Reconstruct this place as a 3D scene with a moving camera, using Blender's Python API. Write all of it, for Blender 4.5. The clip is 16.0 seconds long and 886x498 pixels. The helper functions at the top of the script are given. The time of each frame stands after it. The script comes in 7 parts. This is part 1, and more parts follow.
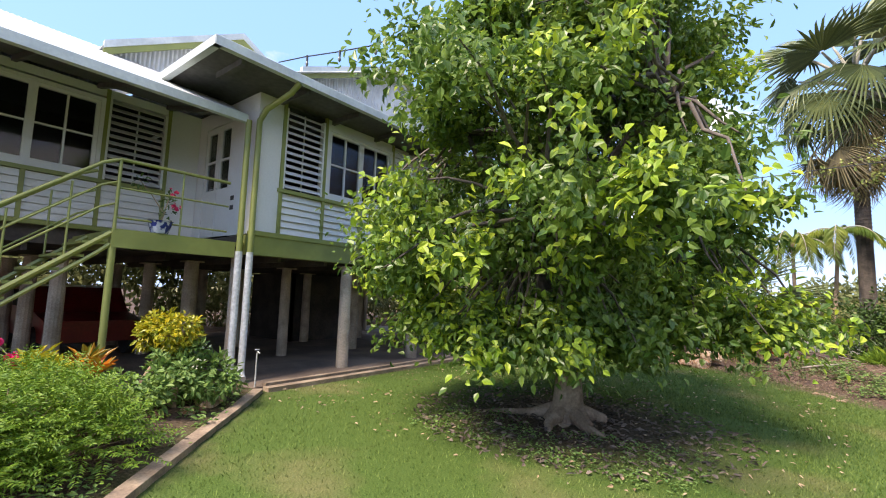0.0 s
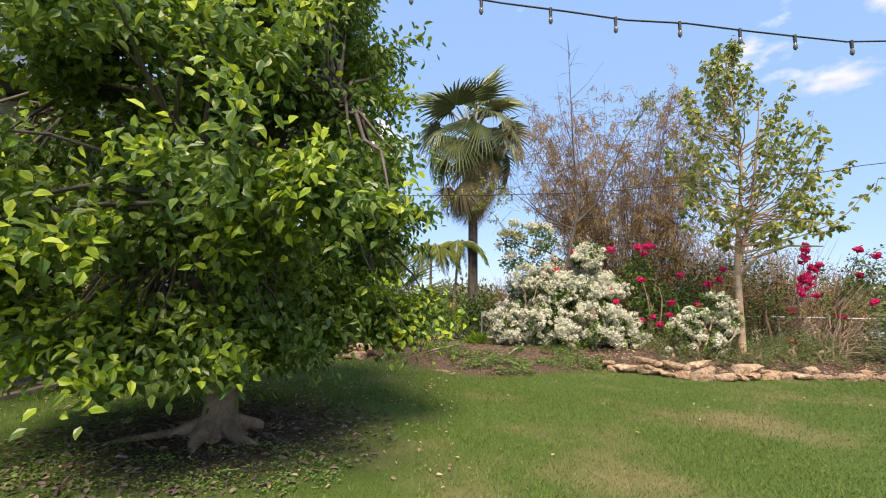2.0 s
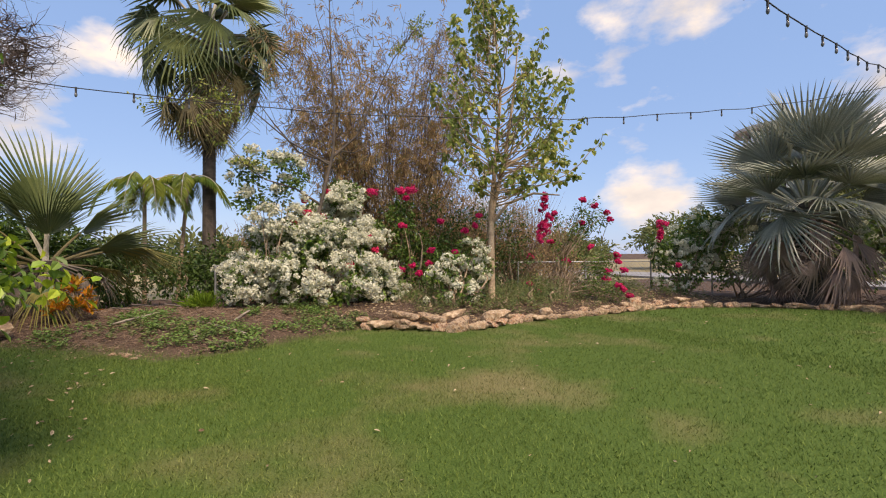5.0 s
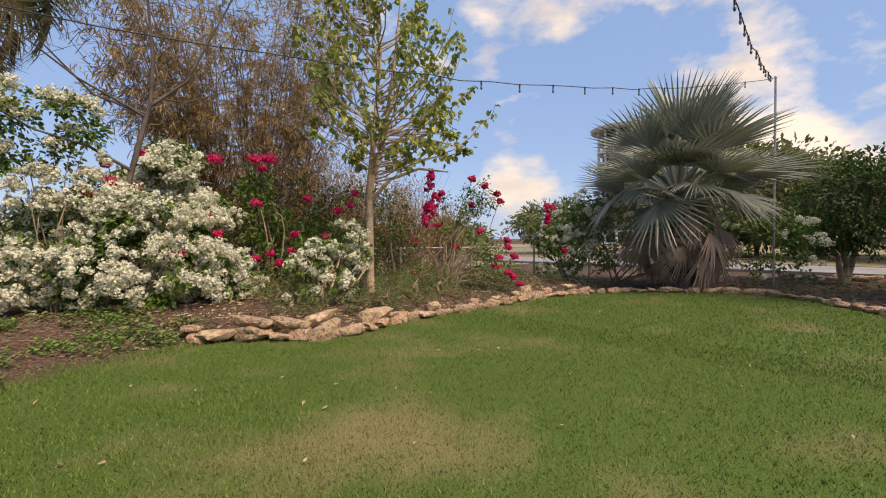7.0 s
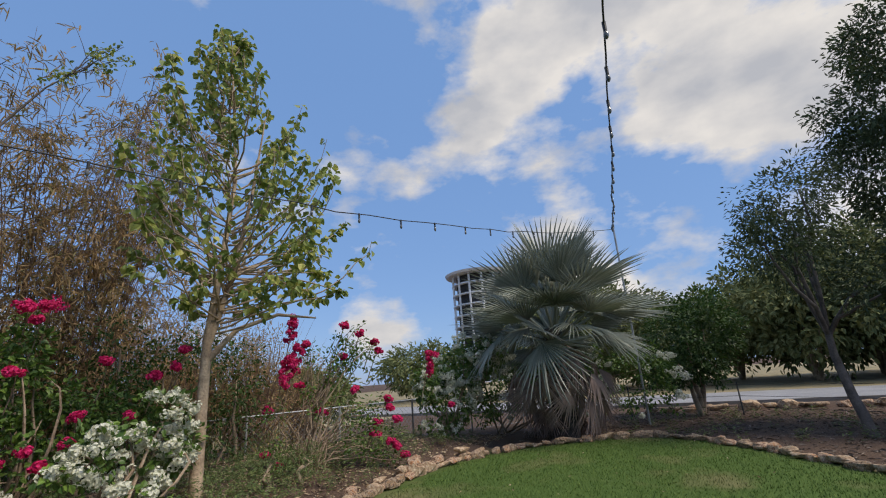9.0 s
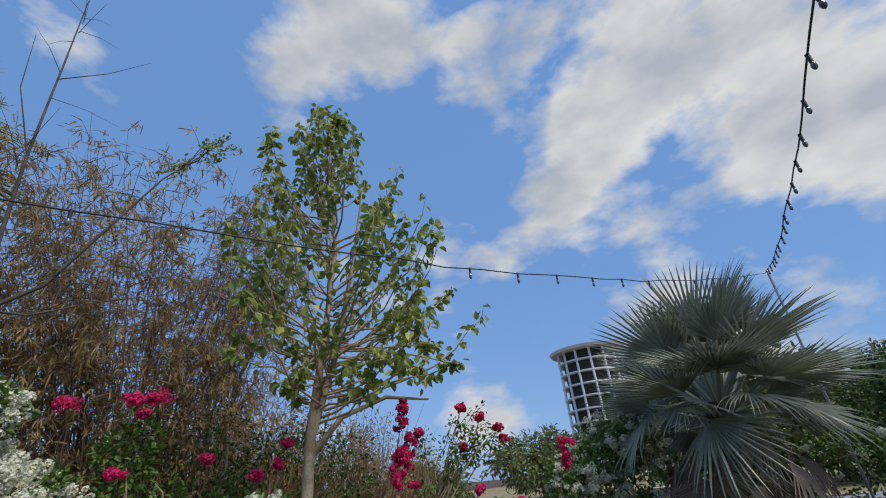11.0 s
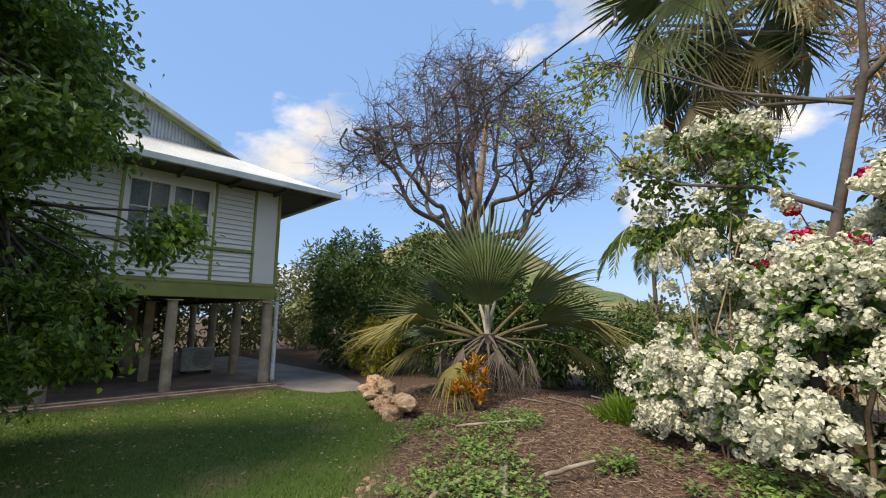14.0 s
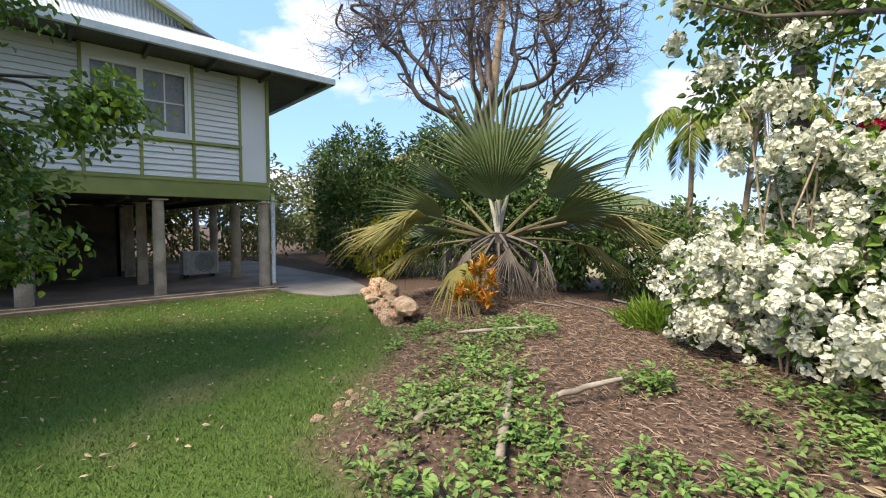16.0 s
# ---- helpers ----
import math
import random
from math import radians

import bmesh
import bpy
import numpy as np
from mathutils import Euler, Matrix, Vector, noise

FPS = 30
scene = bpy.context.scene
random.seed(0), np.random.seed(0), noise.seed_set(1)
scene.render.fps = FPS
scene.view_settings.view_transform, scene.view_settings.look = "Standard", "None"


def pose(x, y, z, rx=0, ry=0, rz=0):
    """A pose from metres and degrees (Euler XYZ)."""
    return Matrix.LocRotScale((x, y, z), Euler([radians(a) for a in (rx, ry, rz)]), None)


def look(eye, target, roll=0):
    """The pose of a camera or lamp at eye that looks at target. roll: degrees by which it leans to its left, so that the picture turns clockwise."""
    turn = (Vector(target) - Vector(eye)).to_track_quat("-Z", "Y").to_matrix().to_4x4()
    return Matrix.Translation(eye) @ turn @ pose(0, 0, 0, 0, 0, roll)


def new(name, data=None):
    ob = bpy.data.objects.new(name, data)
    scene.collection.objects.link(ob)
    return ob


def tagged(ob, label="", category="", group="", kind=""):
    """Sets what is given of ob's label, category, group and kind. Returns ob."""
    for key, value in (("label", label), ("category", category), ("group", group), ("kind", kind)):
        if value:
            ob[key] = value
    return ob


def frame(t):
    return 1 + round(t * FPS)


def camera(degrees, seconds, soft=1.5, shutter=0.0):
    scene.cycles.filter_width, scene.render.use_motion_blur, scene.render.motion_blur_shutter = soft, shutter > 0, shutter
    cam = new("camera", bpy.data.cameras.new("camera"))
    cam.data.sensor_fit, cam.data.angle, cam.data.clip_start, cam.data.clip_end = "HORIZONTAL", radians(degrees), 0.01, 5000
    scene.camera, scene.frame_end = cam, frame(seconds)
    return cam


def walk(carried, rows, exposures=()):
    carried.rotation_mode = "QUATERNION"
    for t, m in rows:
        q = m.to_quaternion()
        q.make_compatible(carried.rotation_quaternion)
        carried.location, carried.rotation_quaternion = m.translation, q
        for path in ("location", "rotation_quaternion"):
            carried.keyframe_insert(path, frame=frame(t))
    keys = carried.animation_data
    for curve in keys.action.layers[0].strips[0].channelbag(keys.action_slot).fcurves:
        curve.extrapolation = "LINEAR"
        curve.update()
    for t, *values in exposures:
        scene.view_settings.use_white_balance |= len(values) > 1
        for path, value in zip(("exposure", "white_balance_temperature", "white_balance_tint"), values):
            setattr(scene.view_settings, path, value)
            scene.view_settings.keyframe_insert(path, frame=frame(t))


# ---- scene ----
cam = camera(89.93, 16.0, soft=1.1)
METRES, EYE, TILT, LEAN, TURN = 9.8, 1.5, 0.0, 0.0, 38.2
ROWS = [
    (0.0, -0.0000, -0.0000, -0.0000, -0.71, 5.89, -1.81),
    (0.5, 0.0044, 0.0057, 0.0004, -12.23, 6.82, -1.47),
    (1.0, 0.0118, 0.0110, 0.0000, -22.81, 7.51, -1.18),
    (1.5, 0.0150, 0.0112, -0.0008, -30.84, 7.31, -0.81),
    (2.0, 0.0224, 0.0138, 0.0002, -40.34, 6.76, -0.72),
    (2.5, 0.0454, 0.0195, -0.0016, -49.49, 5.88, -0.79),
    (3.0, 0.0772, 0.0267, -0.0044, -56.33, 4.52, -0.87),
    (5.5, 0.2773, 0.1092, -0.0064, -71.84, -0.12, 0.43),
    (6.0, 0.3220, 0.1162, -0.0068, -76.06, -0.48, 0.31),
    (6.5, 0.3614, 0.1267, -0.0107, -80.07, -0.79, 0.16),
    (7.0, 0.4015, 0.1368, -0.0067, -84.05, -1.31, 0.30),
    (7.5, 0.4448, 0.1433, -0.0060, -89.37, 0.19, 0.41),
    (8.0, 0.4812, 0.1494, 0.0000, -95.92, 5.34, 1.08),
    (8.5, 0.5150, 0.1611, 0.0131, -101.15, 12.25, 1.66),
    (11.0, 0.6750, 0.1923, 0.0245, -88.17, 27.93, 4.85),
    (11.5, 0.7034, 0.2091, 0.0256, -74.27, 27.75, 4.76),
    (12.0, 0.7295, 0.2271, 0.0248, -56.24, 26.39, 3.94),
    (12.5, 0.7542, 0.2458, 0.0233, -36.40, 23.27, 2.62),
    (13.0, 0.7693, 0.2636, 0.0198, -17.37, 18.73, 1.54),
    (13.5, 0.7816, 0.2886, 0.0178, -3.08, 14.07, 0.52),
    (14.0, 0.8002, 0.3125, 0.0129, 7.25, 8.89, -0.53),
    (14.5, 0.8081, 0.3327, 0.0066, 13.33, 4.73, -0.76),
    (15.0, 0.8068, 0.3571, 0.0043, 16.37, 1.63, -0.70),
    (15.5, 0.8066, 0.3827, -0.0001, 16.96, -0.81, -0.59),
    (16.0, 0.8082, 0.4178, -0.0025, 9.52, -3.11, -0.13),
]
walk(cam, [(t, pose(0, 0, EYE, TILT, LEAN, TURN) @ pose(METRES * x, METRES * y, METRES * z, 90 + pitch, roll, yaw)) for t, x, y, z, yaw, pitch, roll in ROWS],
     exposures=[(0.0, 0.9, 7300, 19), (1.5, 0.60, 7900, 18), (3.0, 0.24, 7700, 17), (5.5, 0.04, 8400, 20), (7.0, -0.02, 8600, 20), (8.0, 0.06, 8100, 18), (8.5, -0.32, 7300, 15), (11.0, -0.52, 6400, 10), (12.5, -0.38, 6700, 11), (13.0, -0.16, 7100, 12), (13.5, -0.10, 7300, 12), (14.0, 0.16, 7600, 12), (14.5, 0.56, 7700, 12), (16.0, 0.72, 7300, 11)])

# ---- world and sun ----
SUN_AZ, SUN_EL = 268.0, 53.0      # degrees: towards the sun, counted from +x to +y; height
world = bpy.data.worlds.new("sky")
scene.world = world
world.use_nodes = True
wn, wl = world.node_tree.nodes, world.node_tree.links
wn.clear()
w_out, w_bg = wn.new("ShaderNodeOutputWorld"), wn.new("ShaderNodeBackground")
w_sky = wn.new("ShaderNodeTexSky")
w_sky.sky_type, w_sky.sun_disc = "NISHITA", False
w_sky.sun_elevation, w_sky.sun_rotation = radians(SUN_EL), radians(90 - SUN_AZ)
w_sky.air_density, w_sky.dust_density, w_sky.ozone_density = 1.0, 0.6, 2.2
w_co, w_map = wn.new("ShaderNodeTexCoord"), wn.new("ShaderNodeMapping")
w_map.inputs["Scale"].default_value = (1, 1, 1.9)
w_n1, w_n2 = wn.new("ShaderNodeTexNoise"), wn.new("ShaderNodeTexNoise")
w_n1.inputs["Scale"].default_value, w_n1.inputs["Detail"].default_value, w_n1.inputs["Roughness"].default_value = 2.1, 9, 0.56
w_n2.inputs["Scale"].default_value, w_n2.inputs["Detail"].default_value = 5.0, 6
w_ramp, w_ramp2 = wn.new("ShaderNodeValToRGB"), wn.new("ShaderNodeValToRGB")
w_ramp.color_ramp.elements[0].position, w_ramp.color_ramp.elements[1].position = 0.555, 0.64
w_ramp2.color_ramp.elements[0].color, w_ramp2.color_ramp.elements[1].color = (5.2, 5.6, 6.3, 1), (8.6, 8.6, 8.5, 1)
w_ramp2.color_ramp.elements[0].position, w_ramp2.color_ramp.elements[1].position = 0.35, 0.62
w_mix = wn.new("ShaderNodeMix")
w_mix.data_type = "RGBA"
w_haze = wn.new("ShaderNodeMix")
w_haze.data_type = "RGBA"
w_haze.inputs[0].default_value = 0.55
w_haze.inputs[7].default_value = (2.6, 5.4, 11.2, 1)
wl.new(w_co.outputs["Generated"], w_map.inputs["Vector"])
wl.new(w_map.outputs["Vector"], w_n1.inputs["Vector"])
wl.new(w_map.outputs["Vector"], w_n2.inputs["Vector"])
# cloud banks: where they stand in the sky (direction, wide, amount), broken up by the noise
w_sum = w_n1.outputs["Fac"]
for cx, cy, cz, wide, amount in ((0.80, 0.08, 0.62, 27, 0.125), (-0.38, 0.62, 0.69, 16, 0.17), (0.67, 0.61, 0.40, 15, 0.15), (-0.757, 0.427, 0.492, 9, 0.15), (0.37, 0.56, 0.74, 12, 0.12), (0.80, 0.58, 0.13, 9, 0.16), (0.92, -0.25, 0.40, 20, 0.08)):
    w_dot, w_rng, w_add = wn.new("ShaderNodeVectorMath"), wn.new("ShaderNodeMapRange"), wn.new("ShaderNodeMath")
    w_dot.operation, w_add.operation = "DOT_PRODUCT", "ADD"
    w_dot.inputs[1].default_value = Vector((cx, cy, cz)).normalized()
    w_rng.inputs["From Min"].default_value, w_rng.inputs["From Max"].default_value = math.cos(radians(wide)), 1.0
    w_rng.inputs["To Max"].default_value = amount
    wl.new(w_co.outputs["Generated"], w_dot.inputs[0])
    wl.new(w_dot.outputs["Value"], w_rng.inputs["Value"])
    wl.new(w_sum, w_add.inputs[0])
    wl.new(w_rng.outputs["Result"], w_add.inputs[1])
    w_sum = w_add.outputs["Value"]
wl.new(w_sum, w_ramp.inputs["Fac"])
wl.new(w_n2.outputs["Fac"], w_ramp2.inputs["Fac"])
wl.new(w_ramp.outputs["Color"], w_mix.inputs[0])
wl.new(w_sky.outputs["Color"], w_haze.inputs[6])
wl.new(w_haze.outputs[2], w_mix.inputs[6])
wl.new(w_ramp2.outputs["Color"], w_mix.inputs[7])
wl.new(w_mix.outputs[2], w_bg.inputs["Color"])
w_bg.inputs["Strength"].default_value = 0.118
wl.new(w_bg.outputs["Background"], w_out.inputs["Surface"])

sun = new("sun", bpy.data.lights.new("sun", "SUN"))
sun.data.energy, sun.data.angle, sun.data.color = 4.3, radians(22.0), (1.0, 0.93, 0.80)
_d = Vector((math.cos(radians(SUN_AZ)) * math.cos(radians(SUN_EL)), math.sin(radians(SUN_AZ)) * math.cos(radians(SUN_EL)), math.sin(radians(SUN_EL))))
sun.matrix_world = look(_d * 60, (0, 0, 0))

# ---- materials ----
def mat(name, a, b=None, rough=0.7, scale=3.0, fine=60.0, bump=0.15, metal=0.0, per="", spec=0.5, c=None, dist=0.01, translucent=0.0, low=0.4, high=0.6, grain=0.2):
    """A surface that varies between colours a and b over patches, with fine grain in tone and relief."""
    m = bpy.data.materials.new(name)
    m.use_nodes = True
    n, l = m.node_tree.nodes, m.node_tree.links
    p = n["Principled BSDF"]
    p.inputs["Roughness"].default_value, p.inputs["Metallic"].default_value = rough, metal
    p.inputs["Specular IOR Level"].default_value = spec
    b = b or tuple(v * 0.75 for v in a)
    ramp = n.new("ShaderNodeValToRGB")
    e = ramp.color_ramp.elements
    e[0].color, e[1].color = (*a, 1), (*b, 1)
    if c:
        k = ramp.color_ramp.elements.new(0.7 if per else 0.5 * (low + high))
        k.color = (*c, 1)
    co = n.new("ShaderNodeTexCoord")
    fine_n = n.new("ShaderNodeTexNoise")
    fine_n.inputs["Scale"].default_value, fine_n.inputs["Detail"].default_value = fine, 4
    l.new(co.outputs["Object"], fine_n.inputs["Vector"])
    if per:
        src = n.new("ShaderNodeNewGeometry").outputs["Random Per Island"] if per in ("island", "finger") else n.new("ShaderNodeObjectInfo").outputs["Random"]
        if per == "finger":
            both = n.new("ShaderNodeMix")
            both.inputs[0].default_value = 0.5
            l.new(src, both.inputs[2])
            l.new(n.new("ShaderNodeObjectInfo").outputs["Random"], both.inputs[3])
            src = both.outputs[0]
        l.new(src, ramp.inputs["Fac"])
    else:
        e[0].position, e[len(e) - 1].position = low, high
        big = n.new("ShaderNodeTexNoise")
        big.inputs["Scale"].default_value, big.inputs["Detail"].default_value = scale, 6
        l.new(co.outputs["Object"], big.inputs["Vector"])
        l.new(big.outputs["Fac"], ramp.inputs["Fac"])
    hsv = n.new("ShaderNodeHueSaturation")
    ma = n.new("ShaderNodeMapRange")
    ma.inputs["From Min"].default_value, ma.inputs["From Max"].default_value = 0.3, 0.7
    ma.inputs["To Min"].default_value, ma.inputs["To Max"].default_value = 1 - grain, 1 + grain
    l.new(fine_n.outputs["Fac"], ma.inputs["Value"])
    l.new(ma.outputs["Result"], hsv.inputs["Value"])
    l.new(ramp.outputs["Color"], hsv.inputs["Color"])
    l.new(hsv.outputs["Color"], p.inputs["Base Color"])
    if bump:
        bm_ = n.new("ShaderNodeBump")
        bm_.inputs["Strength"].default_value, bm_.inputs["Distance"].default_value = bump, dist
        l.new(fine_n.outputs["Fac"], bm_.inputs["Height"])
        l.new(bm_.outputs["Normal"], p.inputs["Normal"])
    if translucent:
        t = n.new("ShaderNodeBsdfTranslucent")
        l.new(hsv.outputs["Color"], t.inputs["Color"])
        mx = n.new("ShaderNodeMixShader")
        mx.inputs["Fac"].default_value = translucent
        l.new(p.outputs["BSDF"], mx.inputs[1])
        l.new(t.outputs["BSDF"], mx.inputs[2])
        l.new(mx.outputs["Shader"], n["Material Output"].inputs["Surface"])
    return m


M_WHITE = mat("white_paint", (0.74, 0.75, 0.75), (0.69, 0.71, 0.71), 0.5, 0.9, 30, 0.01, grain=0.03)
M_GREEN = mat("olive_paint", (0.27, 0.30, 0.085), (0.21, 0.24, 0.07), 0.45, 1.5, 12, 0.03, grain=0.06)
M_ROOF = mat("painted_roof_sheet", (0.62, 0.64, 0.64), (0.50, 0.53, 0.54), 0.45, 0.8, 8, 0.03, metal=0.2, grain=0.08)
M_FASCIA = mat("gutter_paint", (0.60, 0.66, 0.66), (0.48, 0.54, 0.55), 0.45, 2.0, 20, 0.03, grain=0.06)
# Deep shade under the eaves is put into this colour; also lines the ceilings.
M_SOFFIT = mat("shaded_soffit_paint", (0.10, 0.10, 0.095), (0.07, 0.07, 0.065), 0.7, 1.2, 12, 0.03)
M_POST = mat("concrete_post", (0.54, 0.45, 0.35), (0.36, 0.29, 0.22), 0.85, 2.5, 45, 0.3)
M_SLAB = mat("slab_concrete", (0.22, 0.165, 0.125), (0.12, 0.088, 0.068), 0.9, 0.9, 40, 0.3)
M_PATH = mat("path_concrete", (0.24, 0.22, 0.20), (0.16, 0.148, 0.135), 0.9, 0.9, 50, 0.3)
M_KERB = mat("edging_concrete", (0.38, 0.29, 0.21), (0.23, 0.17, 0.125), 0.9, 3.0, 40, 0.6)
M_PALESHEET = mat("pale_grey_sheet", (0.42, 0.45, 0.48), (0.34, 0.37, 0.40), 0.8, 2, 20, 0.02)
M_SAP = mat("sapling_bark", (0.125, 0.10, 0.082), (0.065, 0.054, 0.047), 0.9, 4, 30, 0.4)
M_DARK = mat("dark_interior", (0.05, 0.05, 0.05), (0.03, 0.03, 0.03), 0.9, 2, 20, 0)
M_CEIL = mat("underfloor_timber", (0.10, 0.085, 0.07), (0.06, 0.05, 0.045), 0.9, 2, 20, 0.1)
M_PVC = mat("grey_pipe", (0.60, 0.63, 0.64), (0.50, 0.53, 0.55), 0.4, 2, 20, 0.03)
M_BARK = mat("grey_brown_bark", (0.40, 0.30, 0.21), (0.23, 0.165, 0.11), 0.9, 4, 35, 0.6, dist=0.02)
M_BARKP = mat("pale_bark", (0.50, 0.38, 0.26), (0.32, 0.235, 0.16), 0.9, 4, 30, 0.5, dist=0.02)
M_BARKD = mat("dark_bark", (0.15, 0.125, 0.11), (0.09, 0.075, 0.065), 0.9, 4, 30, 0.5, dist=0.02)
M_TRUNKP = mat("dark_palm_trunk", (0.10, 0.082, 0.068), (0.05, 0.042, 0.036), 0.9, 4, 30, 0.5, dist=0.02)
M_TWIG = mat("purplish_twig", (0.16, 0.125, 0.11), (0.09, 0.07, 0.064), 0.9, 4, 30, 0.2)
M_LEAF = mat("glossy_green_leaf", (0.066, 0.150, 0.028), (0.22, 0.33, 0.06), 0.36, fine=18, bump=0.05, per="island", translucent=0.38, spec=0.6)
# Yellow-green of young leaves; also carries the brightness of the crown's sunlit side.
M_LEAFY = mat("young_sunlit_leaf", (0.22, 0.37, 0.035), (0.43, 0.52, 0.05), 0.45, fine=18, bump=0.05, per="island", translucent=0.3, spec=0.4)
M_BGREEN = mat("bougainvillea_leaf", (0.042, 0.098, 0.020), (0.16, 0.26, 0.040), 0.5, fine=18, bump=0.05, per="island", translucent=0.22)
M_BWHITE = mat("white_bract", (0.80, 0.79, 0.68), (0.68, 0.69, 0.54), 0.7, fine=30, bump=0, per="island", translucent=0.3)
M_BPINK = mat("magenta_bract", (0.80, 0.03, 0.20), (0.60, 0.012, 0.12), 0.7, fine=30, bump=0, per="island", translucent=0.3)
M_BRED = mat("coral_red_bract", (0.82, 0.04, 0.13), (0.66, 0.025, 0.13), 0.7, fine=30, bump=0, per="island", translucent=0.3)
M_T2 = mat("heart_leaf", (0.15, 0.22, 0.045), (0.52, 0.50, 0.13), 0.5, fine=18, bump=0.05, per="island", translucent=0.36, c=(0.30, 0.35, 0.09))
M_BAM = mat("dry_bamboo_leaf", (0.46, 0.31, 0.155), (0.22, 0.22, 0.08), 0.7, fine=18, bump=0, per="island", translucent=0.35, c=(0.40, 0.285, 0.14))
M_CULM = mat("bamboo_culm", (0.22, 0.13, 0.075), (0.10, 0.064, 0.043), 0.6, 3, 12, 0.1)
M_HEDGE = mat("hedge_leaf", (0.026, 0.064, 0.012), (0.085, 0.155, 0.028), 0.5, fine=18, bump=0, per="island", translucent=0.25)
M_FARLEAF = mat("far_foliage", (0.11, 0.145, 0.05), (0.22, 0.23, 0.09), 0.8, fine=18, bump=0, per="island", translucent=0.2)
M_GUM = mat("grey_green_leaf", (0.042, 0.066, 0.028), (0.105, 0.135, 0.052), 0.6, fine=18, bump=0, per="island", translucent=0.2)
M_CROT = mat("croton_leaf", (0.10, 0.15, 0.02), (0.52, 0.10, 0.02), 0.4, fine=18, bump=0, per="island", translucent=0.25, c=(0.66, 0.27, 0.02))
M_CROTY = mat("yellow_croton_leaf", (0.60, 0.48, 0.03), (0.13, 0.19, 0.015), 0.4, fine=18, bump=0, per="island", translucent=0.25, c=(0.34, 0.36, 0.03))
M_PALMB = mat("silver_palm_frond", (0.16, 0.19, 0.15), (0.46, 0.48, 0.40), 0.42, 2.0, 40, 0.1, translucent=0.15, per="finger")
M_PALMG = mat("olive_palm_frond", (0.065, 0.10, 0.038), (0.23, 0.27, 0.105), 0.42, 2.0, 40, 0.1, translucent=0.12, per="finger")
M_PALMY = mat("yellowing_frond", (0.40, 0.33, 0.10), (0.22, 0.22, 0.07), 0.6, 1.5, 40, 0.1, translucent=0.15, per="finger")
M_PALMD = mat("drying_frond", (0.30, 0.25, 0.10), (0.12, 0.10, 0.06), 0.7, 1.5, 40, 0.1, translucent=0.15, per="finger")
M_DEAD = mat("dead_frond", (0.42, 0.31, 0.26), (0.17, 0.125, 0.115), 0.9, 1.5, 40, 0.15, per="finger")
M_DEADG = mat("grey_dead_frond", (0.24, 0.20, 0.165), (0.09, 0.075, 0.065), 0.9, 1.5, 40, 0.15, per="finger")
M_PETI = mat("pale_petiole", (0.50, 0.475, 0.39), (0.34, 0.315, 0.25), 0.6, 4, 40, 0.15)
M_AREC = mat("feather_frond", (0.12, 0.20, 0.04), (0.26, 0.31, 0.05), 0.5, 2.0, 40, 0.1, translucent=0.25)
M_STONE = mat("sandstone", (0.40, 0.24, 0.13), (0.20, 0.12, 0.075), 0.9, 6, 30, 0.8, dist=0.04, c=(0.50, 0.38, 0.27))
M_STONEB = mat("rust_stone", (0.38, 0.18, 0.085), (0.22, 0.11, 0.07), 0.9, 6, 30, 0.6, dist=0.03, c=(0.55, 0.42, 0.30))
M_STONEC = mat("pale_sandstone", (0.56, 0.44, 0.31), (0.34, 0.23, 0.15), 0.9, 6, 30, 0.7, dist=0.03, c=(0.46, 0.31, 0.19))
M_CABLE = mat("black_cable", (0.02, 0.02, 0.02), (0.03, 0.03, 0.03), 0.5, 4, 20, 0)
M_WIRE = mat("galvanised_wire", (0.42, 0.44, 0.45), (0.32, 0.33, 0.34), 0.45, 4, 20, 0.05, metal=0.6)
M_WEED = mat("ground_cover_leaf", (0.10, 0.21, 0.05), (0.22, 0.33, 0.08), 0.6, fine=18, bump=0, per="island", translucent=0.25)
M_WEEDG = mat("blue_green_weed", (0.095, 0.15, 0.045), (0.20, 0.24, 0.08), 0.6, fine=18, bump=0, per="island", translucent=0.2)
M_FERN = mat("feathery_shrub_leaf", (0.085, 0.19, 0.018), (0.21, 0.33, 0.03), 0.55, fine=18, bump=0, per="island", translucent=0.25)
M_CHIP = mat("mulch_chip", (0.23, 0.145, 0.10), (0.10, 0.065, 0.048), 0.95, fine=25, bump=0.2, per="island", c=(0.36, 0.26, 0.19))
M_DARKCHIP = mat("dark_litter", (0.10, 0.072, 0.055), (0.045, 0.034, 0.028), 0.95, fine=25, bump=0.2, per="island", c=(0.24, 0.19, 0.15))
M_LITTER = mat("fallen_leaf", (0.38, 0.265, 0.155), (0.17, 0.105, 0.06), 0.9, fine=25, bump=0.1, per="island", c=(0.45, 0.36, 0.24))
M_WOOD = mat("weathered_wood", (0.33, 0.28, 0.225), (0.19, 0.155, 0.12), 0.9, 5, 40, 0.4)
M_BULB = mat("clear_bulb_glass", (0.16, 0.165, 0.17), (0.12, 0.125, 0.13), 0.08, 4, 20, 0)
M_RED = mat("red_car_paint", (0.16, 0.010, 0.008), (0.12, 0.008, 0.007), 0.3, 2, 20, 0)
M_TYRE = mat("tyre_rubber", (0.03, 0.03, 0.03), (0.04, 0.04, 0.04), 0.8, 4, 30, 0.1)
M_ACW = mat("off_white_casing", (0.55, 0.55, 0.52), (0.45, 0.45, 0.43), 0.5, 3, 20, 0.05)
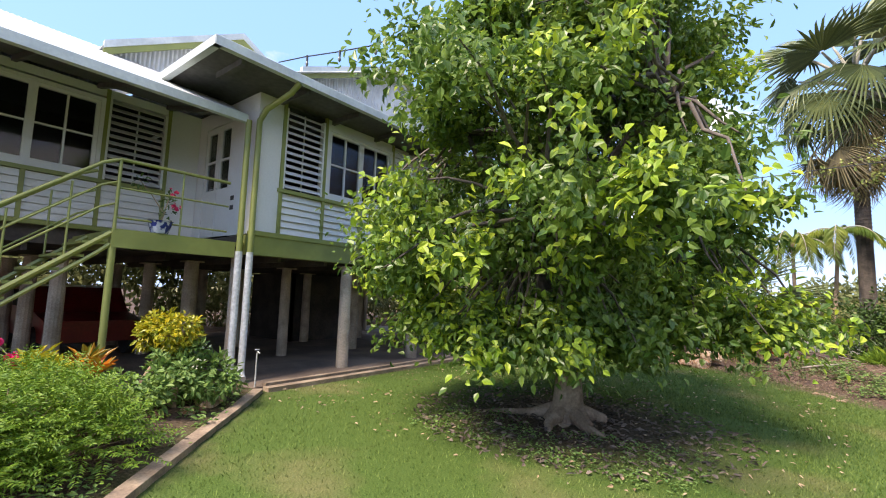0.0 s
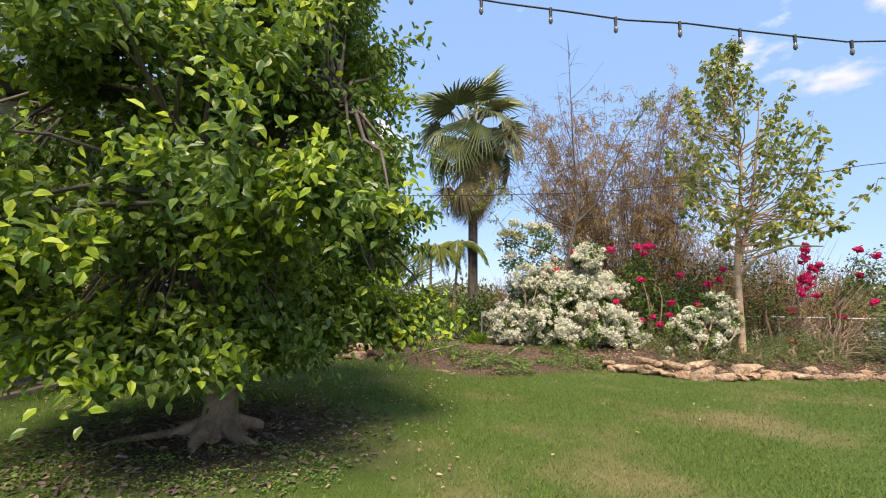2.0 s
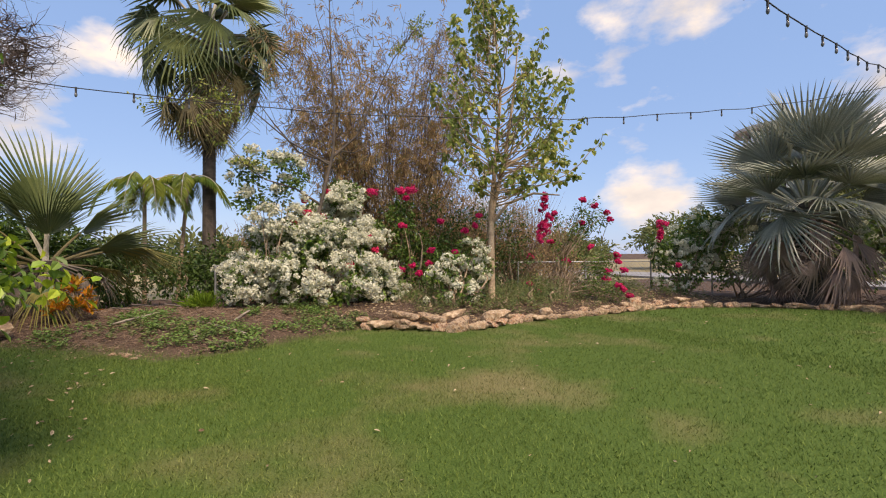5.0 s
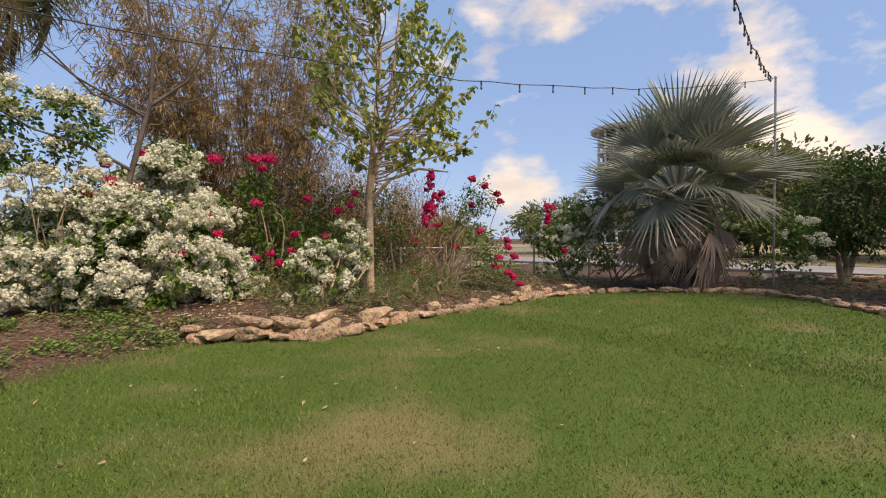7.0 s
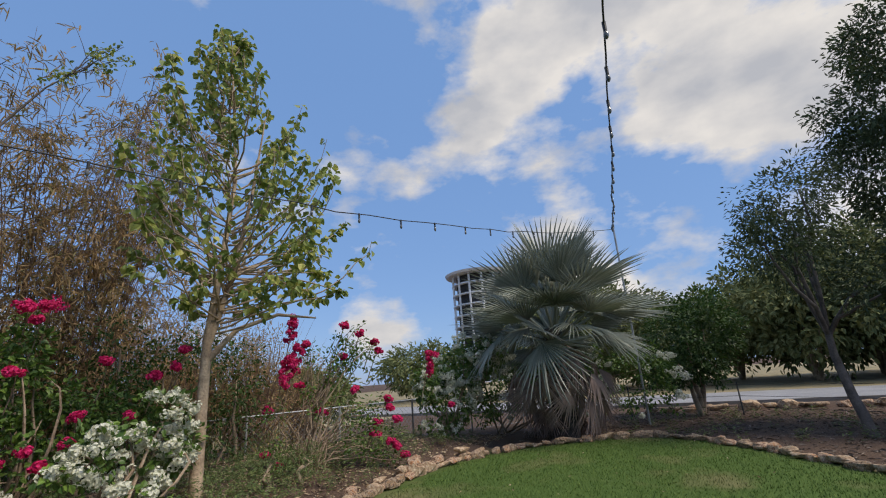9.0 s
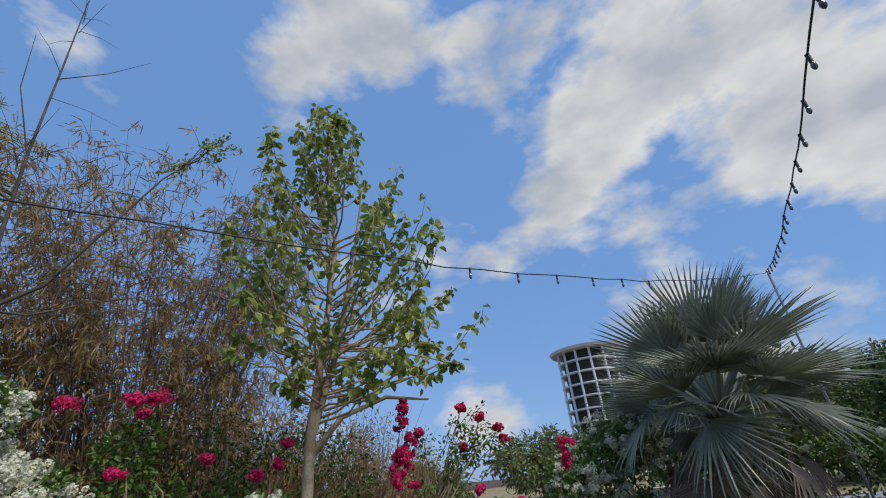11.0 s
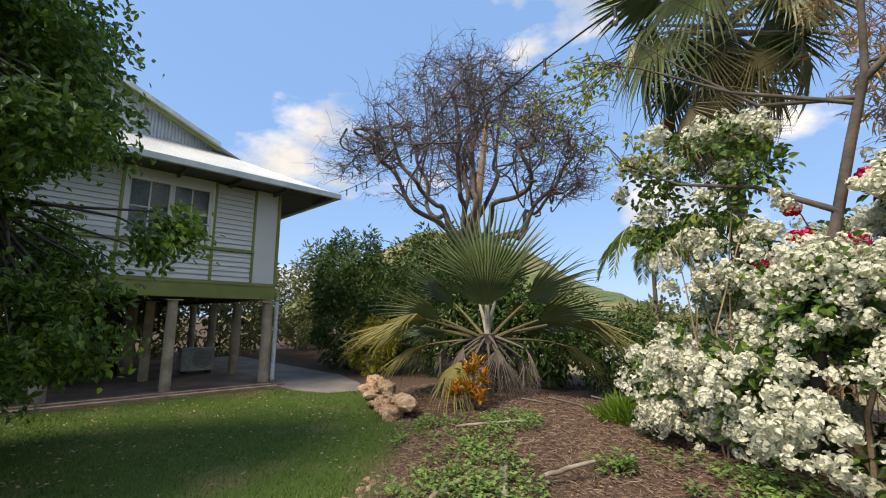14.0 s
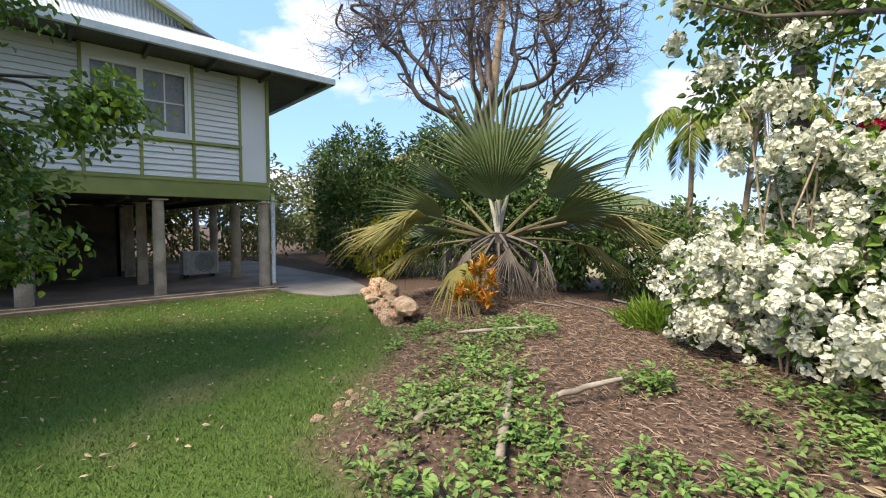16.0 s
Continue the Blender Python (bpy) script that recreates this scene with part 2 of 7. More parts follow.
M_POT = mat("blue_glazed_pot", (0.02, 0.035, 0.20), (0.45, 0.50, 0.62), 0.15, 14, 20, 0.0, low=0.5, high=0.56)
M_ROAD = mat("grey_asphalt", (0.30, 0.30, 0.31), (0.24, 0.24, 0.25), 0.9, 0.5, 30, 0.2)
M_TOWER = mat("white_render", (0.74, 0.75, 0.76), (0.68, 0.69, 0.71), 0.7, 0.1, 3, 0)


def glass(name, tint, rough=0.03):
    m = bpy.data.materials.new(name)
    m.use_nodes = True
    p = m.node_tree.nodes["Principled BSDF"]
    p.inputs["Base Color"].default_value = (*tint, 1)
    p.inputs["Roughness"].default_value, p.inputs["IOR"].default_value = rough, 1.28
    p.inputs["Transmission Weight"].default_value = 1.0
    return m


M_GLASS = glass("window_glass", (0.75, 0.80, 0.82))


def ground_mat(blade=False):
    """Lawn with worn dry patches, brown garden soil in the beds and dry dirt further off, told apart by the plan."""
    m = bpy.data.materials.new("lawn_blade" if blade else "ground_cover")
    m.use_nodes = True
    n, l = m.node_tree.nodes, m.node_tree.links
    p = n["Principled BSDF"]
    p.inputs["Roughness"].default_value, p.inputs["Specular IOR Level"].default_value = 0.95, 0.2
    co = n.new("ShaderNodeTexCoord").outputs["Object"]

    def tex(scale, detail=6):
        t = n.new("ShaderNodeTexNoise")
        t.inputs["Scale"].default_value, t.inputs["Detail"].default_value = scale, detail
        l.new(co, t.inputs["Vector"])
        return t.outputs["Fac"]

    def ramp(src, *stops):
        r = n.new("ShaderNodeValToRGB")
        e = r.color_ramp.elements
        e[0].position, e[0].color = stops[0][0], (*stops[0][1], 1)
        e[1].position, e[1].color = stops[-1][0], (*stops[-1][1], 1)
        for pos, col in stops[1:-1]:
            e.new(pos).color = (*col, 1)
        l.new(src, r.inputs["Fac"])
        return r.outputs["Color"]

    def mix(f, a, b):
        x = n.new("ShaderNodeMix")
        x.data_type = "RGBA"
        l.new(f, x.inputs[0]), l.new(a, x.inputs[6]), l.new(b, x.inputs[7])
        return x.outputs[2]

    mid = tex(0.75, 5)
    for cx, cy, reach, amount in ((4.15, 6.2, 1.5, 0.17), (1.0, 4.2, 2.8, 0.14), (5.9, 8.6, 1.3, 0.22), (10.0, 8.0, 1.5, 0.05), (3.0, 2.2, 1.6, 0.05)):
        dist, worn, add = n.new("ShaderNodeVectorMath"), n.new("ShaderNodeMapRange"), n.new("ShaderNodeMath")
        dist.operation, add.operation = "DISTANCE", "ADD"
        dist.inputs[1].default_value = (cx, cy, 0.0)
        l.new(co, dist.inputs[0])
        worn.inputs["From Min"].default_value, worn.inputs["From Max"].default_value = 0.1, reach
        worn.inputs["To Min"].default_value, worn.inputs["To Max"].default_value = amount, 0.0
        l.new(dist.outputs["Value"], worn.inputs["Value"])
        l.new(mid, add.inputs[0])
        l.new(worn.outputs["Result"], add.inputs[1])
        mid = add.outputs["Value"]
    if blade:
        fine = n.new("ShaderNodeNewGeometry").outputs["Random Per Island"]
        green = ramp(fine, (0.0, (0.042, 0.094, 0.017)), (1.0, (0.178, 0.250, 0.058)))
        dry = ramp(fine, (0.0, (0.11, 0.105, 0.045)), (1.0, (0.30, 0.255, 0.12)))
    else:
        fine = tex(70)
        green = ramp(fine, (0.3, (0.036, 0.078, 0.014)), (0.7, (0.108, 0.168, 0.037)))
        dry = ramp(fine, (0.3, (0.17, 0.14, 0.065)), (0.7, (0.30, 0.25, 0.13)))
    lawn = mix(ramp(mid, (0.54, (0, 0, 0)), (0.78, (0.75, 0.75, 0.75))), green, dry)
    if blade:
        l.new(lawn, p.inputs["Base Color"])
        p.inputs["Roughness"].default_value = 0.6
        return m
    soil = ramp(tex(28), (0.3, (0.045, 0.030, 0.022)), (0.55, (0.115, 0.075, 0.055)), (0.75, (0.21, 0.145, 0.105)))
    att = n.new("ShaderNodeAttribute")
    att.attribute_name = "soil"
    l.new(mix(att.outputs["Fac"], lawn, soil), p.inputs["Base Color"])
    b = n.new("ShaderNodeBump")
    b.inputs["Strength"].default_value, b.inputs["Distance"].default_value = 0.6, 0.03
    l.new(fine, b.inputs["Height"])
    l.new(b.outputs["Normal"], p.inputs["Normal"])
    return m


M_GROUND, M_GRASS = ground_mat(), ground_mat(True)

# ---- mesh tools ----
rng = np.random.default_rng(7)


class Geo:
    """Gathers vertices and faces for one mesh."""

    def __init__(self):
        self.v, self.f, self.m, self.n = [], [], [], 0

    def add(self, verts, faces, mi=0):
        verts = np.asarray(verts, float).reshape(-1, 3)
        faces = np.asarray(faces, int)
        self.v.append(verts)
        self.f.append(faces + self.n)
        self.m.append(np.full(len(faces), mi))
        self.n += len(verts)
        return self

    def box(self, x0, y0, z0, x1, y1, z1, mi=0):
        v = [(x, y, z) for x in (x0, x1) for y in (y0, y1) for z in (z0, z1)]
        return self.add(v, [(0, 1, 3, 2), (4, 6, 7, 5), (0, 4, 5, 1), (2, 3, 7, 6), (0, 2, 6, 4), (1, 5, 7, 3)], mi)

    def tube(self, pts, rad, sides=6, mi=0, caps=True):
        pts = np.asarray(pts, float)
        rad = np.broadcast_to(np.asarray(rad, float), (len(pts),))
        d = np.gradient(pts, axis=0)
        d /= np.linalg.norm(d, axis=1)[:, None] + 1e-9
        ref = np.where(np.abs(d[:, 2:3]) > 0.9, [[1.0, 0, 0]], [[0, 0, 1.0]])
        a = np.cross(d, ref)
        a /= np.linalg.norm(a, axis=1)[:, None] + 1e-9
        for i in range(1, len(a)):
            if a[i] @ a[i - 1] < 0:
                a[i] *= -1
        b = np.cross(d, a)
        th = np.linspace(0, 2 * math.pi, sides, endpoint=False)
        ring = a[:, None, :] * np.cos(th)[None, :, None] + b[:, None, :] * np.sin(th)[None, :, None]
        v = pts[:, None, :] + ring * rad[:, None, None]
        k = len(pts)
        f = [(i * sides + j, i * sides + (j + 1) % sides, (i + 1) * sides + (j + 1) % sides, (i + 1) * sides + j) for i in range(k - 1) for j in range(sides)]
        self.add(v.reshape(-1, 3), f, mi)
        if caps:
            for base, c, flip in ((0, pts[0], 1), ((k - 1) * sides, pts[-1], 0)):
                vv = np.vstack([v.reshape(-1, 3)[base:base + sides], c])
                ff = [((j + 1) % sides, j, sides, sides) if flip else (j, (j + 1) % sides, sides, sides) for j in range(sides)]
                self.add(vv, [q[:3] + (q[2],) for q in ff], mi)
        return self

    def leaves(self, p, d, length, width, mi=0, fold=0.18, roll=None, face=None):
        """Leaves at points p (n,3), along d (n,3): rounded blades folded along the middle."""
        p, d = np.asarray(p, float), np.asarray(d, float)
        k = len(p)
        if not k:
            return self
        d = d / (np.linalg.norm(d, axis=1)[:, None] + 1e-9)
        r = rng.normal(size=(k, 3)) * (0.45 if roll is None else roll) + (np.array([0, 0, 1.0]) if face is None else face)
        s = np.cross(d, r)
        s /= np.linalg.norm(s, axis=1)[:, None] + 1e-9
        u = np.cross(s, d)
        L = np.broadcast_to(np.asarray(length, float), (k,))[:, None]
        Wd = np.broadcast_to(np.asarray(width, float), (k,))[:, None] * 0.5
        up = u * Wd * fold * 1.6
        tip = p + d * L - u * L * 0.12
        l1, l2 = (0.30, 0.95), (0.68, 0.70)
        v = np.stack([p, p + d * L * l1[0] + s * Wd * l1[1] + up, p + d * L * l2[0] + s * Wd * l2[1] + up - u * L * 0.03, tip,
                      p + d * L * l2[0] - s * Wd * l2[1] + up - u * L * 0.03, p + d * L * l1[0] - s * Wd * l1[1] + up], 1)
        base = np.arange(k)[:, None] * 6
        f = np.concatenate([base + np.array([[0, 3, 2, 1]]), base + np.array([[0, 5, 4, 3]])], 0)
        return self.add(v.reshape(-1, 3), f, mi)

    def mesh(self, name, mats, smooth=False):
        me = bpy.data.meshes.new(name)
        v = np.concatenate(self.v)
        tri = []
        loops, starts, mi, at = [], [], [], 0
        for f, mm in zip(self.f, self.m):
            if not len(f):
                continue
            f = f.reshape(len(f), -1)
            if f.shape[1] == 4:
                deg = f[:, 2] == f[:, 3]
                for sel, k in ((~deg, 4), (deg, 3)):
                    g = f[sel][:, :k]
                    if len(g):
                        loops.append(g.ravel()), starts.append(at + np.arange(len(g)) * k), mi.append(mm[sel])
                        at += g.size
            else:
                loops.append(f.ravel()), starts.append(at + np.arange(len(f)) * f.shape[1]), mi.append(mm)
                at += f.size
        loops, starts, mi = np.concatenate(loops), np.concatenate(starts), np.concatenate(mi)
        me.vertices.add(len(v)), me.vertices.foreach_set("co", v.ravel())
        me.loops.add(len(loops)), me.loops.foreach_set("vertex_index", loops.astype(np.int32))
        me.polygons.add(len(starts)), me.polygons.foreach_set("loop_start", starts.astype(np.int32))
        me.polygons.foreach_set("material_index", mi.astype(np.int32))
        me.polygons.foreach_set("use_smooth", np.full(len(starts), bool(smooth)))
        for m in (mats if isinstance(mats, (list, tuple)) else [mats]):
            me.materials.append(m)
        me.update(calc_edges=True)
        me.validate()
        return me


def thing(name, label, category, group="", kind="", at=(0, 0, 0)):
    ob = new(name)
    ob.location = at
    return tagged(ob, label, category, group, kind)


def part(name, geo, mats, parent, label="", smooth=False):
    ob = new(name, geo if isinstance(geo, bpy.types.Mesh) else geo.mesh(name, mats, smooth))
    ob.parent = parent
    return tagged(ob, label)


def solo(name, geo, mats, label, category="", group="", kind="", smooth=False, at=(0, 0, 0)):
    ob = new(name, geo if isinstance(geo, bpy.types.Mesh) else geo.mesh(name, mats, smooth))
    ob.location = at
    return tagged(ob, label, category, group, kind)


def unit(k, up=0.0):
    d = rng.normal(size=(k, 3))
    d /= np.linalg.norm(d, axis=1)[:, None]
    d[:, 2] += up
    return d / np.linalg.norm(d, axis=1)[:, None]


def curve_pts(a, b, bow=(0, 0, 0), k=6, wob=0.0):
    t = np.linspace(0, 1, k)[:, None]
    p = np.asarray(a, float) * (1 - t) + np.asarray(b, float) * t + np.asarray(bow, float) * (4 * t * (1 - t))
    if wob:
        w = rng.normal(size=(k, 3)) * wob
        w[0] = w[-1] = 0
        p = p + w
    return p

# ---- ground ----
STONE_LINE = [(4.3, 10.3), (4.8, 9.85), (5.4, 9.35), (6.2, 9.1), (7.2, 9.35), (8.3, 9.3), (9.4, 9.25), (10.4, 9.25), (11.4, 9.2), (12.6, 8.95), (13.9, 8.25), (14.7, 7.3), (15.4, 6.3), (15.6, 5.3), (15.0, 4.4), (14.0, 3.6), (12.8, 2.9), (11.7, 2.2), (10.6, 1.3), (9.8, 0.2), (9.2, -1.5), (9.0, -6.0)]
LAWN = [(-6.15, 12.05), (-5.4, 12.1), (-4.45, 12.5), (-4.3, 13.1), (-3.2, 12.8), (-2.2, 12.1), (-1.0, 11.5), (-0.2, 10.7), (0.4, 10.0), (0.9, 9.3), (1.8, 9.3), (2.8, 9.75), (3.8, 10.15)] + STONE_LINE + [(4.0, -9.0), (-3.0, -6.0), (-3.2, 0.8), (-3.75, 1.25), (-4.5, 2.05), (-6.12, 3.7)]


def inside(px, py, poly):
    res = np.zeros(px.shape, bool)
    j = len(poly) - 1
    for i in range(len(poly)):
        (xi, yi), (xj, yj) = poly[i], poly[j]
        hit_ = ((yi > py) != (yj > py)) & (px < (xj - xi) * (py - yi) / (yj - yi + 1e-12) + xi)
        res ^= hit_
        j = i
    return res


def edge_dist(px, py, poly):
    best = np.full(px.shape, 1e9)
    for (ax, ay), (bx, by) in zip(poly, poly[1:] + poly[:1]):
        dx, dy = bx - ax, by - ay
        t = np.clip(((px - ax) * dx + (py - ay) * dy) / (dx * dx + dy * dy + 1e-12), 0, 1)
        best = np.minimum(best, np.hypot(px - ax - t * dx, py - ay - t * dy))
    return best


def ground_z(px, py):
    """The garden beds heap up a little beyond the lawn's edge."""
    px, py = np.asarray(px, float), np.asarray(py, float)
    bed = (~inside(px, py, LAWN)) & (px > -4.2) & (px < 14) & (py > 8.8) & (py < 22)
    d = np.where(bed, edge_dist(px, py, LAWN), 0)
    mound = 0.30 * np.clip(d / 1.6, 0, 1) * np.clip((16.5 - py) / 2.5, 0, 1)
    mound *= np.clip((px + 4.2) / 1.5, 0, 1)
    front = (~inside(px, py, LAWN)) & (px > -6.9) & (px < -2.6) & (py < 3.7) & (py > -8)
    d2 = np.where(front, edge_dist(px, py, LAWN), 0)
    return mound + 0.16 * np.clip(d2 / 0.8, 0, 1) * np.clip((px + 6.9) / 0.5, 0, 1)


def build_ground():
    xs = np.concatenate([[-900, -250, -90, -40, -25], np.arange(-16, 26.01, 0.3), [30, 38, 55, 90, 250, 900]])
    ys = np.concatenate([[-900, -250, -90, -40, -20], np.arange(-10, 26.01, 0.3), [30, 38, 55, 90, 250, 900]])
    X, Y = np.meshgrid(xs, ys, indexing="ij")
    Z = ground_z(X, Y)
    nx, ny = X.shape
    idx = np.arange(nx * ny).reshape(nx, ny)
    f = np.stack([idx[:-1, :-1], idx[1:, :-1], idx[1:, 1:], idx[:-1, 1:]], -1).reshape(-1, 4)
    g = Geo().add(np.stack([X, Y, Z], -1).reshape(-1, 3), f)
    ob = solo("ground", g, M_GROUND, "mown green lawn with dry patches and brown mulched garden beds", kind="structure", smooth=True)
    lawn_in = inside(X, Y, LAWN)
    d = edge_dist(X, Y, LAWN)
    soil = np.where(lawn_in, np.clip(0.25 - d, 0, 1), np.clip(0.25 + d * 4, 0, 1))
    tree = np.hypot(X + 2.2, (Y - 5.5))
    soil = np.maximum(soil, np.clip((1.7 - tree) * 1.2, 0, 0.9))
    at_ = ob.data.attributes.new("soil", "FLOAT", "POINT")
    at_.data.foreach_set("value", soil.ravel().astype(np.float32))
    return ob


build_ground()
solo("slab", Geo().box(-15.0, -3.0, -0.05, -6.32, 12.35, 0.035), M_SLAB, "brown stained concrete floor slab beneath the house", kind="structure")
PATH = [(-6.3, 12.05), (-5.4, 12.1), (-4.5, 12.5), (-4.35, 13.1), (-5.3, 13.8), (-7.0, 14.3), (-15.0, 14.4), (-15.0, 12.35), (-6.3, 12.35)]
solo("path", Geo().add([(x, y, 0.02) for x, y in PATH] + [(x, y, -0.05) for x, y in PATH], [list(range(9))]).add([(x, y, 0.02) for x, y in PATH] + [(x, y, -0.05) for x, y in PATH], [(i, i + 9, (i + 1) % 9 + 9, (i + 1) % 9) for i in range(9)]), M_PATH, "grey concrete garden path curving round the house", kind="structure")


def strip(line, w, h, z0=-0.04):
    """A low kerb of square section along a line."""
    p = np.array(line, float)
    d = np.gradient(p, axis=0)
    d /= np.linalg.norm(d, axis=1)[:, None]
    s = np.stack([-d[:, 1], d[:, 0]], 1) * w / 2
    v = []
    for a, b in zip(p, s):
        v += [(*(a + b), z0), (*(a + b), h), (*(a - b), h), (*(a - b), z0)]
    f = [(i * 4 + j, i * 4 + j + 1, i * 4 + j + 5, i * 4 + j + 4) for i in range(len(p) - 1) for j in range(3)]
    e = 4 * (len(p) - 1)
    return Geo().add(v, f + [(3, 2, 1, 0), (e, e + 1, e + 2, e + 3)])


solo("kerb_front", strip([(-3.2, -2.0), (-3.2, 0.75), (-3.75, 1.28), (-4.5, 2.03), (-5.3, 2.85), (-6.08, 3.62)], 0.14, 0.07), M_KERB, "sandy concrete lawn edging beside the flower bed", kind="structure")
solo("kerb_house", strip([(-6.1, 3.75), (-6.08, 6.0), (-6.07, 9.0), (-6.05, 12.0)], 0.15, 0.065), M_KERB, "sandy concrete lawn edging along the house", kind="structure")
solo("kerb_inner", strip([(-6.32, 3.85), (-6.30, 8.0), (-6.28, 12.0)], 0.10, 0.085), M_KERB, "inner edge of the concrete edging", kind="structure")

# ---- house ----
house = thing("house", "white weatherboard house on concrete posts with olive trim", "house")
WX, Y0, Y1 = -6.87, 3.75, 12.13      # front wall plane and its ends
FZ, EZ = 2.40, 4.87                  # floor and eave heights
SILL = 3.22


def hpart(name, geo, m, label="", parent=None, smooth=False):
    return part(name, geo, m, parent or house, label, smooth)


def box_part(name, m, *b, parent=None, label=""):
    return hpart(name, Geo().box(*b), m, label, parent)


# beams, floor and inner shell
box_part("beam", M_GREEN, WX - 0.16, Y0 - 0.05, 2.05, WX + 0.05, Y1 + 0.04, FZ - 0.03)
box_part("beam", M_GREEN, -14.6, Y1 - 0.12, 2.05, WX - 0.17, Y1 + 0.03, FZ - 0.03)
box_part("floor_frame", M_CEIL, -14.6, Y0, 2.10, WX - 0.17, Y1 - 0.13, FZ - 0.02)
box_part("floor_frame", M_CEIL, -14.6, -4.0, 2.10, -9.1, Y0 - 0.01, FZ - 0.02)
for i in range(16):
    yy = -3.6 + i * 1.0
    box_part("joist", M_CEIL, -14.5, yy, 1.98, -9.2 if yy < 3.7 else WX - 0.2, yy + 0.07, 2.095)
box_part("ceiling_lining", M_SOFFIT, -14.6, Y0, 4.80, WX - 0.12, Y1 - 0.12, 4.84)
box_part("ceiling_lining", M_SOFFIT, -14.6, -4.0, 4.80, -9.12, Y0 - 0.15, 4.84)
box_part("back_wall", M_WHITE, -14.7, -4.0, FZ, -14.6, Y1 - 0.1, 4.80)
box_part("end_wall", M_WHITE, -14.6, -4.1, FZ, -9.1, -4.0, 4.80)


# Near-black sheets added behind the windows; room dimness is put into their colour.
box_part("dim_room_sheet", M_DARK, -9.6, Y0 + 0.1, FZ, -9.5, Y1 - 0.1, 4.80)
box_part("dim_room_sheet", M_DARK, -11.4, -4.0, FZ, -11.3, Y0 - 0.1, 4.80)


def wall_cells(name, x, cells, thick=0.1):
    """Solid wall panels on a plane x, y0..y1, z0..z1."""
    for y0, y1, z0, z1 in cells:
        box_part(name, M_WHITE, x - thick, y0, z0, x, y1, z1)


def boards(x, y0, y1, z0, z1, step=0.117):
    """Overlapping weatherboards, each leaning out at its foot."""
    panel = box_part("wall_panel", M_WHITE, x - 0.09, y0, z0, x - 0.03, y1, z1)
    k = max(1, round((z1 - z0) / step))
    h = (z1 - z0) / k
    for i in range(k):
        a = z0 + i * h
        v = [(x - 0.028, y0, a + 0.012), (x + 0.022, y0, a + 0.006), (x - 0.014, y0, a + h * 0.99), (x - 0.028, y0, a + h * 0.99)]
        v += [(p, y1, q) for p, _, q in v]
        part("board", Geo().add(v, [(0, 1, 5, 4), (1, 2, 6, 5), (2, 3, 7, 6), (3, 0, 4, 7), (0, 3, 2, 1), (4, 5, 6, 7)]), M_WHITE, panel)
    return panel


def window(x, y0, y1, z0, z1, sashes=2, cols=2, rows=2):
    """A white timber window of several sashes with glazing bars, glass set behind them."""
    w = hpart("window", Geo().box(x - 0.10, y0, z0, x + 0.03, y1, z0 + 0.07).box(x - 0.10, y0, z1 - 0.06, x + 0.03, y1, z1)
              .box(x - 0.10, y0, z0 + 0.07, x + 0.03, y0 + 0.06, z1 - 0.06).box(x - 0.10, y1 - 0.06, z0 + 0.07, x + 0.03, y1, z1 - 0.06), M_WHITE, "white painted window frame")
    iw = (y1 - y0 - 0.12) / sashes
    for s in range(sashes):
        a, b = y0 + 0.06 + s * iw, y0 + 0.06 + (s + 1) * iw
        c, d, t = z0 + 0.07, z1 - 0.06, 0.055
        g = Geo().box(x - 0.06, a, c, x + 0.005, a + t, d).box(x - 0.06, b - t, c, x + 0.005, b, d)
        g.box(x - 0.06, a + t, c, x + 0.005, b - t, c + t).box(x - 0.06, a + t, d - t, x + 0.005, b - t, d)
        for i in range(1, cols):
            q = a + t + (b - a - 2 * t) * i / cols
            g.box(x - 0.055, q - 0.014, c + t, x - 0.005, q + 0.014, d - t)
        for j in range(1, rows):
            q = c + t + (d - c - 2 * t) * j / rows
            g.box(x - 0.053, a + t, q - 0.014, x - 0.007, b - t, q + 0.014)
        part("sash", g, M_WHITE, w)
        for i in range(cols):
            for j in range(rows):
                pa, pb = a + t + (b - a - 2 * t) * i / cols, a + t + (b - a - 2 * t) * (i + 1) / cols
                pc, pd = c + t + (d - c - 2 * t) * j / rows, c + t + (d - c - 2 * t) * (j + 1) / rows
                o = part("pane", Geo().box(x - 0.036, pa, pc, x - 0.030, pb, pd), M_GLASS, w)
                o.visible_shadow = False
    return w


def louvre(x, y0, y1, z0, z1, k=12):
    """An open bank of white tilted louvre blades before a dark room."""
    w = hpart("louvre_window", Geo().box(x - 0.09, y0, z0, x + 0.02, y0 + 0.035, z1).box(x - 0.09, y1 - 0.035, z0, x + 0.02, y1, z1).box(x - 0.06, (y0 + y1) / 2 - 0.012, z0, x - 0.045, (y0 + y1) / 2 + 0.012, z1), M_WHITE, "louvre window with open white blades")
    for i in range(k):
        c = z0 + (i + 0.5) * (z1 - z0) / k
        v = [(x - 0.055, y0 + 0.04, c + 0.045), (x + 0.035, y0 + 0.04, c - 0.028), (x + 0.035, y0 + 0.04, c - 0.040), (x - 0.055, y0 + 0.04, c + 0.033)]
        v += [(p, y1 - 0.04, q) for p, _, q in v]
        part("blade", Geo().add(v, [(0, 1, 5, 4), (1, 2, 6, 5), (2, 3, 7, 6), (3, 0, 4, 7), (0, 3, 2, 1), (4, 5, 6, 7)]), M_WHITE, w)


STUDS = [4.23, 5.12, 6.04, 6.95, 7.87, 8.76, 9.66, 10.59, 11.53]
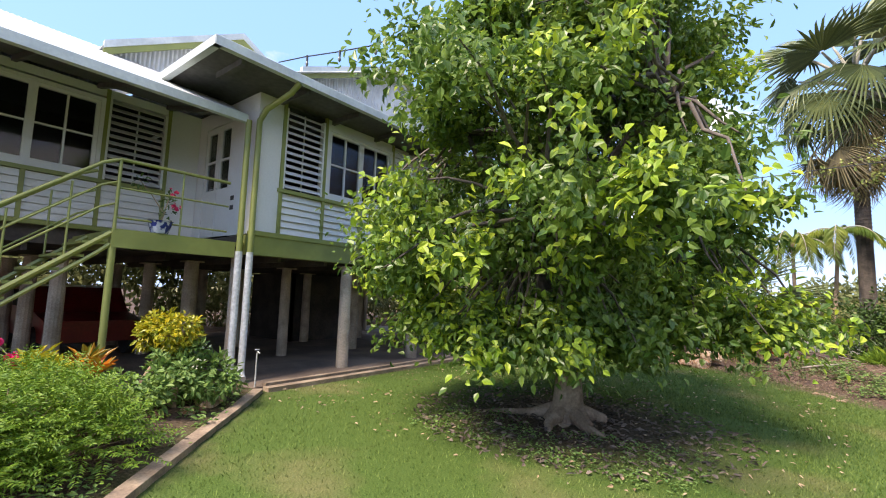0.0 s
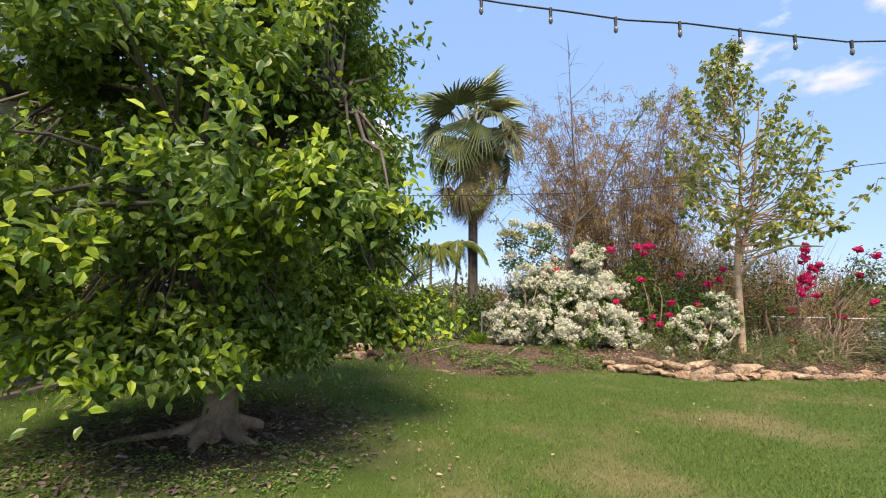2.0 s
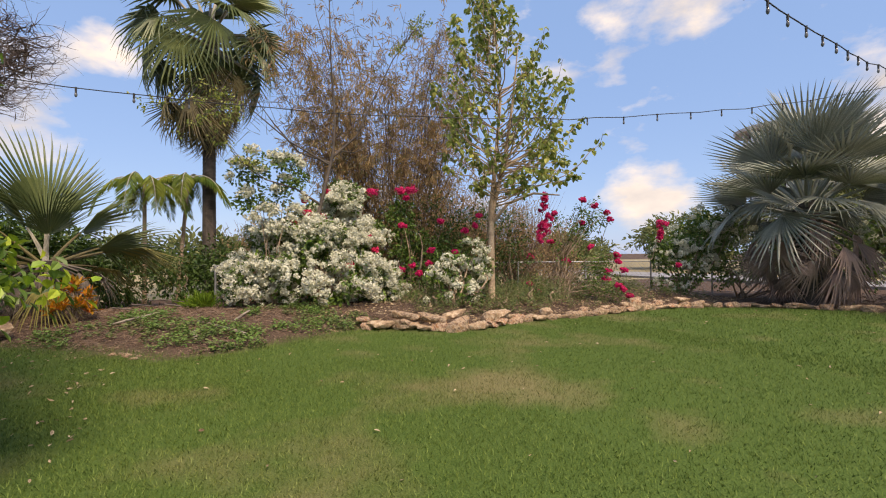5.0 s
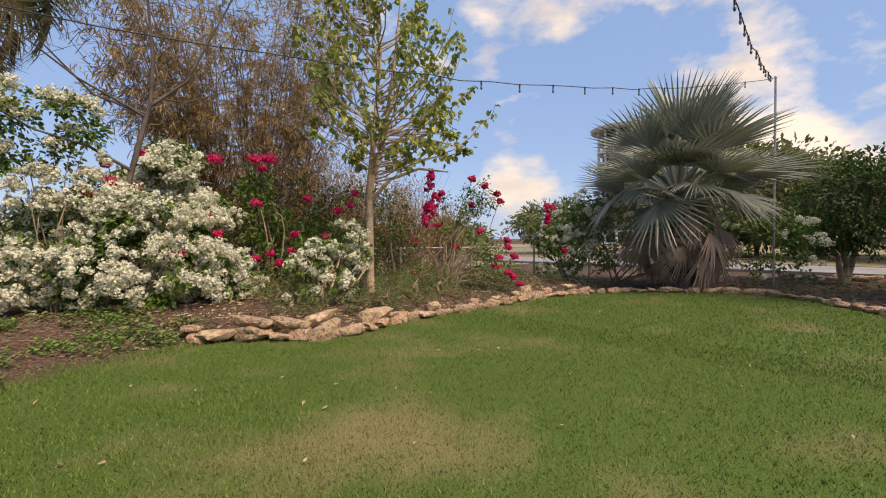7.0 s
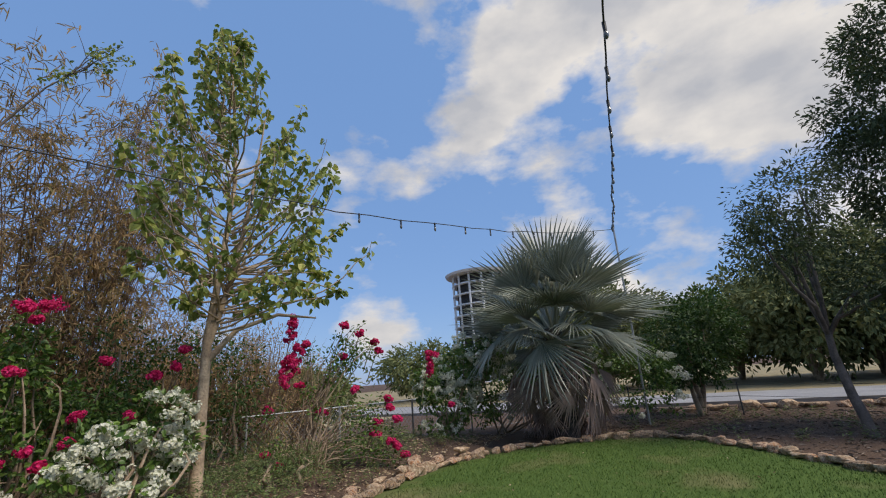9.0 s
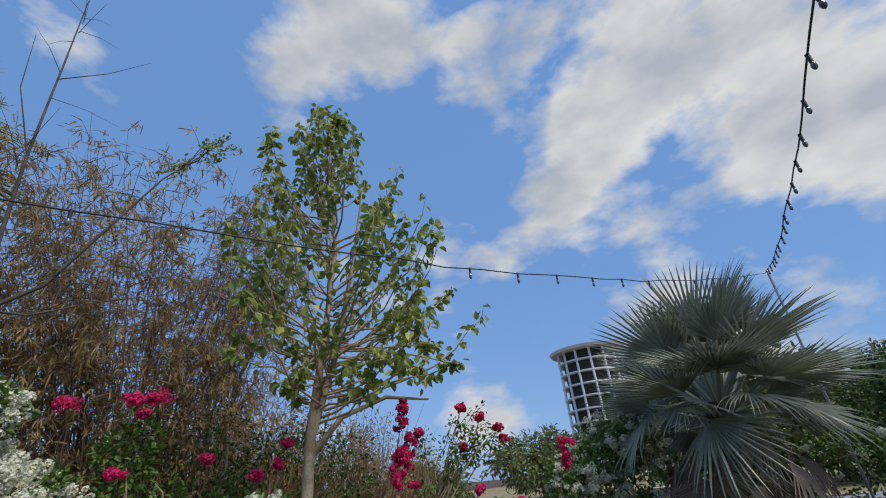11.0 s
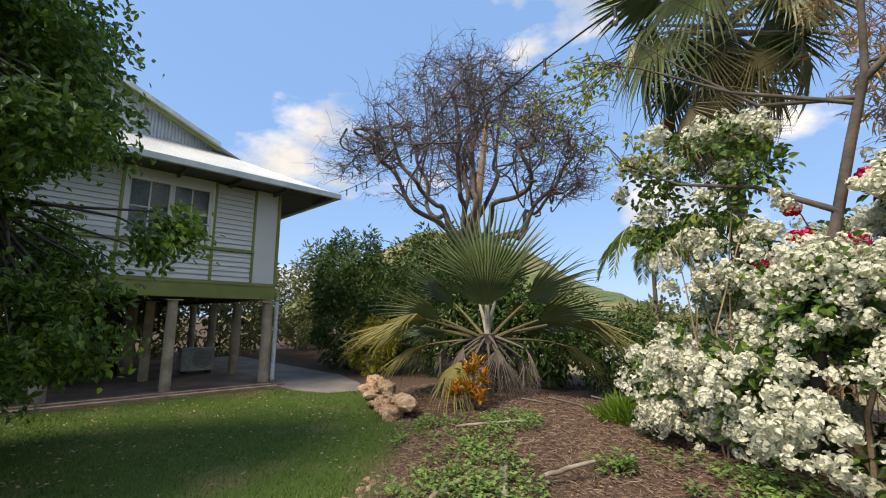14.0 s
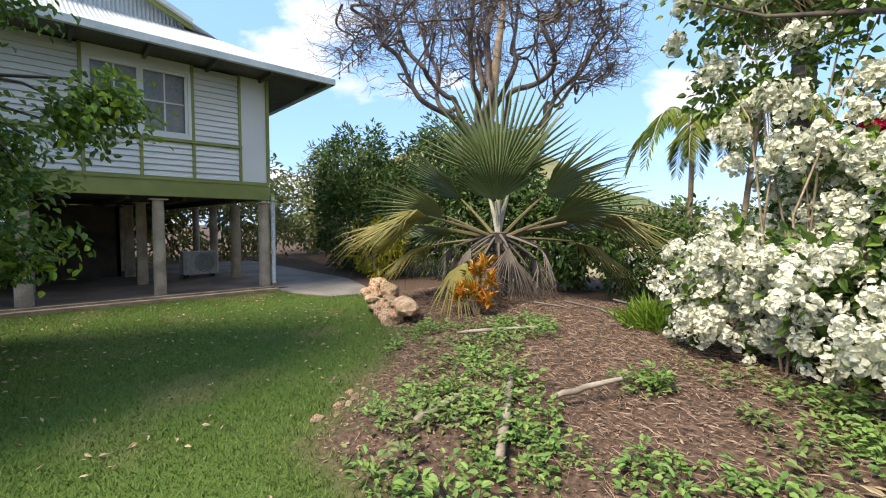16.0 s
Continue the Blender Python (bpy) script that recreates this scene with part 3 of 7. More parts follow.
# front wall: lower weatherboard bays, sill rail, upper bays
for a, b in zip(STUDS[:-1], STUDS[1:]):
    boards(WX, a + 0.03, b - 0.03, FZ + 0.05, SILL - 0.05)
for s in STUDS:
    box_part("stud", M_GREEN, WX - 0.02, s - 0.03, FZ + 0.05, WX + 0.035, s + 0.03, SILL - 0.045)
box_part("sill_rail", M_GREEN, WX - 0.1, Y0 + 0.42, SILL - 0.045, WX + 0.06, 11.56, SILL + 0.015)
box_part("bottom_rail", M_GREEN, WX - 0.1, Y0, FZ - 0.03, WX + 0.07, Y1, FZ + 0.045)
for s in (4.23, 5.12, 6.95, 8.76, 10.59, 11.53):
    box_part("stud", M_GREEN, WX - 0.02, s - 0.028, SILL + 0.015, WX + 0.03, s + 0.028, 4.80)
wall_cells("wall_panel", WX, [(Y0, 4.20, FZ + 0.045, 4.80), (11.56, Y1 - 0.02, FZ + 0.045, 4.80)])
wall_cells("wall_panel", WX, [(5.15, 6.92, 4.64, 4.80), (8.79, 10.56, 4.64, 4.80), (6.98, 8.73, SILL + 0.015, 3.4)])
box_part("corner_post", M_GREEN, WX - 0.06, Y1 - 0.02, FZ + 0.045, WX + 0.04, Y1 + 0.05, 4.80)
louvre(WX, 4.26, 5.09, SILL + 0.03, 4.70)
window(WX, 5.15, 6.92, SILL + 0.02, 4.64)
boards(WX, 6.98, 8.73, 3.4, 4.78)
window(WX, 8.79, 10.56, SILL + 0.02, 4.64)
boards(WX, 10.62, 11.50, SILL + 0.02, 4.78)
# Flat pale grey sheets added behind this window's panes.
for yy in (8.85, 9.70):
    box_part("pale_sheet", M_PALESHEET, WX - 0.20, yy, SILL + 0.05, WX - 0.17, yy + 0.80, 4.6)
# north wall
box_part("wall_panel", M_WHITE, -14.6, Y1 - 0.1, FZ, WX - 0.1, Y1, 4.80)
# south return wall with the glazed door
SY = Y0
wall = box_part("wall_panel", M_WHITE, -9.1, SY, FZ, -8.72, SY + 0.1, 4.80)
box_part("wall_panel", M_WHITE, -7.68, SY, FZ, WX - 0.1, SY + 0.1, 4.80)
box_part("wall_panel", M_WHITE, -8.72, SY, 4.50, -7.68, SY + 0.1, 4.80)
for i, (a, b) in enumerate(((-8.70, -8.21), (-8.19, -7.70))):
    dr = hpart("door", Geo().box(a, SY + 0.01, FZ + 0.01, b, SY + 0.05, 3.28).box(a, SY + 0.01, 3.28, a + 0.09, SY + 0.05, 4.48).box(b - 0.09, SY + 0.01, 3.28, b, SY + 0.05, 4.48)
               .box(a + 0.09, SY + 0.01, 4.38, b - 0.09, SY + 0.05, 4.48).box(a + 0.09, SY + 0.012, 3.80, b - 0.09, SY + 0.048, 3.84), M_WHITE, "white half-glazed french door leaf")
    for c, d in ((3.28, 3.80), (3.84, 4.38)):
        part("pane", Geo().box(a + 0.09, SY + 0.026, c, b - 0.09, SY + 0.032, d), M_GLASS, dr).visible_shadow = False
    part("door_handle", Geo().tube([((b - 0.05) if i == 0 else (a + 0.05), SY, 3.28), ((b - 0.05) if i == 0 else (a + 0.05), SY - 0.04, 3.28), ((b - 0.13) if i == 0 else (a + 0.13), SY - 0.04, 3.28)], 0.009, 6), M_PVC, dr, "metal lever handle")
hpart("notice", Geo().box(-7.62, SY - 0.004, 3.02, -7.50, SY - 0.001, 3.10, 0).box(-7.62, SY - 0.004, 2.85, -7.50, SY - 0.001, 2.93, 0), M_DARK, "two small dark notices on the wall")
# set-back wing wall with windows
LX = -9.0
box_part("bottom_rail", M_GREEN, LX - 0.1, -4.0, FZ - 0.03, LX + 0.04, SY - 0.01, FZ + 0.04)
box_part("sill_rail", M_GREEN, LX - 0.1, -4.0, SILL - 0.045, LX + 0.05, 3.20, SILL + 0.015)
for a, b in ((-1.6, -0.4), (-0.4, 0.35), (0.35, 1.28), (1.28, 2.22), (2.22, 3.18)):
    boards(LX, a + 0.03, b - 0.03, FZ + 0.045, SILL - 0.05)
for s in (-1.6, -0.4, 0.35, 1.28, 2.22, 3.18):
    box_part("stud", M_GREEN, LX - 0.02, s - 0.03, FZ + 0.045, LX + 0.03, s + 0.03, SILL - 0.045)
window(LX, 0.38, 2.19, SILL + 0.02, 4.62)
window(LX, -1.57, 0.32, SILL + 0.02, 4.62)
louvre(LX, 2.25, 3.15, SILL + 0.03, 4.66)
for s in (0.35, 2.22, 3.18):
    box_part("stud", M_GREEN, LX - 0.02, s - 0.028, SILL + 0.015, LX + 0.03, s + 0.028, 4.80)
wall_cells("wall_panel", LX, [(3.21, SY - 0.005, FZ, 4.80), (-1.57, 3.15, 4.66, 4.80), (-4.0, -1.63, FZ + 0.04, 4.80)])


def roof_sheet(name, p0, along, up, length, reach, thick=0.02, wave=0.0762, amp=0.016, m=None):
    """Corrugated sheeting: columns along an eave, each running up the slope from reach(u)[0] to reach(u)[1]."""
    p0, along, up = Vector(p0), Vector(along).normalized(), Vector(up).normalized()
    nrm = along.cross(up)
    if nrm.z < 0:
        nrm = -nrm
    k = int(length / wave * 4)
    v, f = [], []
    for i in range(k + 1):
        u = length * i / k
        a, b = reach(u)
        o = nrm * (amp * math.cos(2 * math.pi * u / wave))
        q0, q1 = p0 + along * u + up * a + o, p0 + along * u + up * max(b, a + 0.002) + o
        v += [q0, q1]
    f = [(2 * i, 2 * i + 2, 2 * i + 3, 2 * i + 1) for i in range(k)]
    return hpart(name, Geo().add([tuple(q) for q in v], f), m or M_ROOF, smooth=True)


RX, RY0, RY1, RS, RF = -6.02, 2.62, 13.38, 0.44, 0.51
RZ = EZ + 0.04
GX = -7.95                      # plane of the front gablet
APEX = RZ + RS * (RY1 - RY0) / 2
roof_sheet("roof", (RX, RY0, RZ), (0, 1, 0), (-1, 0, RF), RY1 - RY0, lambda u: (0, math.hypot(1, RF) * min((RX - GX + 0.15), min(u, RY1 - RY0 - u) * RS / RF)))
for yy, sgn in ((RY0, 1), (RY1, -1)):
    roof_sheet("roof", (RX, yy, RZ), (-1, 0, 0), (0, sgn, RS), 9.2, lambda u: (0, math.hypot(1, RS) * (min((RY1 - RY0) / 2, u * RF / RS) if u < RX - GX - 0.22 else (RY1 - RY0) / 2)))


def gablet(x, yc, apex, half, slope, back):
    """A small gable above the hip: corrugated face, green barge boards, its own sheeting behind."""
    zb = apex - half * slope
    roof_face = Geo()
    k = int(2 * half / 0.0762 * 4)
    v = []
    for i in range(k + 1):
        y = yc - half + 2 * half * i / k
        o = 0.014 * math.cos(2 * math.pi * y / 0.0762)
        v += [(x - 0.25 + o, y, zb - 0.25), (x - 0.25 + o, y, max(apex - abs(y - yc) * slope - 0.06, zb - 0.24))]
    hpart("gable_face", roof_face.add(v, [(2 * i, 2 * i + 2, 2 * i + 3, 2 * i + 1) for i in range(k)]), M_ROOF, "grey corrugated gable infill")
    for s in (-1, 1):
        e = half + 0.12
        v = []
        for xx in (x - 0.03, x + 0.01):
            v += [(xx, yc, apex + 0.01), (xx, yc, apex - 0.16), (xx, yc + s * e, apex - e * slope - 0.16), (xx, yc + s * e, apex - e * slope + 0.01)]
        hpart("barge_board", Geo().add(v, [(0, 1, 2, 3), (7, 6, 5, 4), (0, 4, 5, 1), (1, 5, 6, 2), (2, 6, 7, 3), (3, 7, 4, 0)]), M_GREEN)
        v = []
        for xx in (x - 0.05, x + 0.035):
            v += [(xx, yc, apex + 0.10), (xx, yc, apex - 0.035), (xx, yc + s * e, apex - e * slope - 0.035), (xx, yc + s * e, apex - e * slope + 0.10)]
        hpart("barge_cap", Geo().add(v, [(0, 1, 2, 3), (7, 6, 5, 4), (0, 4, 5, 1), (1, 5, 6, 2), (2, 6, 7, 3), (3, 7, 4, 0)]), M_FASCIA)
        roof_sheet("roof", (x, yc, apex + 0.02), (-1, 0, 0), (0, s, -slope), back, lambda u: (0, math.hypot(1, slope) * e))


gablet(GX + 0.1, 8.0, APEX + 0.04, 2.75, RS, 1.2)
gablet(-9.25, 4.55, 6.98, 2.3, 0.56, 4.5)
# set-back wing roof
VX, VZ = -6.95, 4.36              # lower eave over the landing
roof_sheet("roof", (VX, -5.0, VZ), (0, 1, 0), (-1, 0, 0.5), 8.56, lambda u: (0, 3.78))
roof_sheet("roof", (-12.5, -5.0, RZ), (0, 1, 0), (1, 0, 0.5), 7.6, lambda u: (0, 2.4))
hpart("ridge_cap", Geo().tube([(-10.35, -5.0, RZ + 1.09), (-10.35, 4.0, RZ + 1.09)], 0.06, 6), M_ROOF)


def gutter(a, b, m=M_FASCIA):
    """A square gutter with a rolled lip."""
    a, b = Vector(a), Vector(b)
    d = (b - a).normalized()
    s = Vector((-d.y, d.x, 0))
    prof = [(0, -0.11), (0, 0.02), (0.012, 0.03), (0.02, 0.012), (0.10, 0.012), (0.10, -0.11)]
    v = [tuple(e + s * p + Vector((0, 0, q))) for e in (a, b) for p, q in prof]
    k = len(prof)
    return hpart("gutter", Geo().add(v, [(i, (i + 1) % k, (i + 1) % k + k, i + k) for i in range(k)]).add(v, [list(range(k))]).add(v, [list(range(2 * k - 1, k - 1, -1))]), m, "pale grey metal gutter")


gutter((RX + 0.06, RY0 - 0.05, EZ + 0.02), (RX + 0.06, RY1 + 0.05, EZ + 0.02))
gutter((-8.3, RY0 - 0.06, EZ + 0.02), (RX + 0.05, RY0 - 0.06, EZ + 0.02))
gutter((RX + 0.05, RY1 + 0.06, EZ + 0.02), (-14.6, RY1 + 0.06, EZ + 0.02))
gutter((VX + 0.10, -5.0, VZ - 0.05), (VX + 0.10, 3.56, VZ - 0.05))
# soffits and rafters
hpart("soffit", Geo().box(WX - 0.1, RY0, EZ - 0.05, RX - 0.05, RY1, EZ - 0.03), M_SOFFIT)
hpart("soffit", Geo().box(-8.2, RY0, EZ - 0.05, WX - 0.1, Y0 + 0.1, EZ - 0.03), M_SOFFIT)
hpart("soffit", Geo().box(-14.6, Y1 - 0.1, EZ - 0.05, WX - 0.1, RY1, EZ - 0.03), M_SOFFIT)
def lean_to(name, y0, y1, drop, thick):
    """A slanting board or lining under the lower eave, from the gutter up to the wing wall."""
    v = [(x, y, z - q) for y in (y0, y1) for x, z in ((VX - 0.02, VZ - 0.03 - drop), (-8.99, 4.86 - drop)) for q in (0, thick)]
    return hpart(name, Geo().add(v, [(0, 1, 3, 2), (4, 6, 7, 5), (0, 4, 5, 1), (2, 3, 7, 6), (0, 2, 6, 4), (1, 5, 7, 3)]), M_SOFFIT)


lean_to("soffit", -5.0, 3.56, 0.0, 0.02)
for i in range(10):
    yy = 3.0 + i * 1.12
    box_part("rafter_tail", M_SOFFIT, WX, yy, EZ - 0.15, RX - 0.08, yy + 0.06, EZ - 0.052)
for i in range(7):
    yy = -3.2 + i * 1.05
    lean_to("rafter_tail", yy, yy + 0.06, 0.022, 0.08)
# posts under the floor
for ix, px in enumerate((-6.93, -9.0, -11.05, -13.1)):
    for iy, py in enumerate((-2.2, -0.2, 1.85, 3.8, 5.85, 7.88, 9.92, 12.05)):
        if (ix == 0 and py < 4) or (ix == 1 and py < 1.0):
            continue
        r = 0.125 + 0.012 * math.sin(ix * 5 + iy * 3)
        hpart("post", Geo().tube([(px, py, 0.03), (px, py, 0.9), (px, py, 1.97)], [r, r * 0.96, r * 0.9], 14).box(px - 0.16, py - 0.16, 1.97, px + 0.16, py + 0.16, 1.99), M_POST, smooth=False)
# corner post and twin downpipes
box_part("corner_post", M_POST, -7.1, Y0 - 0.16, 0.05, -6.98, Y0 - 0.04, 2.1, label="brown timber corner post")
for k, (yy, xx) in enumerate(((Y0 - 0.17, -6.86), (Y0 - 0.02, -6.80))):
    top = [(xx, yy, 4.0), (xx, yy, 2.08)]
    up = [(RX + 0.02, yy + 0.18, EZ - 0.09), (RX - 0.1, yy + 0.12, EZ - 0.25), (xx + 0.15, yy + 0.03, EZ - 0.42), (xx, yy, EZ - 0.6)] if k else [(xx, yy, VZ - 0.12)]
    hpart("downpipe", Geo().tube(up + top, 0.047, 10), M_GREEN, "olive painted downpipe", smooth=True)
    hpart("downpipe", Geo().tube([(xx, yy, 2.08), (xx, yy, 0.22), (xx + 0.03, yy, 0.14), (xx + 0.10, yy - 0.02, 0.10)], 0.055, 10), M_PVC, "grey plastic downpipe foot", smooth=True)
hpart("downpipe", Geo().tube([(-6.78, Y1 + 0.08, 2.12), (-6.78, Y1 + 0.08, 0.14), (-6.70, Y1 + 0.06, 0.08)], 0.05, 10), M_PVC, "grey plastic downpipe", smooth=True)
hpart("downpipe", Geo().tube([(-6.98, Y1 + 0.10, 2.14), (-6.78, Y1 + 0.08, 2.14), (-6.78, Y1 + 0.08, 2.0)], 0.055, 10), M_GREEN, smooth=True)

# ---- landing and stair ----
landing = thing("landing", "olive painted timber entry landing with steel rails", "landing")
part("deck", Geo().box(-8.95, 1.95, 2.19, -6.93, Y0 - 0.06, 2.23), M_GREEN, landing)
part("edge_beam", Geo().box(-7.0, 1.9, 1.98, -6.90, Y0 - 0.22, 2.20), M_GREEN, landing)
part("edge_beam", Geo().box(-8.95, 1.9, 1.98, -7.01, 1.98, 2.185), M_GREEN, landing)
part("support_post", Geo().tube([(-6.95, 1.93, 0.05), (-6.95, 1.93, 1.98)], 0.045, 8), M_GREEN, landing, smooth=True)
RAILX = -6.95
for zz, rr in ((3.16, 0.024), (2.78, 0.014), (2.38, 0.014)):
    part("rail", Geo().tube([(RAILX, 1.93, zz), (RAILX, Y0 - 0.35, zz)], rr, 8), M_GREEN, landing, smooth=True)
part("rail_post", Geo().tube([(RAILX, 1.93, 2.20), (RAILX, 1.93, 3.16)], 0.022, 8), M_GREEN, landing, smooth=True)
part("rail_post", Geo().tube([(RAILX, 2.72, 2.20), (RAILX, 2.72, 3.16)], 0.014, 8), M_GREEN, landing, smooth=True)

stair = thing("staircase", "olive steel staircase with open treads and tube rails", "stairs")
SLOPE = 0.80
for xx in (RAILX, -7.95):
    a, b = (xx, 1.9, 2.17), (xx, -0.75, 2.17 - SLOPE * 2.65)
    part("stringer", Geo().tube([a, b], 0.035, 6), M_GREEN, stair)
    part("stringer", Geo().tube([(xx, 1.9, 2.02), (xx, 1.75, 1.88), (xx, -0.60, 1.92 - SLOPE * 2.5 + 0.06)], 0.028, 6), M_GREEN, stair)
    for zo, rr in ((0.92, 0.024), (0.62, 0.013), (0.33, 0.013)):
        part("rail", Geo().tube([(xx, 1.93, 2.24 + zo), (xx, 1.75, 2.20 + zo - 0.04), (xx, -0.75, 2.20 + zo - SLOPE * 2.55)], rr, 8), M_GREEN, stair, smooth=True)
    for k in range(5):
        yy = 1.45 - k * 0.55
        zz = 2.19 - SLOPE * (1.9 - yy)
        part("baluster", Geo().tube([(xx, yy, zz), (xx, yy, zz + 0.93)], 0.013, 6), M_GREEN, stair, smooth=True)
for k in range(11):
    yy, zz = 1.75 - k * 0.225, 2.01 - k * 0.18
    part("tread", Geo().box(-7.93, yy - 0.13, zz, -6.98, yy + 0.13, zz + 0.035), M_GREEN, stair)

# ---- plants: tools ----
def clump_leaves(g, centres, spread, per, length, width, mi=0, out=None, droop=0.35, up=0.0, roll=None):
    """per leaves round each centre, pointing away from it, outward and down a little."""
    c = np.repeat(np.asarray(centres, float), per, 0)
    d = unit(len(c), up)
    s = np.repeat(np.broadcast_to(np.asarray(spread, float), (len(centres),)), per)[:, None]
    p = c + d * s * rng.uniform(0.25, 1.0, (len(c), 1)) ** 0.7
    dd = d * 0.8 + rng.normal(size=d.shape) * 0.4 + np.array([0, 0, -droop])
    if out is not None:
        dd += np.repeat(out, per, 0) * 0.5
    g.leaves(p, dd, length * rng.uniform(0.7, 1.25, len(p)), width * rng.uniform(0.75, 1.2, len(p)), mi, roll=roll, face=None if out is None else np.repeat(out, per, 0) * 0.8 + np.array([0, 0, 0.8]))


def branches(g, start, ends, r0, r1, bow=0.3, mi=0, sides=6, wob=0.06, k=6):
    for e in ends:
        L = np.linalg.norm(np.asarray(e) - np.asarray(start))
        g.tube(curve_pts(start, e, (0, 0, bow * L * rng.uniform(0.1, 0.5)), k, wob * L * 0.3), np.linspace(r0, r1, k) * rng.uniform(0.8, 1.1), sides, mi, caps=False)


# ---- yard tree ----
def yard_tree(at):
    t = thing("shade_tree", "broad leafy tree with glossy green and yellow-green leaves", "tree", at=at)
    g = Geo()
    th = np.linspace(0, 2 * math.pi, 15)[:-1]
    prof = [(0.0, 0.34), (0.08, 0.24), (0.25, 0.18), (0.55, 0.155), (0.9, 0.15), (1.5, 0.14)]
    v = []
    for i, (z, r) in enumerate(prof):
        flare = 0.5 * math.exp(-z * 9)
        for a in th:
            rr = r * (1 + flare * math.cos(a * 5 + 0.6) + 0.08 * math.cos(3 * a + z * 2))
            v.append((rr * math.cos(a) + 0.05 * z, rr * math.sin(a) - 0.03 * z, z - 0.05))
    k = len(th)
    g.add(v, [(i * k + j, i * k + (j + 1) % k, (i + 1) * k + (j + 1) % k, (i + 1) * k + j) for i in range(len(prof) - 1) for j in range(k)])
    for a, L in ((2.4, 0.9), (3.3, 1.2), (4.6, 0.6), (5.6, 0.7), (0.6, 0.5)):
        g.tube([(0.15 * math.cos(a), 0.15 * math.sin(a), 0.12), (0.45 * math.cos(a), 0.45 * math.sin(a), 0.035), (L * math.cos(a + 0.15), L * math.sin(a + 0.15), -0.02)], [0.10, 0.06, 0.02], 7)
    part("trunk", g, M_BARK, t, "grey flared trunk with surface roots", smooth=True)
    # crown: leafy shoots gathered into lobes round a broad egg shape, dark gaps between them
    nl = 138
    zl = np.sort(rng.uniform(1.0, 7.2, nl))
    prof_r = np.interp(zl, [0.6, 1.2, 2.2, 3.4, 4.3, 5.5, 6.6, 7.4], [1.9, 2.35, 2.6, 2.30, 2.0, 1.5, 0.95, 0.3])
    al = np.arange(nl) * 2.39996 + rng.normal(size=nl) * 0.2
    rl = prof_r * (1 + 0.10 * np.sin(al * 3 + zl * 1.7)) * np.where(rng.random(nl) < 0.75, rng.uniform(0.80, 1.04, nl), rng.uniform(0.25, 0.75, nl))
    lobe = np.stack([rl * np.cos(al), rl * np.sin(al), zl], 1)
    low_n = 22
    la, lr = np.arange(low_n) * 2.2, rng.uniform(0.5, 2.1, low_n)
    lobe = np.concatenate([lobe, np.stack([lr * np.cos(la), lr * np.sin(la), rng.uniform(0.95, 1.5, low_n)], 1)])
    rl, prof_r = np.append(rl, lr), np.append(prof_r, np.full(low_n, 2.0))
    nl += low_n
    lobe[:, :2] += np.clip((lobe[:, 2:] - 3.5) / 3.0, 0, 1) * np.array([[0.30, 0.28]])
    lobe[:, :2] *= np.where(lobe[:, 2:] > 1.6, np.array([[0.80, 1.12]]), np.array([[0.86, 0.97]]))
    lobe[:, 0] = np.where((lobe[:, 0] < 0) & (lobe[:, 2] > 1.4), lobe[:, 0] * 0.90, lobe[:, 0]) - 0.02
    sub = 10
    size = np.repeat(rng.uniform(0.36, 0.62, nl), sub)
    dl = unit(nl * sub, 0.2)
    c = np.repeat(lobe, sub, 0) + dl * size[:, None] * np.array([1.0, 1.0, 0.66])
    a = np.arctan2(c[:, 1], c[:, 0])
    c[:, 2] = np.maximum(c[:, 2], 0.60 + 0.18 * (1 + np.sin(a * 4 + 1)))
    n = len(c)
    g = Geo()
    lims = [(1.1, 0.5, 2.6), (-1.2, 0.6, 2.4), (0.3, -1.3, 2.3), (-0.4, 1.4, 2.8), (1.4, -0.9, 3.4), (-1.0, -0.9, 3.6), (0.1, 0.2, 4.8), (0.5, 0.8, 4.2), (0.2, -0.2, 6.4)]
    branches(g, (0.05, -0.03, 1.1), lims, 0.09, 0.035, 0.3, wob=0.1)
    for q in c[::4]:
        L = lims[int(np.argmin([np.linalg.norm(np.array(l) - q) for l in lims]))]
        g.tube(curve_pts(L, q, (0, 0, 0.15), 5, 0.05), np.linspace(0.028, 0.007, 5), 4, caps=False)
    part("limb", g, M_BARKD, t, smooth=True)
    out = np.stack([np.cos(a), np.sin(a), np.full(n, 0.15)], 1) * 0.5 + dl * 0.7
    out /= np.linalg.norm(out, axis=1)[:, None]
    # Young lobes favour the sun side and foot, putting sunlit brightness into leaf colour.
    fresh_sunny = np.repeat((rng.random(nl) < np.interp(lobe[:, 2], [0.8, 3.6, 5.0], [0.52, 0.42, 0.12]) - 0.32 * np.sin(np.arctan2(lobe[:, 1], lobe[:, 0])) + 0.15 * (lobe[:, 2] < 2.4)) & (rl / prof_r > 0.72), sub)

    def shoots(g, tips, axis, per, reach, size, mi):
        """Leaves set along short twigs that end at the tips, blades turned outwards and hanging a little."""
        k = len(tips) * per
        p, d = np.repeat(tips, per, 0), np.repeat(axis, per, 0)
        p = p - d * rng.uniform(-0.1, 1.0, (k, 1)) * reach + rng.normal(size=(k, 3)) * 0.10
        way = d * 0.35 + rng.normal(size=(k, 3)) * 0.6 + np.array([0, 0, -0.45])
        g.leaves(p, way, size * rng.uniform(0.65, 1.2, k), size * 0.62 * rng.uniform(0.8, 1.15, k), mi, roll=0.35, face=d * 0.75 + np.array([0, 0, 0.6]))

    g = Geo()
    shoots(g, c, out, 70, 0.34, 0.094, 0)
    light = fresh_sunny & (dl[:, 2] > -0.35)
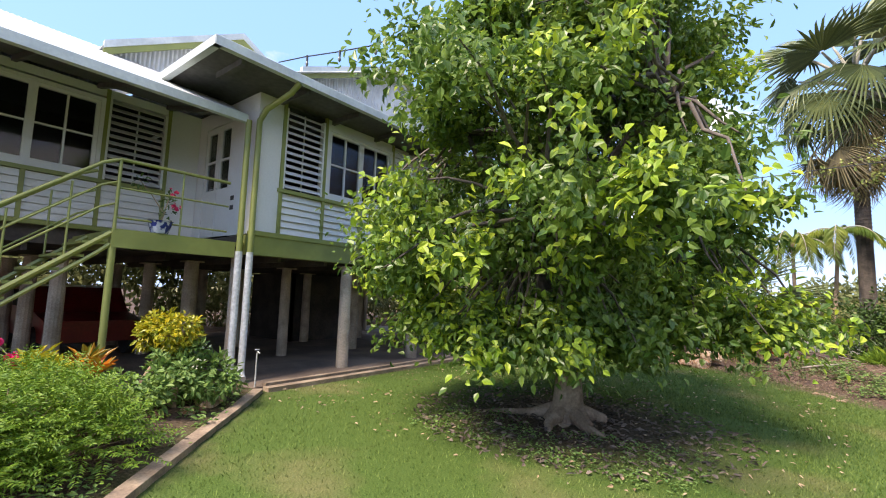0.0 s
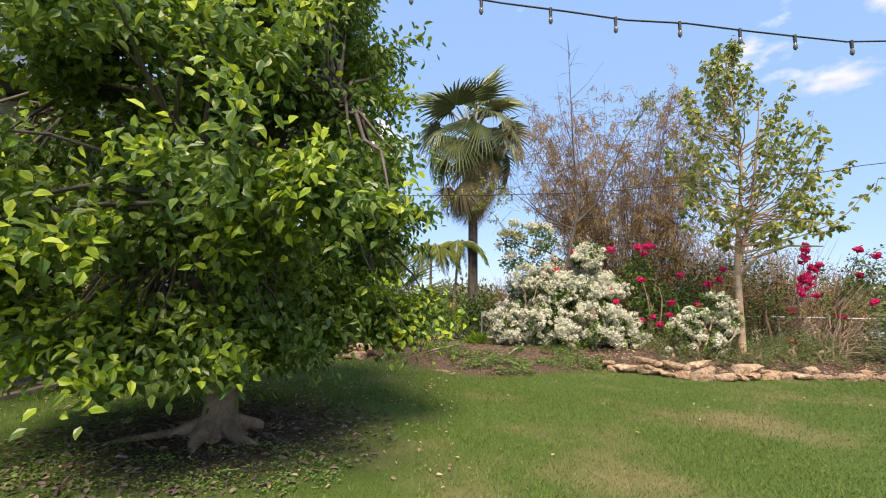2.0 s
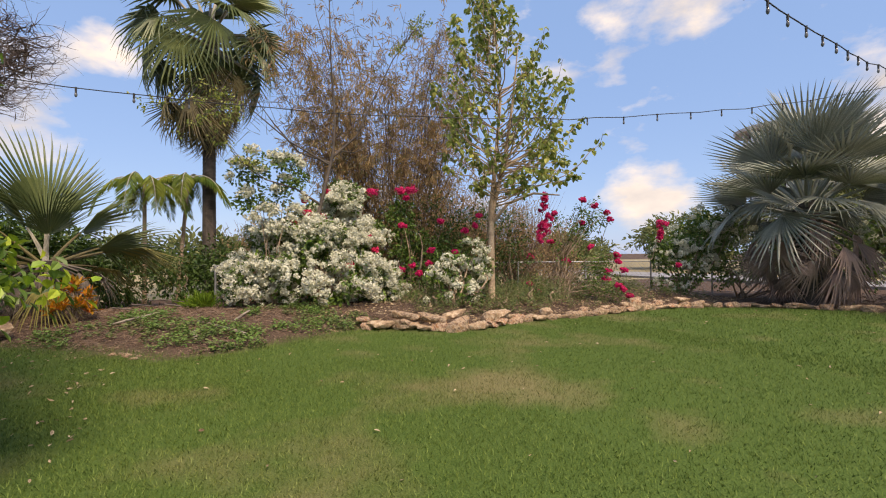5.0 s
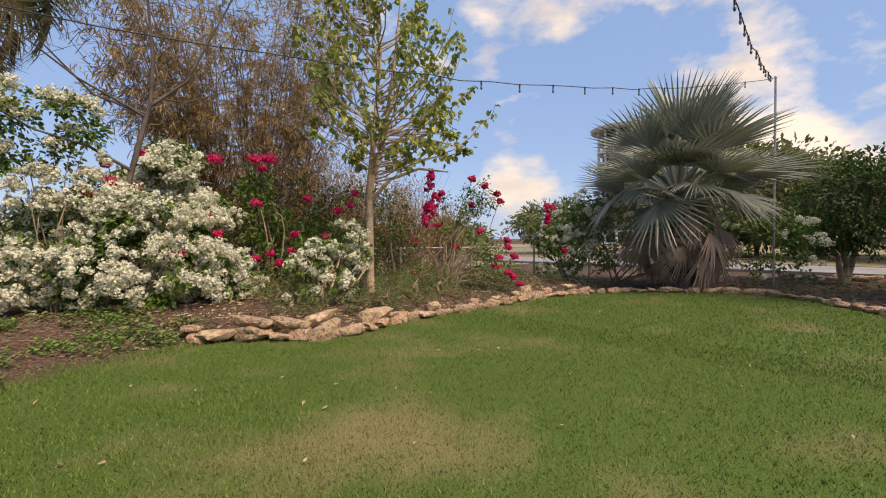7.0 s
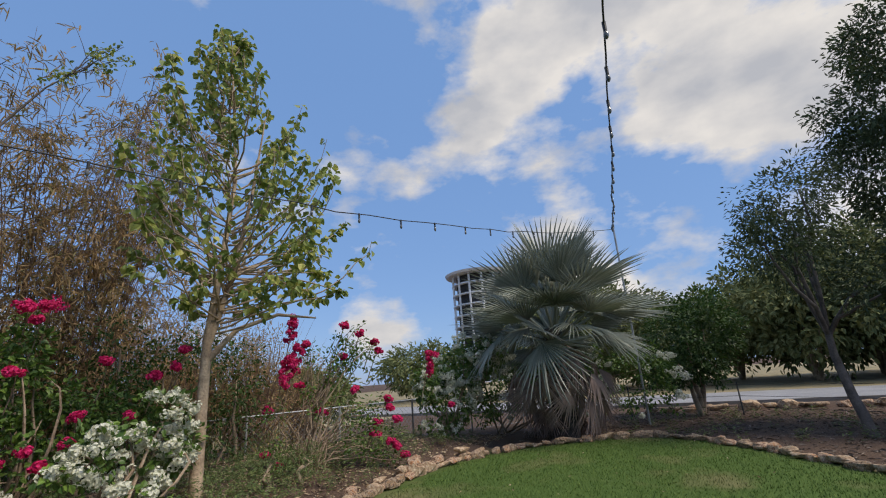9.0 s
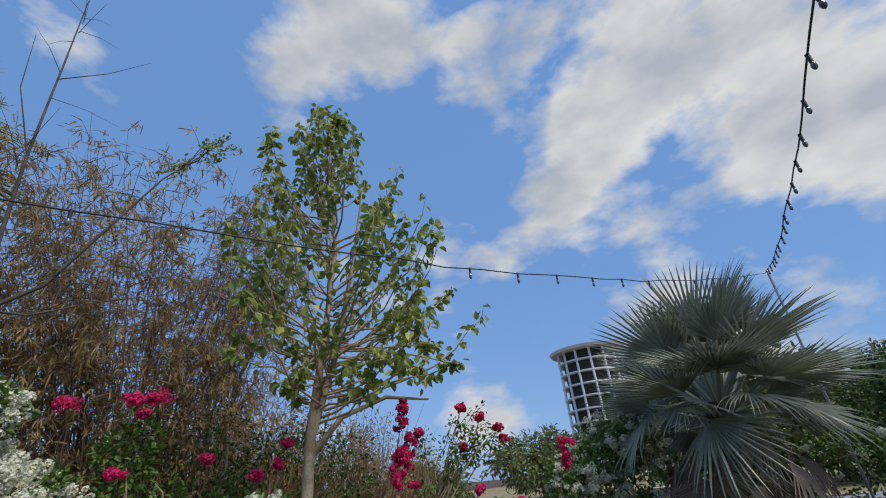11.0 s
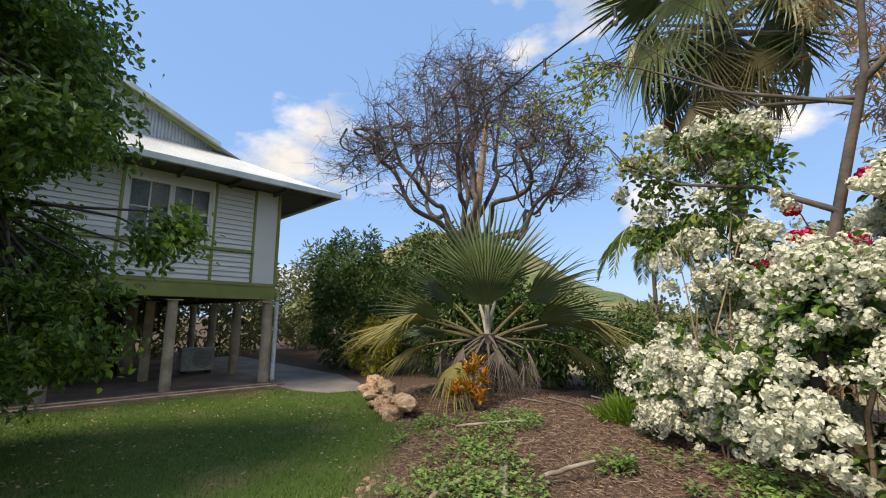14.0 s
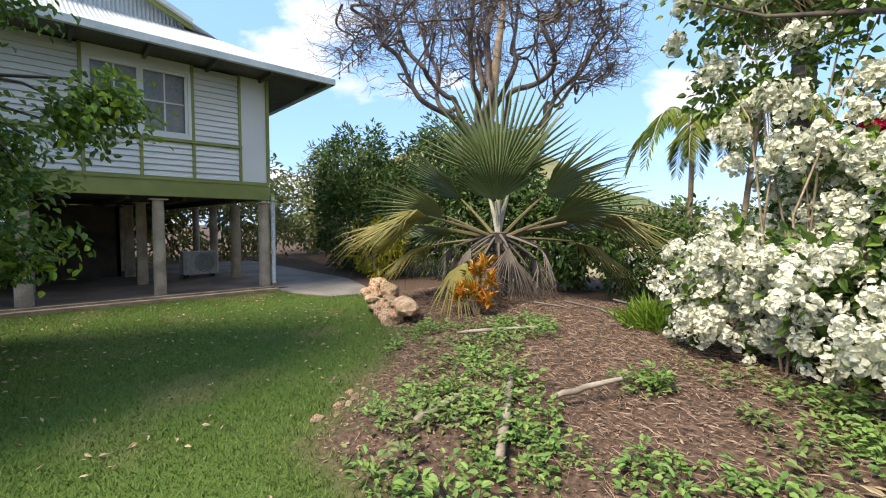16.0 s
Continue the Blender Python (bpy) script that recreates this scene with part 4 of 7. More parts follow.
    shoots(g, (c + out * 0.14)[light], out[light], 32, 0.26, 0.094, 1)
    sprig = rng.random(n) < 0.12
    shoots(g, (c + out * 0.38)[sprig], out[sprig], 18, 0.34, 0.094, 0)
    part("crown", g, [M_LEAF, M_LEAFY], t, "dense crown of glossy pointed leaves")
    return t


yard_tree((-2.2, 5.48, 0))


# ---- fan palms ----
def frond_mesh(name, mats, R=1.5, pet=1.0, seg=38, arc=215, droop=0.35, cup=0.25, split=0.5, pet_r=0.028, bend=0):
    """One fan leaf: a stalk along +x and a pleated blade split into pointed fingers."""
    g = Geo()
    pp = np.stack([np.linspace(0, pet, 5), np.zeros(5), 0.10 * pet * np.sin(np.linspace(0, 1.5, 5))], 1)
    g.tube(pp, np.linspace(pet_r * 1.7, pet_r * 0.7, 5), 6, 1)
    o = pp[-1]
    A = np.radians(np.linspace(-arc / 2, arc / 2, seg))
    da = (A[1] - A[0]) / 2
    V, F = [], []
    for a in A:
        Rk = R * (1 - 0.22 * abs(a / A[-1]) ** 2) * rng.uniform(0.93, 1.04)
        tipdrop = droop * rng.uniform(0.6, 1.5)
        base = len(V)
        for r, wf, h in ((0.04, 1.0, 0.3), (split * 0.55, 1.0, 0.9), (split, 0.98, 1.0), (0.80, 0.50, 0.6)):
            q = r * Rk
            wd = min(q, split * Rk) * math.tan(da) * wf
            cz = cup * (q ** 2) / R * (abs(a) / 2.0) - tipdrop * max(0, r - split * 0.8) ** 2 * R * 1.8
            ca, sa = math.cos(a), math.sin(a)
            for sgn, hh in ((-1, -0.8), (0, 0.8), (1, -0.8)):
                V.append((o[0] + q * ca - sgn * wd * sa, o[1] + q * sa + sgn * wd * ca, o[2] + cz + hh * wd * h))
        V.append((o[0] + Rk * math.cos(a), o[1] + Rk * math.sin(a), o[2] + cup * Rk * Rk / R * abs(a) / 2.0 - tipdrop * R * 0.9 * (1 - split * 0.8) ** 2 * 1.9))
        for i in range(3):
            for j in range(2):
                F.append((base + i * 3 + j, base + i * 3 + j + 1, base + i * 3 + j + 4, base + i * 3 + j + 3))
        F += [(base + 9, base + 10, base + 12, base + 12), (base + 10, base + 11, base + 12, base + 12)]
    V = np.array(V) - o
    cb, sb = math.cos(radians(bend)), math.sin(radians(bend))
    V = np.stack([V[:, 0] * cb + V[:, 2] * sb, V[:, 1], -V[:, 0] * sb + V[:, 2] * cb], 1) + o
    g.add(V, F, 0)
    return g.mesh(name, mats)


def put_frond(me, parent, base, yaw, pitch, roll=0.0, scale=1.0, name="frond", label=""):
    o = new(name, me)
    o.parent = parent
    o.matrix_basis = Matrix.Translation(base) @ Euler((radians(roll), radians(-pitch), radians(yaw)), "XYZ").to_matrix().to_4x4() @ Matrix.Scale(scale, 4)
    return tagged(o, label)


def fan_palm(name, label, at, heart, trunk_r, fronds, dead, variants, dead_variants, seed, pitch_range, scale=1.0, low_variants=None, skirt=-70, low_from=0.72, rolls=25, jit=6):
    t = thing(name, label, "palm", at=at)
    r = random.Random(seed)
    g = Geo().tube([(0, 0, -0.1), (0, 0, heart * 0.5), (0, 0, heart)], [trunk_r * 1.15, trunk_r, trunk_r * 0.95], 12)
    for i in range(int(heart / 0.12)):
        g.tube([(0, 0, i * 0.12), (0, 0, i * 0.12 + 0.05)], [trunk_r * 1.07, trunk_r * 1.03], 12, caps=False)
    part("trunk", g, M_TRUNKP, t)
    for i in range(fronds):
        f = i / max(1, fronds - 1)
        pitch = pitch_range[1] + (pitch_range[0] - pitch_range[1]) * f ** 0.75 + r.uniform(-jit, jit)
        yaw = i * 137.5 + r.uniform(-12, 12)
        vs = low_variants if (low_variants and f > low_from) else variants
        me = vs[i % len(vs)]
        put_frond(me, t, (0, 0, heart - 0.5 * f * min(1.0, heart)), yaw, pitch, r.uniform(-rolls, rolls), scale * r.uniform(0.88, 1.08))
    for i in range(dead):
        put_frond(dead_variants[i % len(dead_variants)], t, (0, 0, heart - r.uniform(0.3, min(1.5, heart * 0.4))), i * 360 / dead + r.uniform(-10, 10), skirt + (i % 3 - 1) * 16 + r.uniform(-10, 10), r.uniform(-60, 60), scale * r.uniform(0.8, 1.0), "dead_frond", "brown dead hanging frond")
    return t


V_SILVER = [frond_mesh("frond", [M_PALMB, M_PALMB], 1.55 + 0.12 * k, 1.35, 28, 118 + 16 * k, 0.10, 0.34, 0.44, 0.034, 3 + 9 * k) for k in range(3)]
V_SILVH = [frond_mesh("frond", [M_PALMB, M_PALMB], 1.45 + 0.10 * k, 1.30, 24, 100 + 15 * k, 0.30, 0.42, 0.40, 0.034, 22 + 15 * k) for k in range(3)]
V_DEADB = [frond_mesh("dead_frond", [M_DEAD, M_DEAD], 1.35, 1.2, 16, 60 + 18 * k, 0.35, 0.7, 0.36, bend=24 + 14 * k) for k in range(2)]
V_DEADG = [frond_mesh("dead_frond", [M_DEADG, M_DEADG], 1.35, 1.2, 14, 50 + 18 * k, 0.35, 0.7, 0.32, bend=24 + 14 * k) for k in range(2)]
V_OLIVE = [frond_mesh("frond", [M_PALMG, M_PETI], 1.22 + 0.08 * k, 1.05, 32, 215, 0.38, 0.25, 0.50, 0.03, 20 * k) for k in range(3)]
V_OLIVH = [frond_mesh("frond", [M_PALMG, M_PETI], 1.28, 1.0, 28, 150, 0.6, 0.3, 0.42, 0.03, 36 + 18 * k) for k in range(2)]
V_YELL = [frond_mesh("dead_frond", [M_PALMD, M_PETI], 1.20, 1.15, 24, 110, 0.5, 0.6, 0.38, bend=8 + 14 * k) for k in range(2)]
V_FAN = [frond_mesh("frond", [M_PALMG, M_PETI], 1.78 + 0.08 * k, 0.85, 32, 108 + 16 * k, 0.16, 0.40, 0.42, 0.034, 4) for k in range(3)]
V_FANS = [frond_mesh("frond", [M_PALMG, M_PALMD], 1.45 + 0.06 * k, 1.0, 26, 90 + 14 * k, 0.30, 0.45, 0.40, 0.024, 8) for k in range(3)]
V_FANL = [frond_mesh("frond", [M_PALMY, M_PALMD], 1.40, 1.35, 24, 92, 0.50, 0.5, 0.36, 0.024, 8 + 10 * k) for k in range(2)]

silver = fan_palm("silver_fan_palm", "large silver-green fan palm with brown hanging fronds", (15.6, 7.4, 0), 2.8, 0.30, 40, 34, V_SILVER, V_DEADB, 3, (0, 86), 1.04, V_SILVH, skirt=-44, low_from=0.80, rolls=38, jit=10)
for k in range(14):
    put_frond((V_SILVH if k % 3 else V_SILVER)[k % 3], silver, (0, 0, 2.45), k * 137.5 + 20, -14 + (k * 29) % 60, 34 * (k % 3) - 34, 0.84)
fan_palm("tall_fan_palm", "tall fan palm with dark slender trunk and drooping fronds", (2.0, 18.6, 0), 8.75, 0.19, 24, 26, V_OLIVE, V_YELL, 5, (-30, 72), 1.42, V_OLIVH, skirt=-66, low_from=0.35)
fp = fan_palm("young_fan_palm", "trunkless young fan palm with broad stiff olive fronds", (-1.1, 13.7, 0.1), 1.25, 0.17, 0, 0, V_FAN, V_YELL, 11, (22, 82), 1.0, None)
for k, yaw, pitch, roll, sc in ((2, 128, 84, 3, 1.0), (0, 172, 60, 24, 0.86), (1, 86, 62, -26, 0.9), (0, 208, 42, 38, 0.95), (1, 48, 40, -40, 1.05), (2, 30, 18, -30, 1.0), (1, 228, 20, 34, 0.95), (0, 190, 4, 20, 0.95), (1, 300, 66, 10, 0.62), (0, 76, 10, -25, 0.95)):
    put_frond((V_FAN if pitch > 50 else V_FANS)[k], fp, (0, 0, 1.25 if pitch > 50 else 1.12), yaw, pitch, roll, sc)
for k, yaw, pitch, roll, sc in ((0, 219, 3, 20, 1.05), (1, 42, 7, -15, 1.15), (0, 198, -12, 0, 0.95), (1, 282, -24, 10, 0.75), (0, 62, -8, 5, 1.0), (1, 240, 12, 25, 0.9)):
    put_frond(V_FANL[k], fp, (0, 0, 1.15), yaw, pitch, roll, sc, "frond", "yellowing drooping frond")
for k in range(24):
    put_frond(V_DEADG[k % 2], fp, (0, 0, 1.25), k * 15 + 7, -22 - 16 * (k % 3), 25 * (k % 4) - 35, 0.62, "dead_frond", "grey dead hanging frond")


# ---- shrubs with bracts ----
def trusses(g, centres, balls, spread, r=0.052, per=18, size=0.046):
    """Heaped heads of papery bracts: small balls of petals that face outwards."""
    balls = int(balls * 1.15)
    c = np.repeat(np.asarray(centres, float), balls, 0)
    sp = np.repeat(np.broadcast_to(np.asarray(spread, float), (len(centres), 3)), balls, 0)
    c = c + unit(len(c)) * rng.uniform(0.2, 1.0, (len(c), 1)) * sp
    rr = np.repeat(r * rng.uniform(0.75, 1.3, len(c)), per)[:, None]
    d = unit(len(c) * per, 0.1)
    tg = np.cross(d, rng.normal(size=d.shape))
    tg /= np.linalg.norm(tg, axis=1)[:, None] + 1e-9
    L = size * rng.uniform(0.75, 1.25, len(d))
    p = np.repeat(c, per, 0) + d * rr * rng.uniform(0.75, 1.1, (len(d), 1)) - tg * L[:, None] * 0.5
    g.leaves(p, tg + d * rng.uniform(-0.1, 0.5, (len(d), 1)), L, L * 0.95, 0, roll=0.25, face=d)


def bougainvillea(name, label, at, blobs, bract, n_bract, n_leaf=26, green=None, stems=8, bl=0.058, seed_pts=90, heap=1.0, per_b=8, leaf=(0.10, 0.07), stem_r=0.03):
    """blobs: (x, y, z, rx, ry, rz) heaps of foliage about at; bract clusters sit on their outer shells."""
    t = thing(name, label, "shrub", at=at)
    gl, gb = Geo(), Geo()
    for bx, by, bz, rx, ry, rz in blobs:
        vol = max(0.35, rx * ry * rz)
        k = int(seed_pts * vol ** 0.67)
        d = unit(k)
        c = np.array([bx, by, bz]) + d * np.array([rx, ry, rz]) * rng.uniform(0.45, 1.0, (k, 1)) ** 0.6 * (1 + 0.14 * np.sin(d[:, :1] * 9 + d[:, 2:] * 7))
        c[:, 2] = np.maximum(c[:, 2], 0.12)
        clump_leaves(gl, c, 0.20, n_leaf, leaf[0], leaf[1], 0, d, 0.25)
        nb = int(n_bract * vol ** 0.67)
        d2 = unit(nb, 0.2)
        d2[:, 1] -= 0.5
        d2 /= np.linalg.norm(d2, axis=1)[:, None]
        cb = np.array([bx, by, bz]) + d2 * np.array([rx, ry, rz]) * rng.uniform(0.92, 1.12, (nb, 1)) * (1 + 0.14 * np.sin(d2[:, :1] * 9 + d2[:, 2:] * 7))
        keep = cb[:, 2] > 0.12
        cb, d2 = cb[keep], d2[keep]
        if len(cb):
            trusses(gb, cb, per_b, np.array([0.13, 0.13, 0.09]) * heap * rng.uniform(0.6, 1.5, (len(cb), 1)))
        for _ in range(max(1, stems // len(blobs))):
            e = (bx + rng.normal() * rx * 0.4, by + rng.normal() * ry * 0.4, bz + rng.normal() * rz * 0.3)
            part("stem", Geo().tube(curve_pts((rng.normal() * 0.12, rng.normal() * 0.12, -0.05), e, (rng.normal() * 0.15, rng.normal() * 0.15, 0.2), 6, 0.04), np.linspace(stem_r, stem_r * 0.27, 6), 5, caps=False), M_BARK, t)
    tagged(part("foliage", gl, green or M_BGREEN, t), kind="stuff")
    if gb.n:
        tagged(part("blossom", gb, bract, t, "clusters of papery bracts"), kind="stuff")
    return t


WHITE = "white-flowering bougainvillea shrub spilling over the garden bed"
bougainvillea("bougainvillea", WHITE, (4.15, 12.7, 0.25), [(0, 0, 0.7, 1.4, 1.1, 0.8), (-1.3, 0.3, 0.6, 0.9, 0.8, 0.65), (1.1, -0.1, 0.5, 0.8, 0.7, 0.5), (0.5, 0.2, 1.45, 0.9, 0.7, 0.5), (0.3, 0.7, 2.1, 0.7, 0.5, 0.4), (1.2, 0.6, 1.7, 0.6, 0.5, 0.35), (-0.9, 0.7, 1.6, 0.6, 0.5, 0.35), (0.5, 0.1, 2.6, 0.35, 0.3, 0.25), (-0.25, -0.25, 1.6, 0.55, 0.45, 0.4)], M_BWHITE, 108, seed_pts=88, per_b=7, heap=1.45)
spray = bougainvillea("bougainvillea", "tall airy white bougainvillea sprays among dark leaves", (3.0, 12.62, 0.25), [(0.1, -0.15, 3.2, 0.42, 0.2, 0.16), (-0.6, -0.15, 2.95, 0.35, 0.2, 0.2), (0.0, -0.1, 2.45, 0.25, 0.2, 0.2), (-0.5, -0.1, 2.4, 0.2, 0.2, 0.2), (0.3, -0.1, 1.9, 0.3, 0.2, 0.25), (0.4, -0.15, 2.85, 0.2, 0.2, 0.15)], M_BWHITE, 0, seed_pts=22, leaf=(0.08, 0.06), stems=6, stem_r=0.014)
gb = Geo()
for x, z, w, h, k in ((3.12, 3.59, 0.44, 0.17, 46), (3.23, 3.16, 0.16, 0.10, 10), (2.32, 3.40, 0.34, 0.13, 24), (3.0, 2.88, 0.17, 0.10, 10), (2.38, 2.79, 0.20, 0.14, 15), (2.83, 2.45, 0.28, 0.16, 28), (3.33, 2.3, 0.15, 0.12, 10), (2.54, 1.98, 0.10, 0.10, 6), (2.54, 3.70, 0.22, 0.09, 12), (3.5, 3.55, 0.22, 0.12, 16), (2.66, 3.30, 0.16, 0.09, 8), (2.1, 3.1, 0.12, 0.08, 6), (3.6, 2.75, 0.14, 0.10, 7), (3.0, 2.05, 0.35, 0.2, 30), (3.4, 2.5, 0.22, 0.14, 16), (2.55, 2.25, 0.22, 0.16, 14), (3.7, 2.0, 0.3, 0.2, 26), (4.7, 2.6, 0.28, 0.14, 20), (5.05, 2.25, 0.3, 0.15, 22), (4.25, 2.8, 0.2, 0.12, 12)):
    trusses(gb, [(x - 3.0, -0.22, z - 0.25)], k, (w, 0.16, h), 0.06)
tagged(part("blossom", gb, M_BWHITE, spray, "clusters of papery bracts"), kind="stuff")
bougainvillea("bougainvillea", "small open white bougainvillea on thin stems", (6.6, 10.75, 0.2), [(0, 0, 0.4, 0.7, 0.4, 0.25), (0.6, 0.3, 1.25, 0.45, 0.3, 0.3), (-0.3, 0.1, 0.9, 0.35, 0.3, 0.25), (0.9, 0.4, 0.8, 0.25, 0.3, 0.3)], M_BWHITE, 26, seed_pts=16, per_b=6)
bougainvillea("bougainvillea", "leafy bougainvillea climbing before the bamboo", (6.4, 13.2, 0.2), [(0, 0, 0.7, 0.8, 0.6, 0.6), (0.1, 0.2, 2.0, 0.35, 0.3, 0.8), (0.9, 0.3, 1.2, 0.7, 0.4, 0.8), (1.8, 0.5, 1.0, 0.7, 0.4, 0.9)], M_BPINK, 0, seed_pts=60, stems=16)


def arching_shrub(at, tips):
    """Long bare stems that spring from one foot, arch over and carry leaves towards their tips."""
    t = thing("bougainvillea", "open bougainvillea with long arching stems and red heads", "shrub", at=at)
    gl = Geo()
    for x, y, z in tips:
        for _ in range(2):
            e = np.array([x - at[0], y - at[1], z - at[2]]) + rng.normal(size=3) * 0.10
            e[2] = max(e[2], 0.1)
            p = curve_pts(rng.normal(size=3) * np.array([0.16, 0.16, 0.0]), e, (-e[0] * 0.12, -e[1] * 0.12, 0.18 + 0.10 * e[2]), 9, 0.04)
            part("stem", Geo().tube(p, np.linspace(0.016, 0.005, 9), 5, caps=False), M_BARK, t)
            m = 34
            f = rng.uniform(0.66, 1.0, m)
            q = np.stack([np.interp(f, np.linspace(0, 1, 9), p[:, j]) for j in range(3)], 1)
            d = unit(m, 0.1)
            gl.leaves(q + d * rng.uniform(0.02, 0.16, (m, 1)), d + np.array([0, 0, -0.3]), rng.uniform(0.05, 0.095, m), rng.uniform(0.035, 0.06, m), roll=0.6)
    tagged(part("foliage", gl, M_BGREEN, t), kind="stuff")
    return t


ARCH = ((9.85, 10.89, 2.51), (9.42, 11.34, 1.36), (9.56, 11.2, 0.41), (9.39, 11.36, 0.64), (9.79, 10.96, 1.76), (10.37, 10.37, 2.84), (10.59, 10.14, 2.69), (10.77, 9.96, 2.5), (10.83, 9.9, 2.33), (10.35, 10.39, 2.25), (10.49, 10.24, 1.62), (10.95, 9.78, 1.4), (10.97, 9.76, 1.24), (11.07, 9.66, 1.01), (10.78, 9.95, 0.98), (10.05, 10.69, 1.25), (11.13, 9.7, 0.51), (11.01, 9.78, 0.6), (11.2, 9.62, 0.34), (10.76, 9.97, 0.78))
arching_shrub((9.9, 10.95, 0.15), ARCH + ((10.5, 10.3, 2.5), (10.55, 10.2, 2.3), (10.2, 10.5, 1.9)))
bougainvillea("bougainvillea", "white bougainvillea behind the silver palm", (16.8, 9.6, 0.0), [(0, 0, 1.3, 1.3, 1.2, 1.0), (-0.8, 0.8, 1.9, 0.8, 0.8, 0.6), (0.8, -1.8, 1.4, 1.2, 1.4, 1.1), (1.2, -3.8, 1.2, 1.0, 1.4, 1.0)], M_BWHITE, 12, seed_pts=50, per_b=6)


def bract_cluster(at, r, m, label, spike=0.0):
    """A tight head of papery bracts on a thin stalk."""
    t = thing("flower_cluster", label, "flowers", "bougainvillea flower clusters", at=at)
    g = Geo()
    if spike:
        c = np.stack([rng.normal(size=9) * r * 0.3, rng.normal(size=9) * r * 0.3, np.linspace(0, -spike, 9)], 1)
        trusses(g, c, 2, r * 0.4, 0.05, 28, 0.05)
    else:
        trusses(g, [(0, 0, 0)], 9, (r * 0.95, r * 0.95, r * 0.5), r * 0.38, 28, 0.045)
    tagged(part("blossom", g, m, t), kind="stuff")
    part("stalk", Geo().tube(curve_pts((0, 0, 0.02), (0.1, 0.35, -0.55 - spike), (0.05, 0, 0.1), 5), np.linspace(0.006, 0.010, 5), 5), M_BARK, t)


PINK, RED = "magenta bougainvillea flower head", "coral red bougainvillea flower head"
for q in ((3.38, 12.5, 2.19), (3.72, 12.5, 2.39), (4.1, 12.6, 2.35), (3.65, 12.55, 2.69), (4.21, 12.6, 2.94), (5.17, 12.4, 1.84), (5.28, 12.3, 1.54), (4.6, 12.2, 1.2)):
    bract_cluster(q, 0.11, M_BRED, RED)
for q in ((6.3, 13.0, 3.12), (6.55, 12.95, 3.18), (5.62, 13.4, 3.13), (6.42, 12.9, 2.95), (6.78, 12.22, 1.54), (7.36, 11.96, 1.5), (6.34, 12.42, 1.15), (6.09, 12.53, 1.04), (6.09, 12.53, 0.66), (7.83, 11.74, 2.18), (7.02, 12.11, 2.29), (7.94, 11.69, 2.44), (6.12, 12.52, 2.19), (6.75, 12.23, 1.21), (7.61, 11.84, 2.05), (5.75, 12.3, 0.85), (6.5, 12.3, 0.95)):
    bract_cluster(q, 0.18 if q[2] > 3.1 else 0.105, M_BPINK, PINK)
for q in ARCH + ((13.15, 9.5, 1.1),):
    bract_cluster(q, 0.10, M_BPINK, PINK)
for q in ((9.59, 11.16, 2.25), (9.68, 11.07, 3.05), (9.72, 11.02, 2.5), (12.95, 9.85, 2.3)):
    bract_cluster(q, 0.15, M_BPINK, "long magenta bougainvillea flower spike", 0.45)
bougainvillea("bougainvillea", "white bougainvillea with dark leaves beside the fence", (14.7, 10.3, 0.0), [(0, 0, 1.0, 0.9, 0.8, 0.8), (0.5, -0.2, 2.1, 0.8, 0.7, 0.7), (-0.4, 0.3, 1.6, 0.5, 0.5, 0.5), (0.7, -0.9, 2.3, 0.7, 0.7, 0.5)], M_BWHITE, 46, seed_pts=60, per_b=6)

# ---- bamboo ----
def bamboo(at):
    t = thing("bamboo_clump", "dry brown bamboo clump with thin olive leaves", "bamboo", at=at)
    gt, gl = Geo(), Geo()
    P, D = [], []
    for i in range(190):
        a, r = rng.uniform(0, 2 * math.pi), 1.1 * math.sqrt(rng.random())
        b = np.array([r * math.cos(a) * 1.5, r * math.sin(a) * 0.7, -0.05])
        h = rng.uniform(5.0, 9.6)
        lean = rng.uniform(0.6, 3.0)
        a2 = a + rng.normal() * 0.5
        e = b + np.array([math.cos(a2) * lean * 1.15, math.sin(a2) * lean * 0.8, h])
        p = curve_pts(b, e, (-(e - b)[0] * 0.22, -(e - b)[1] * 0.22, 0), 8, 0.04)
        part("cane", Geo().tube(p, np.linspace(rng.uniform(0.010, 0.022), 0.003, 8), 5, caps=False), M_CULM, t)
        for k in range(19):
            f = rng.uniform(0.10, 1.0)
            q = p[0] + (p[-1] - p[0]) * f
            j = min(6, int(f * 7))
            q = p[j] + (p[j + 1] - p[j]) * (f * 7 - j)
            dirn = unit(1)[0] * np.array([1, 1, 0.5])
            L = rng.uniform(0.35, 0.95)
            q2 = q + dirn * L + np.array([0, 0, 0.1])
            gt.tube(curve_pts(q, q2, (0, 0, 0.06), 4), np.linspace(0.008, 0.003, 4), 3, caps=False)
            m = int(rng.integers(6, 14) * (0.3 + 1.0 * f))
            P.append(q + (q2 - q) * rng.uniform(0.3, 1.0, (m, 1)) + rng.normal(size=(m, 3)) * 0.06)
            D.append(rng.normal(size=(m, 3)) * 0.5 + dirn * 0.5 + np.array([0, 0, -0.55]))
    P, D = np.concatenate(P), np.concatenate(D)
    gl.leaves(P, D, rng.uniform(0.14, 0.30, len(P)), rng.uniform(0.022, 0.040, len(P)))
    tagged(part("twig_mass", gt, M_CULM, t), kind="stuff")
    tagged(part("foliage", gl, M_BAM, t), kind="stuff")


bamboo((7.5, 16.4, 0.1))


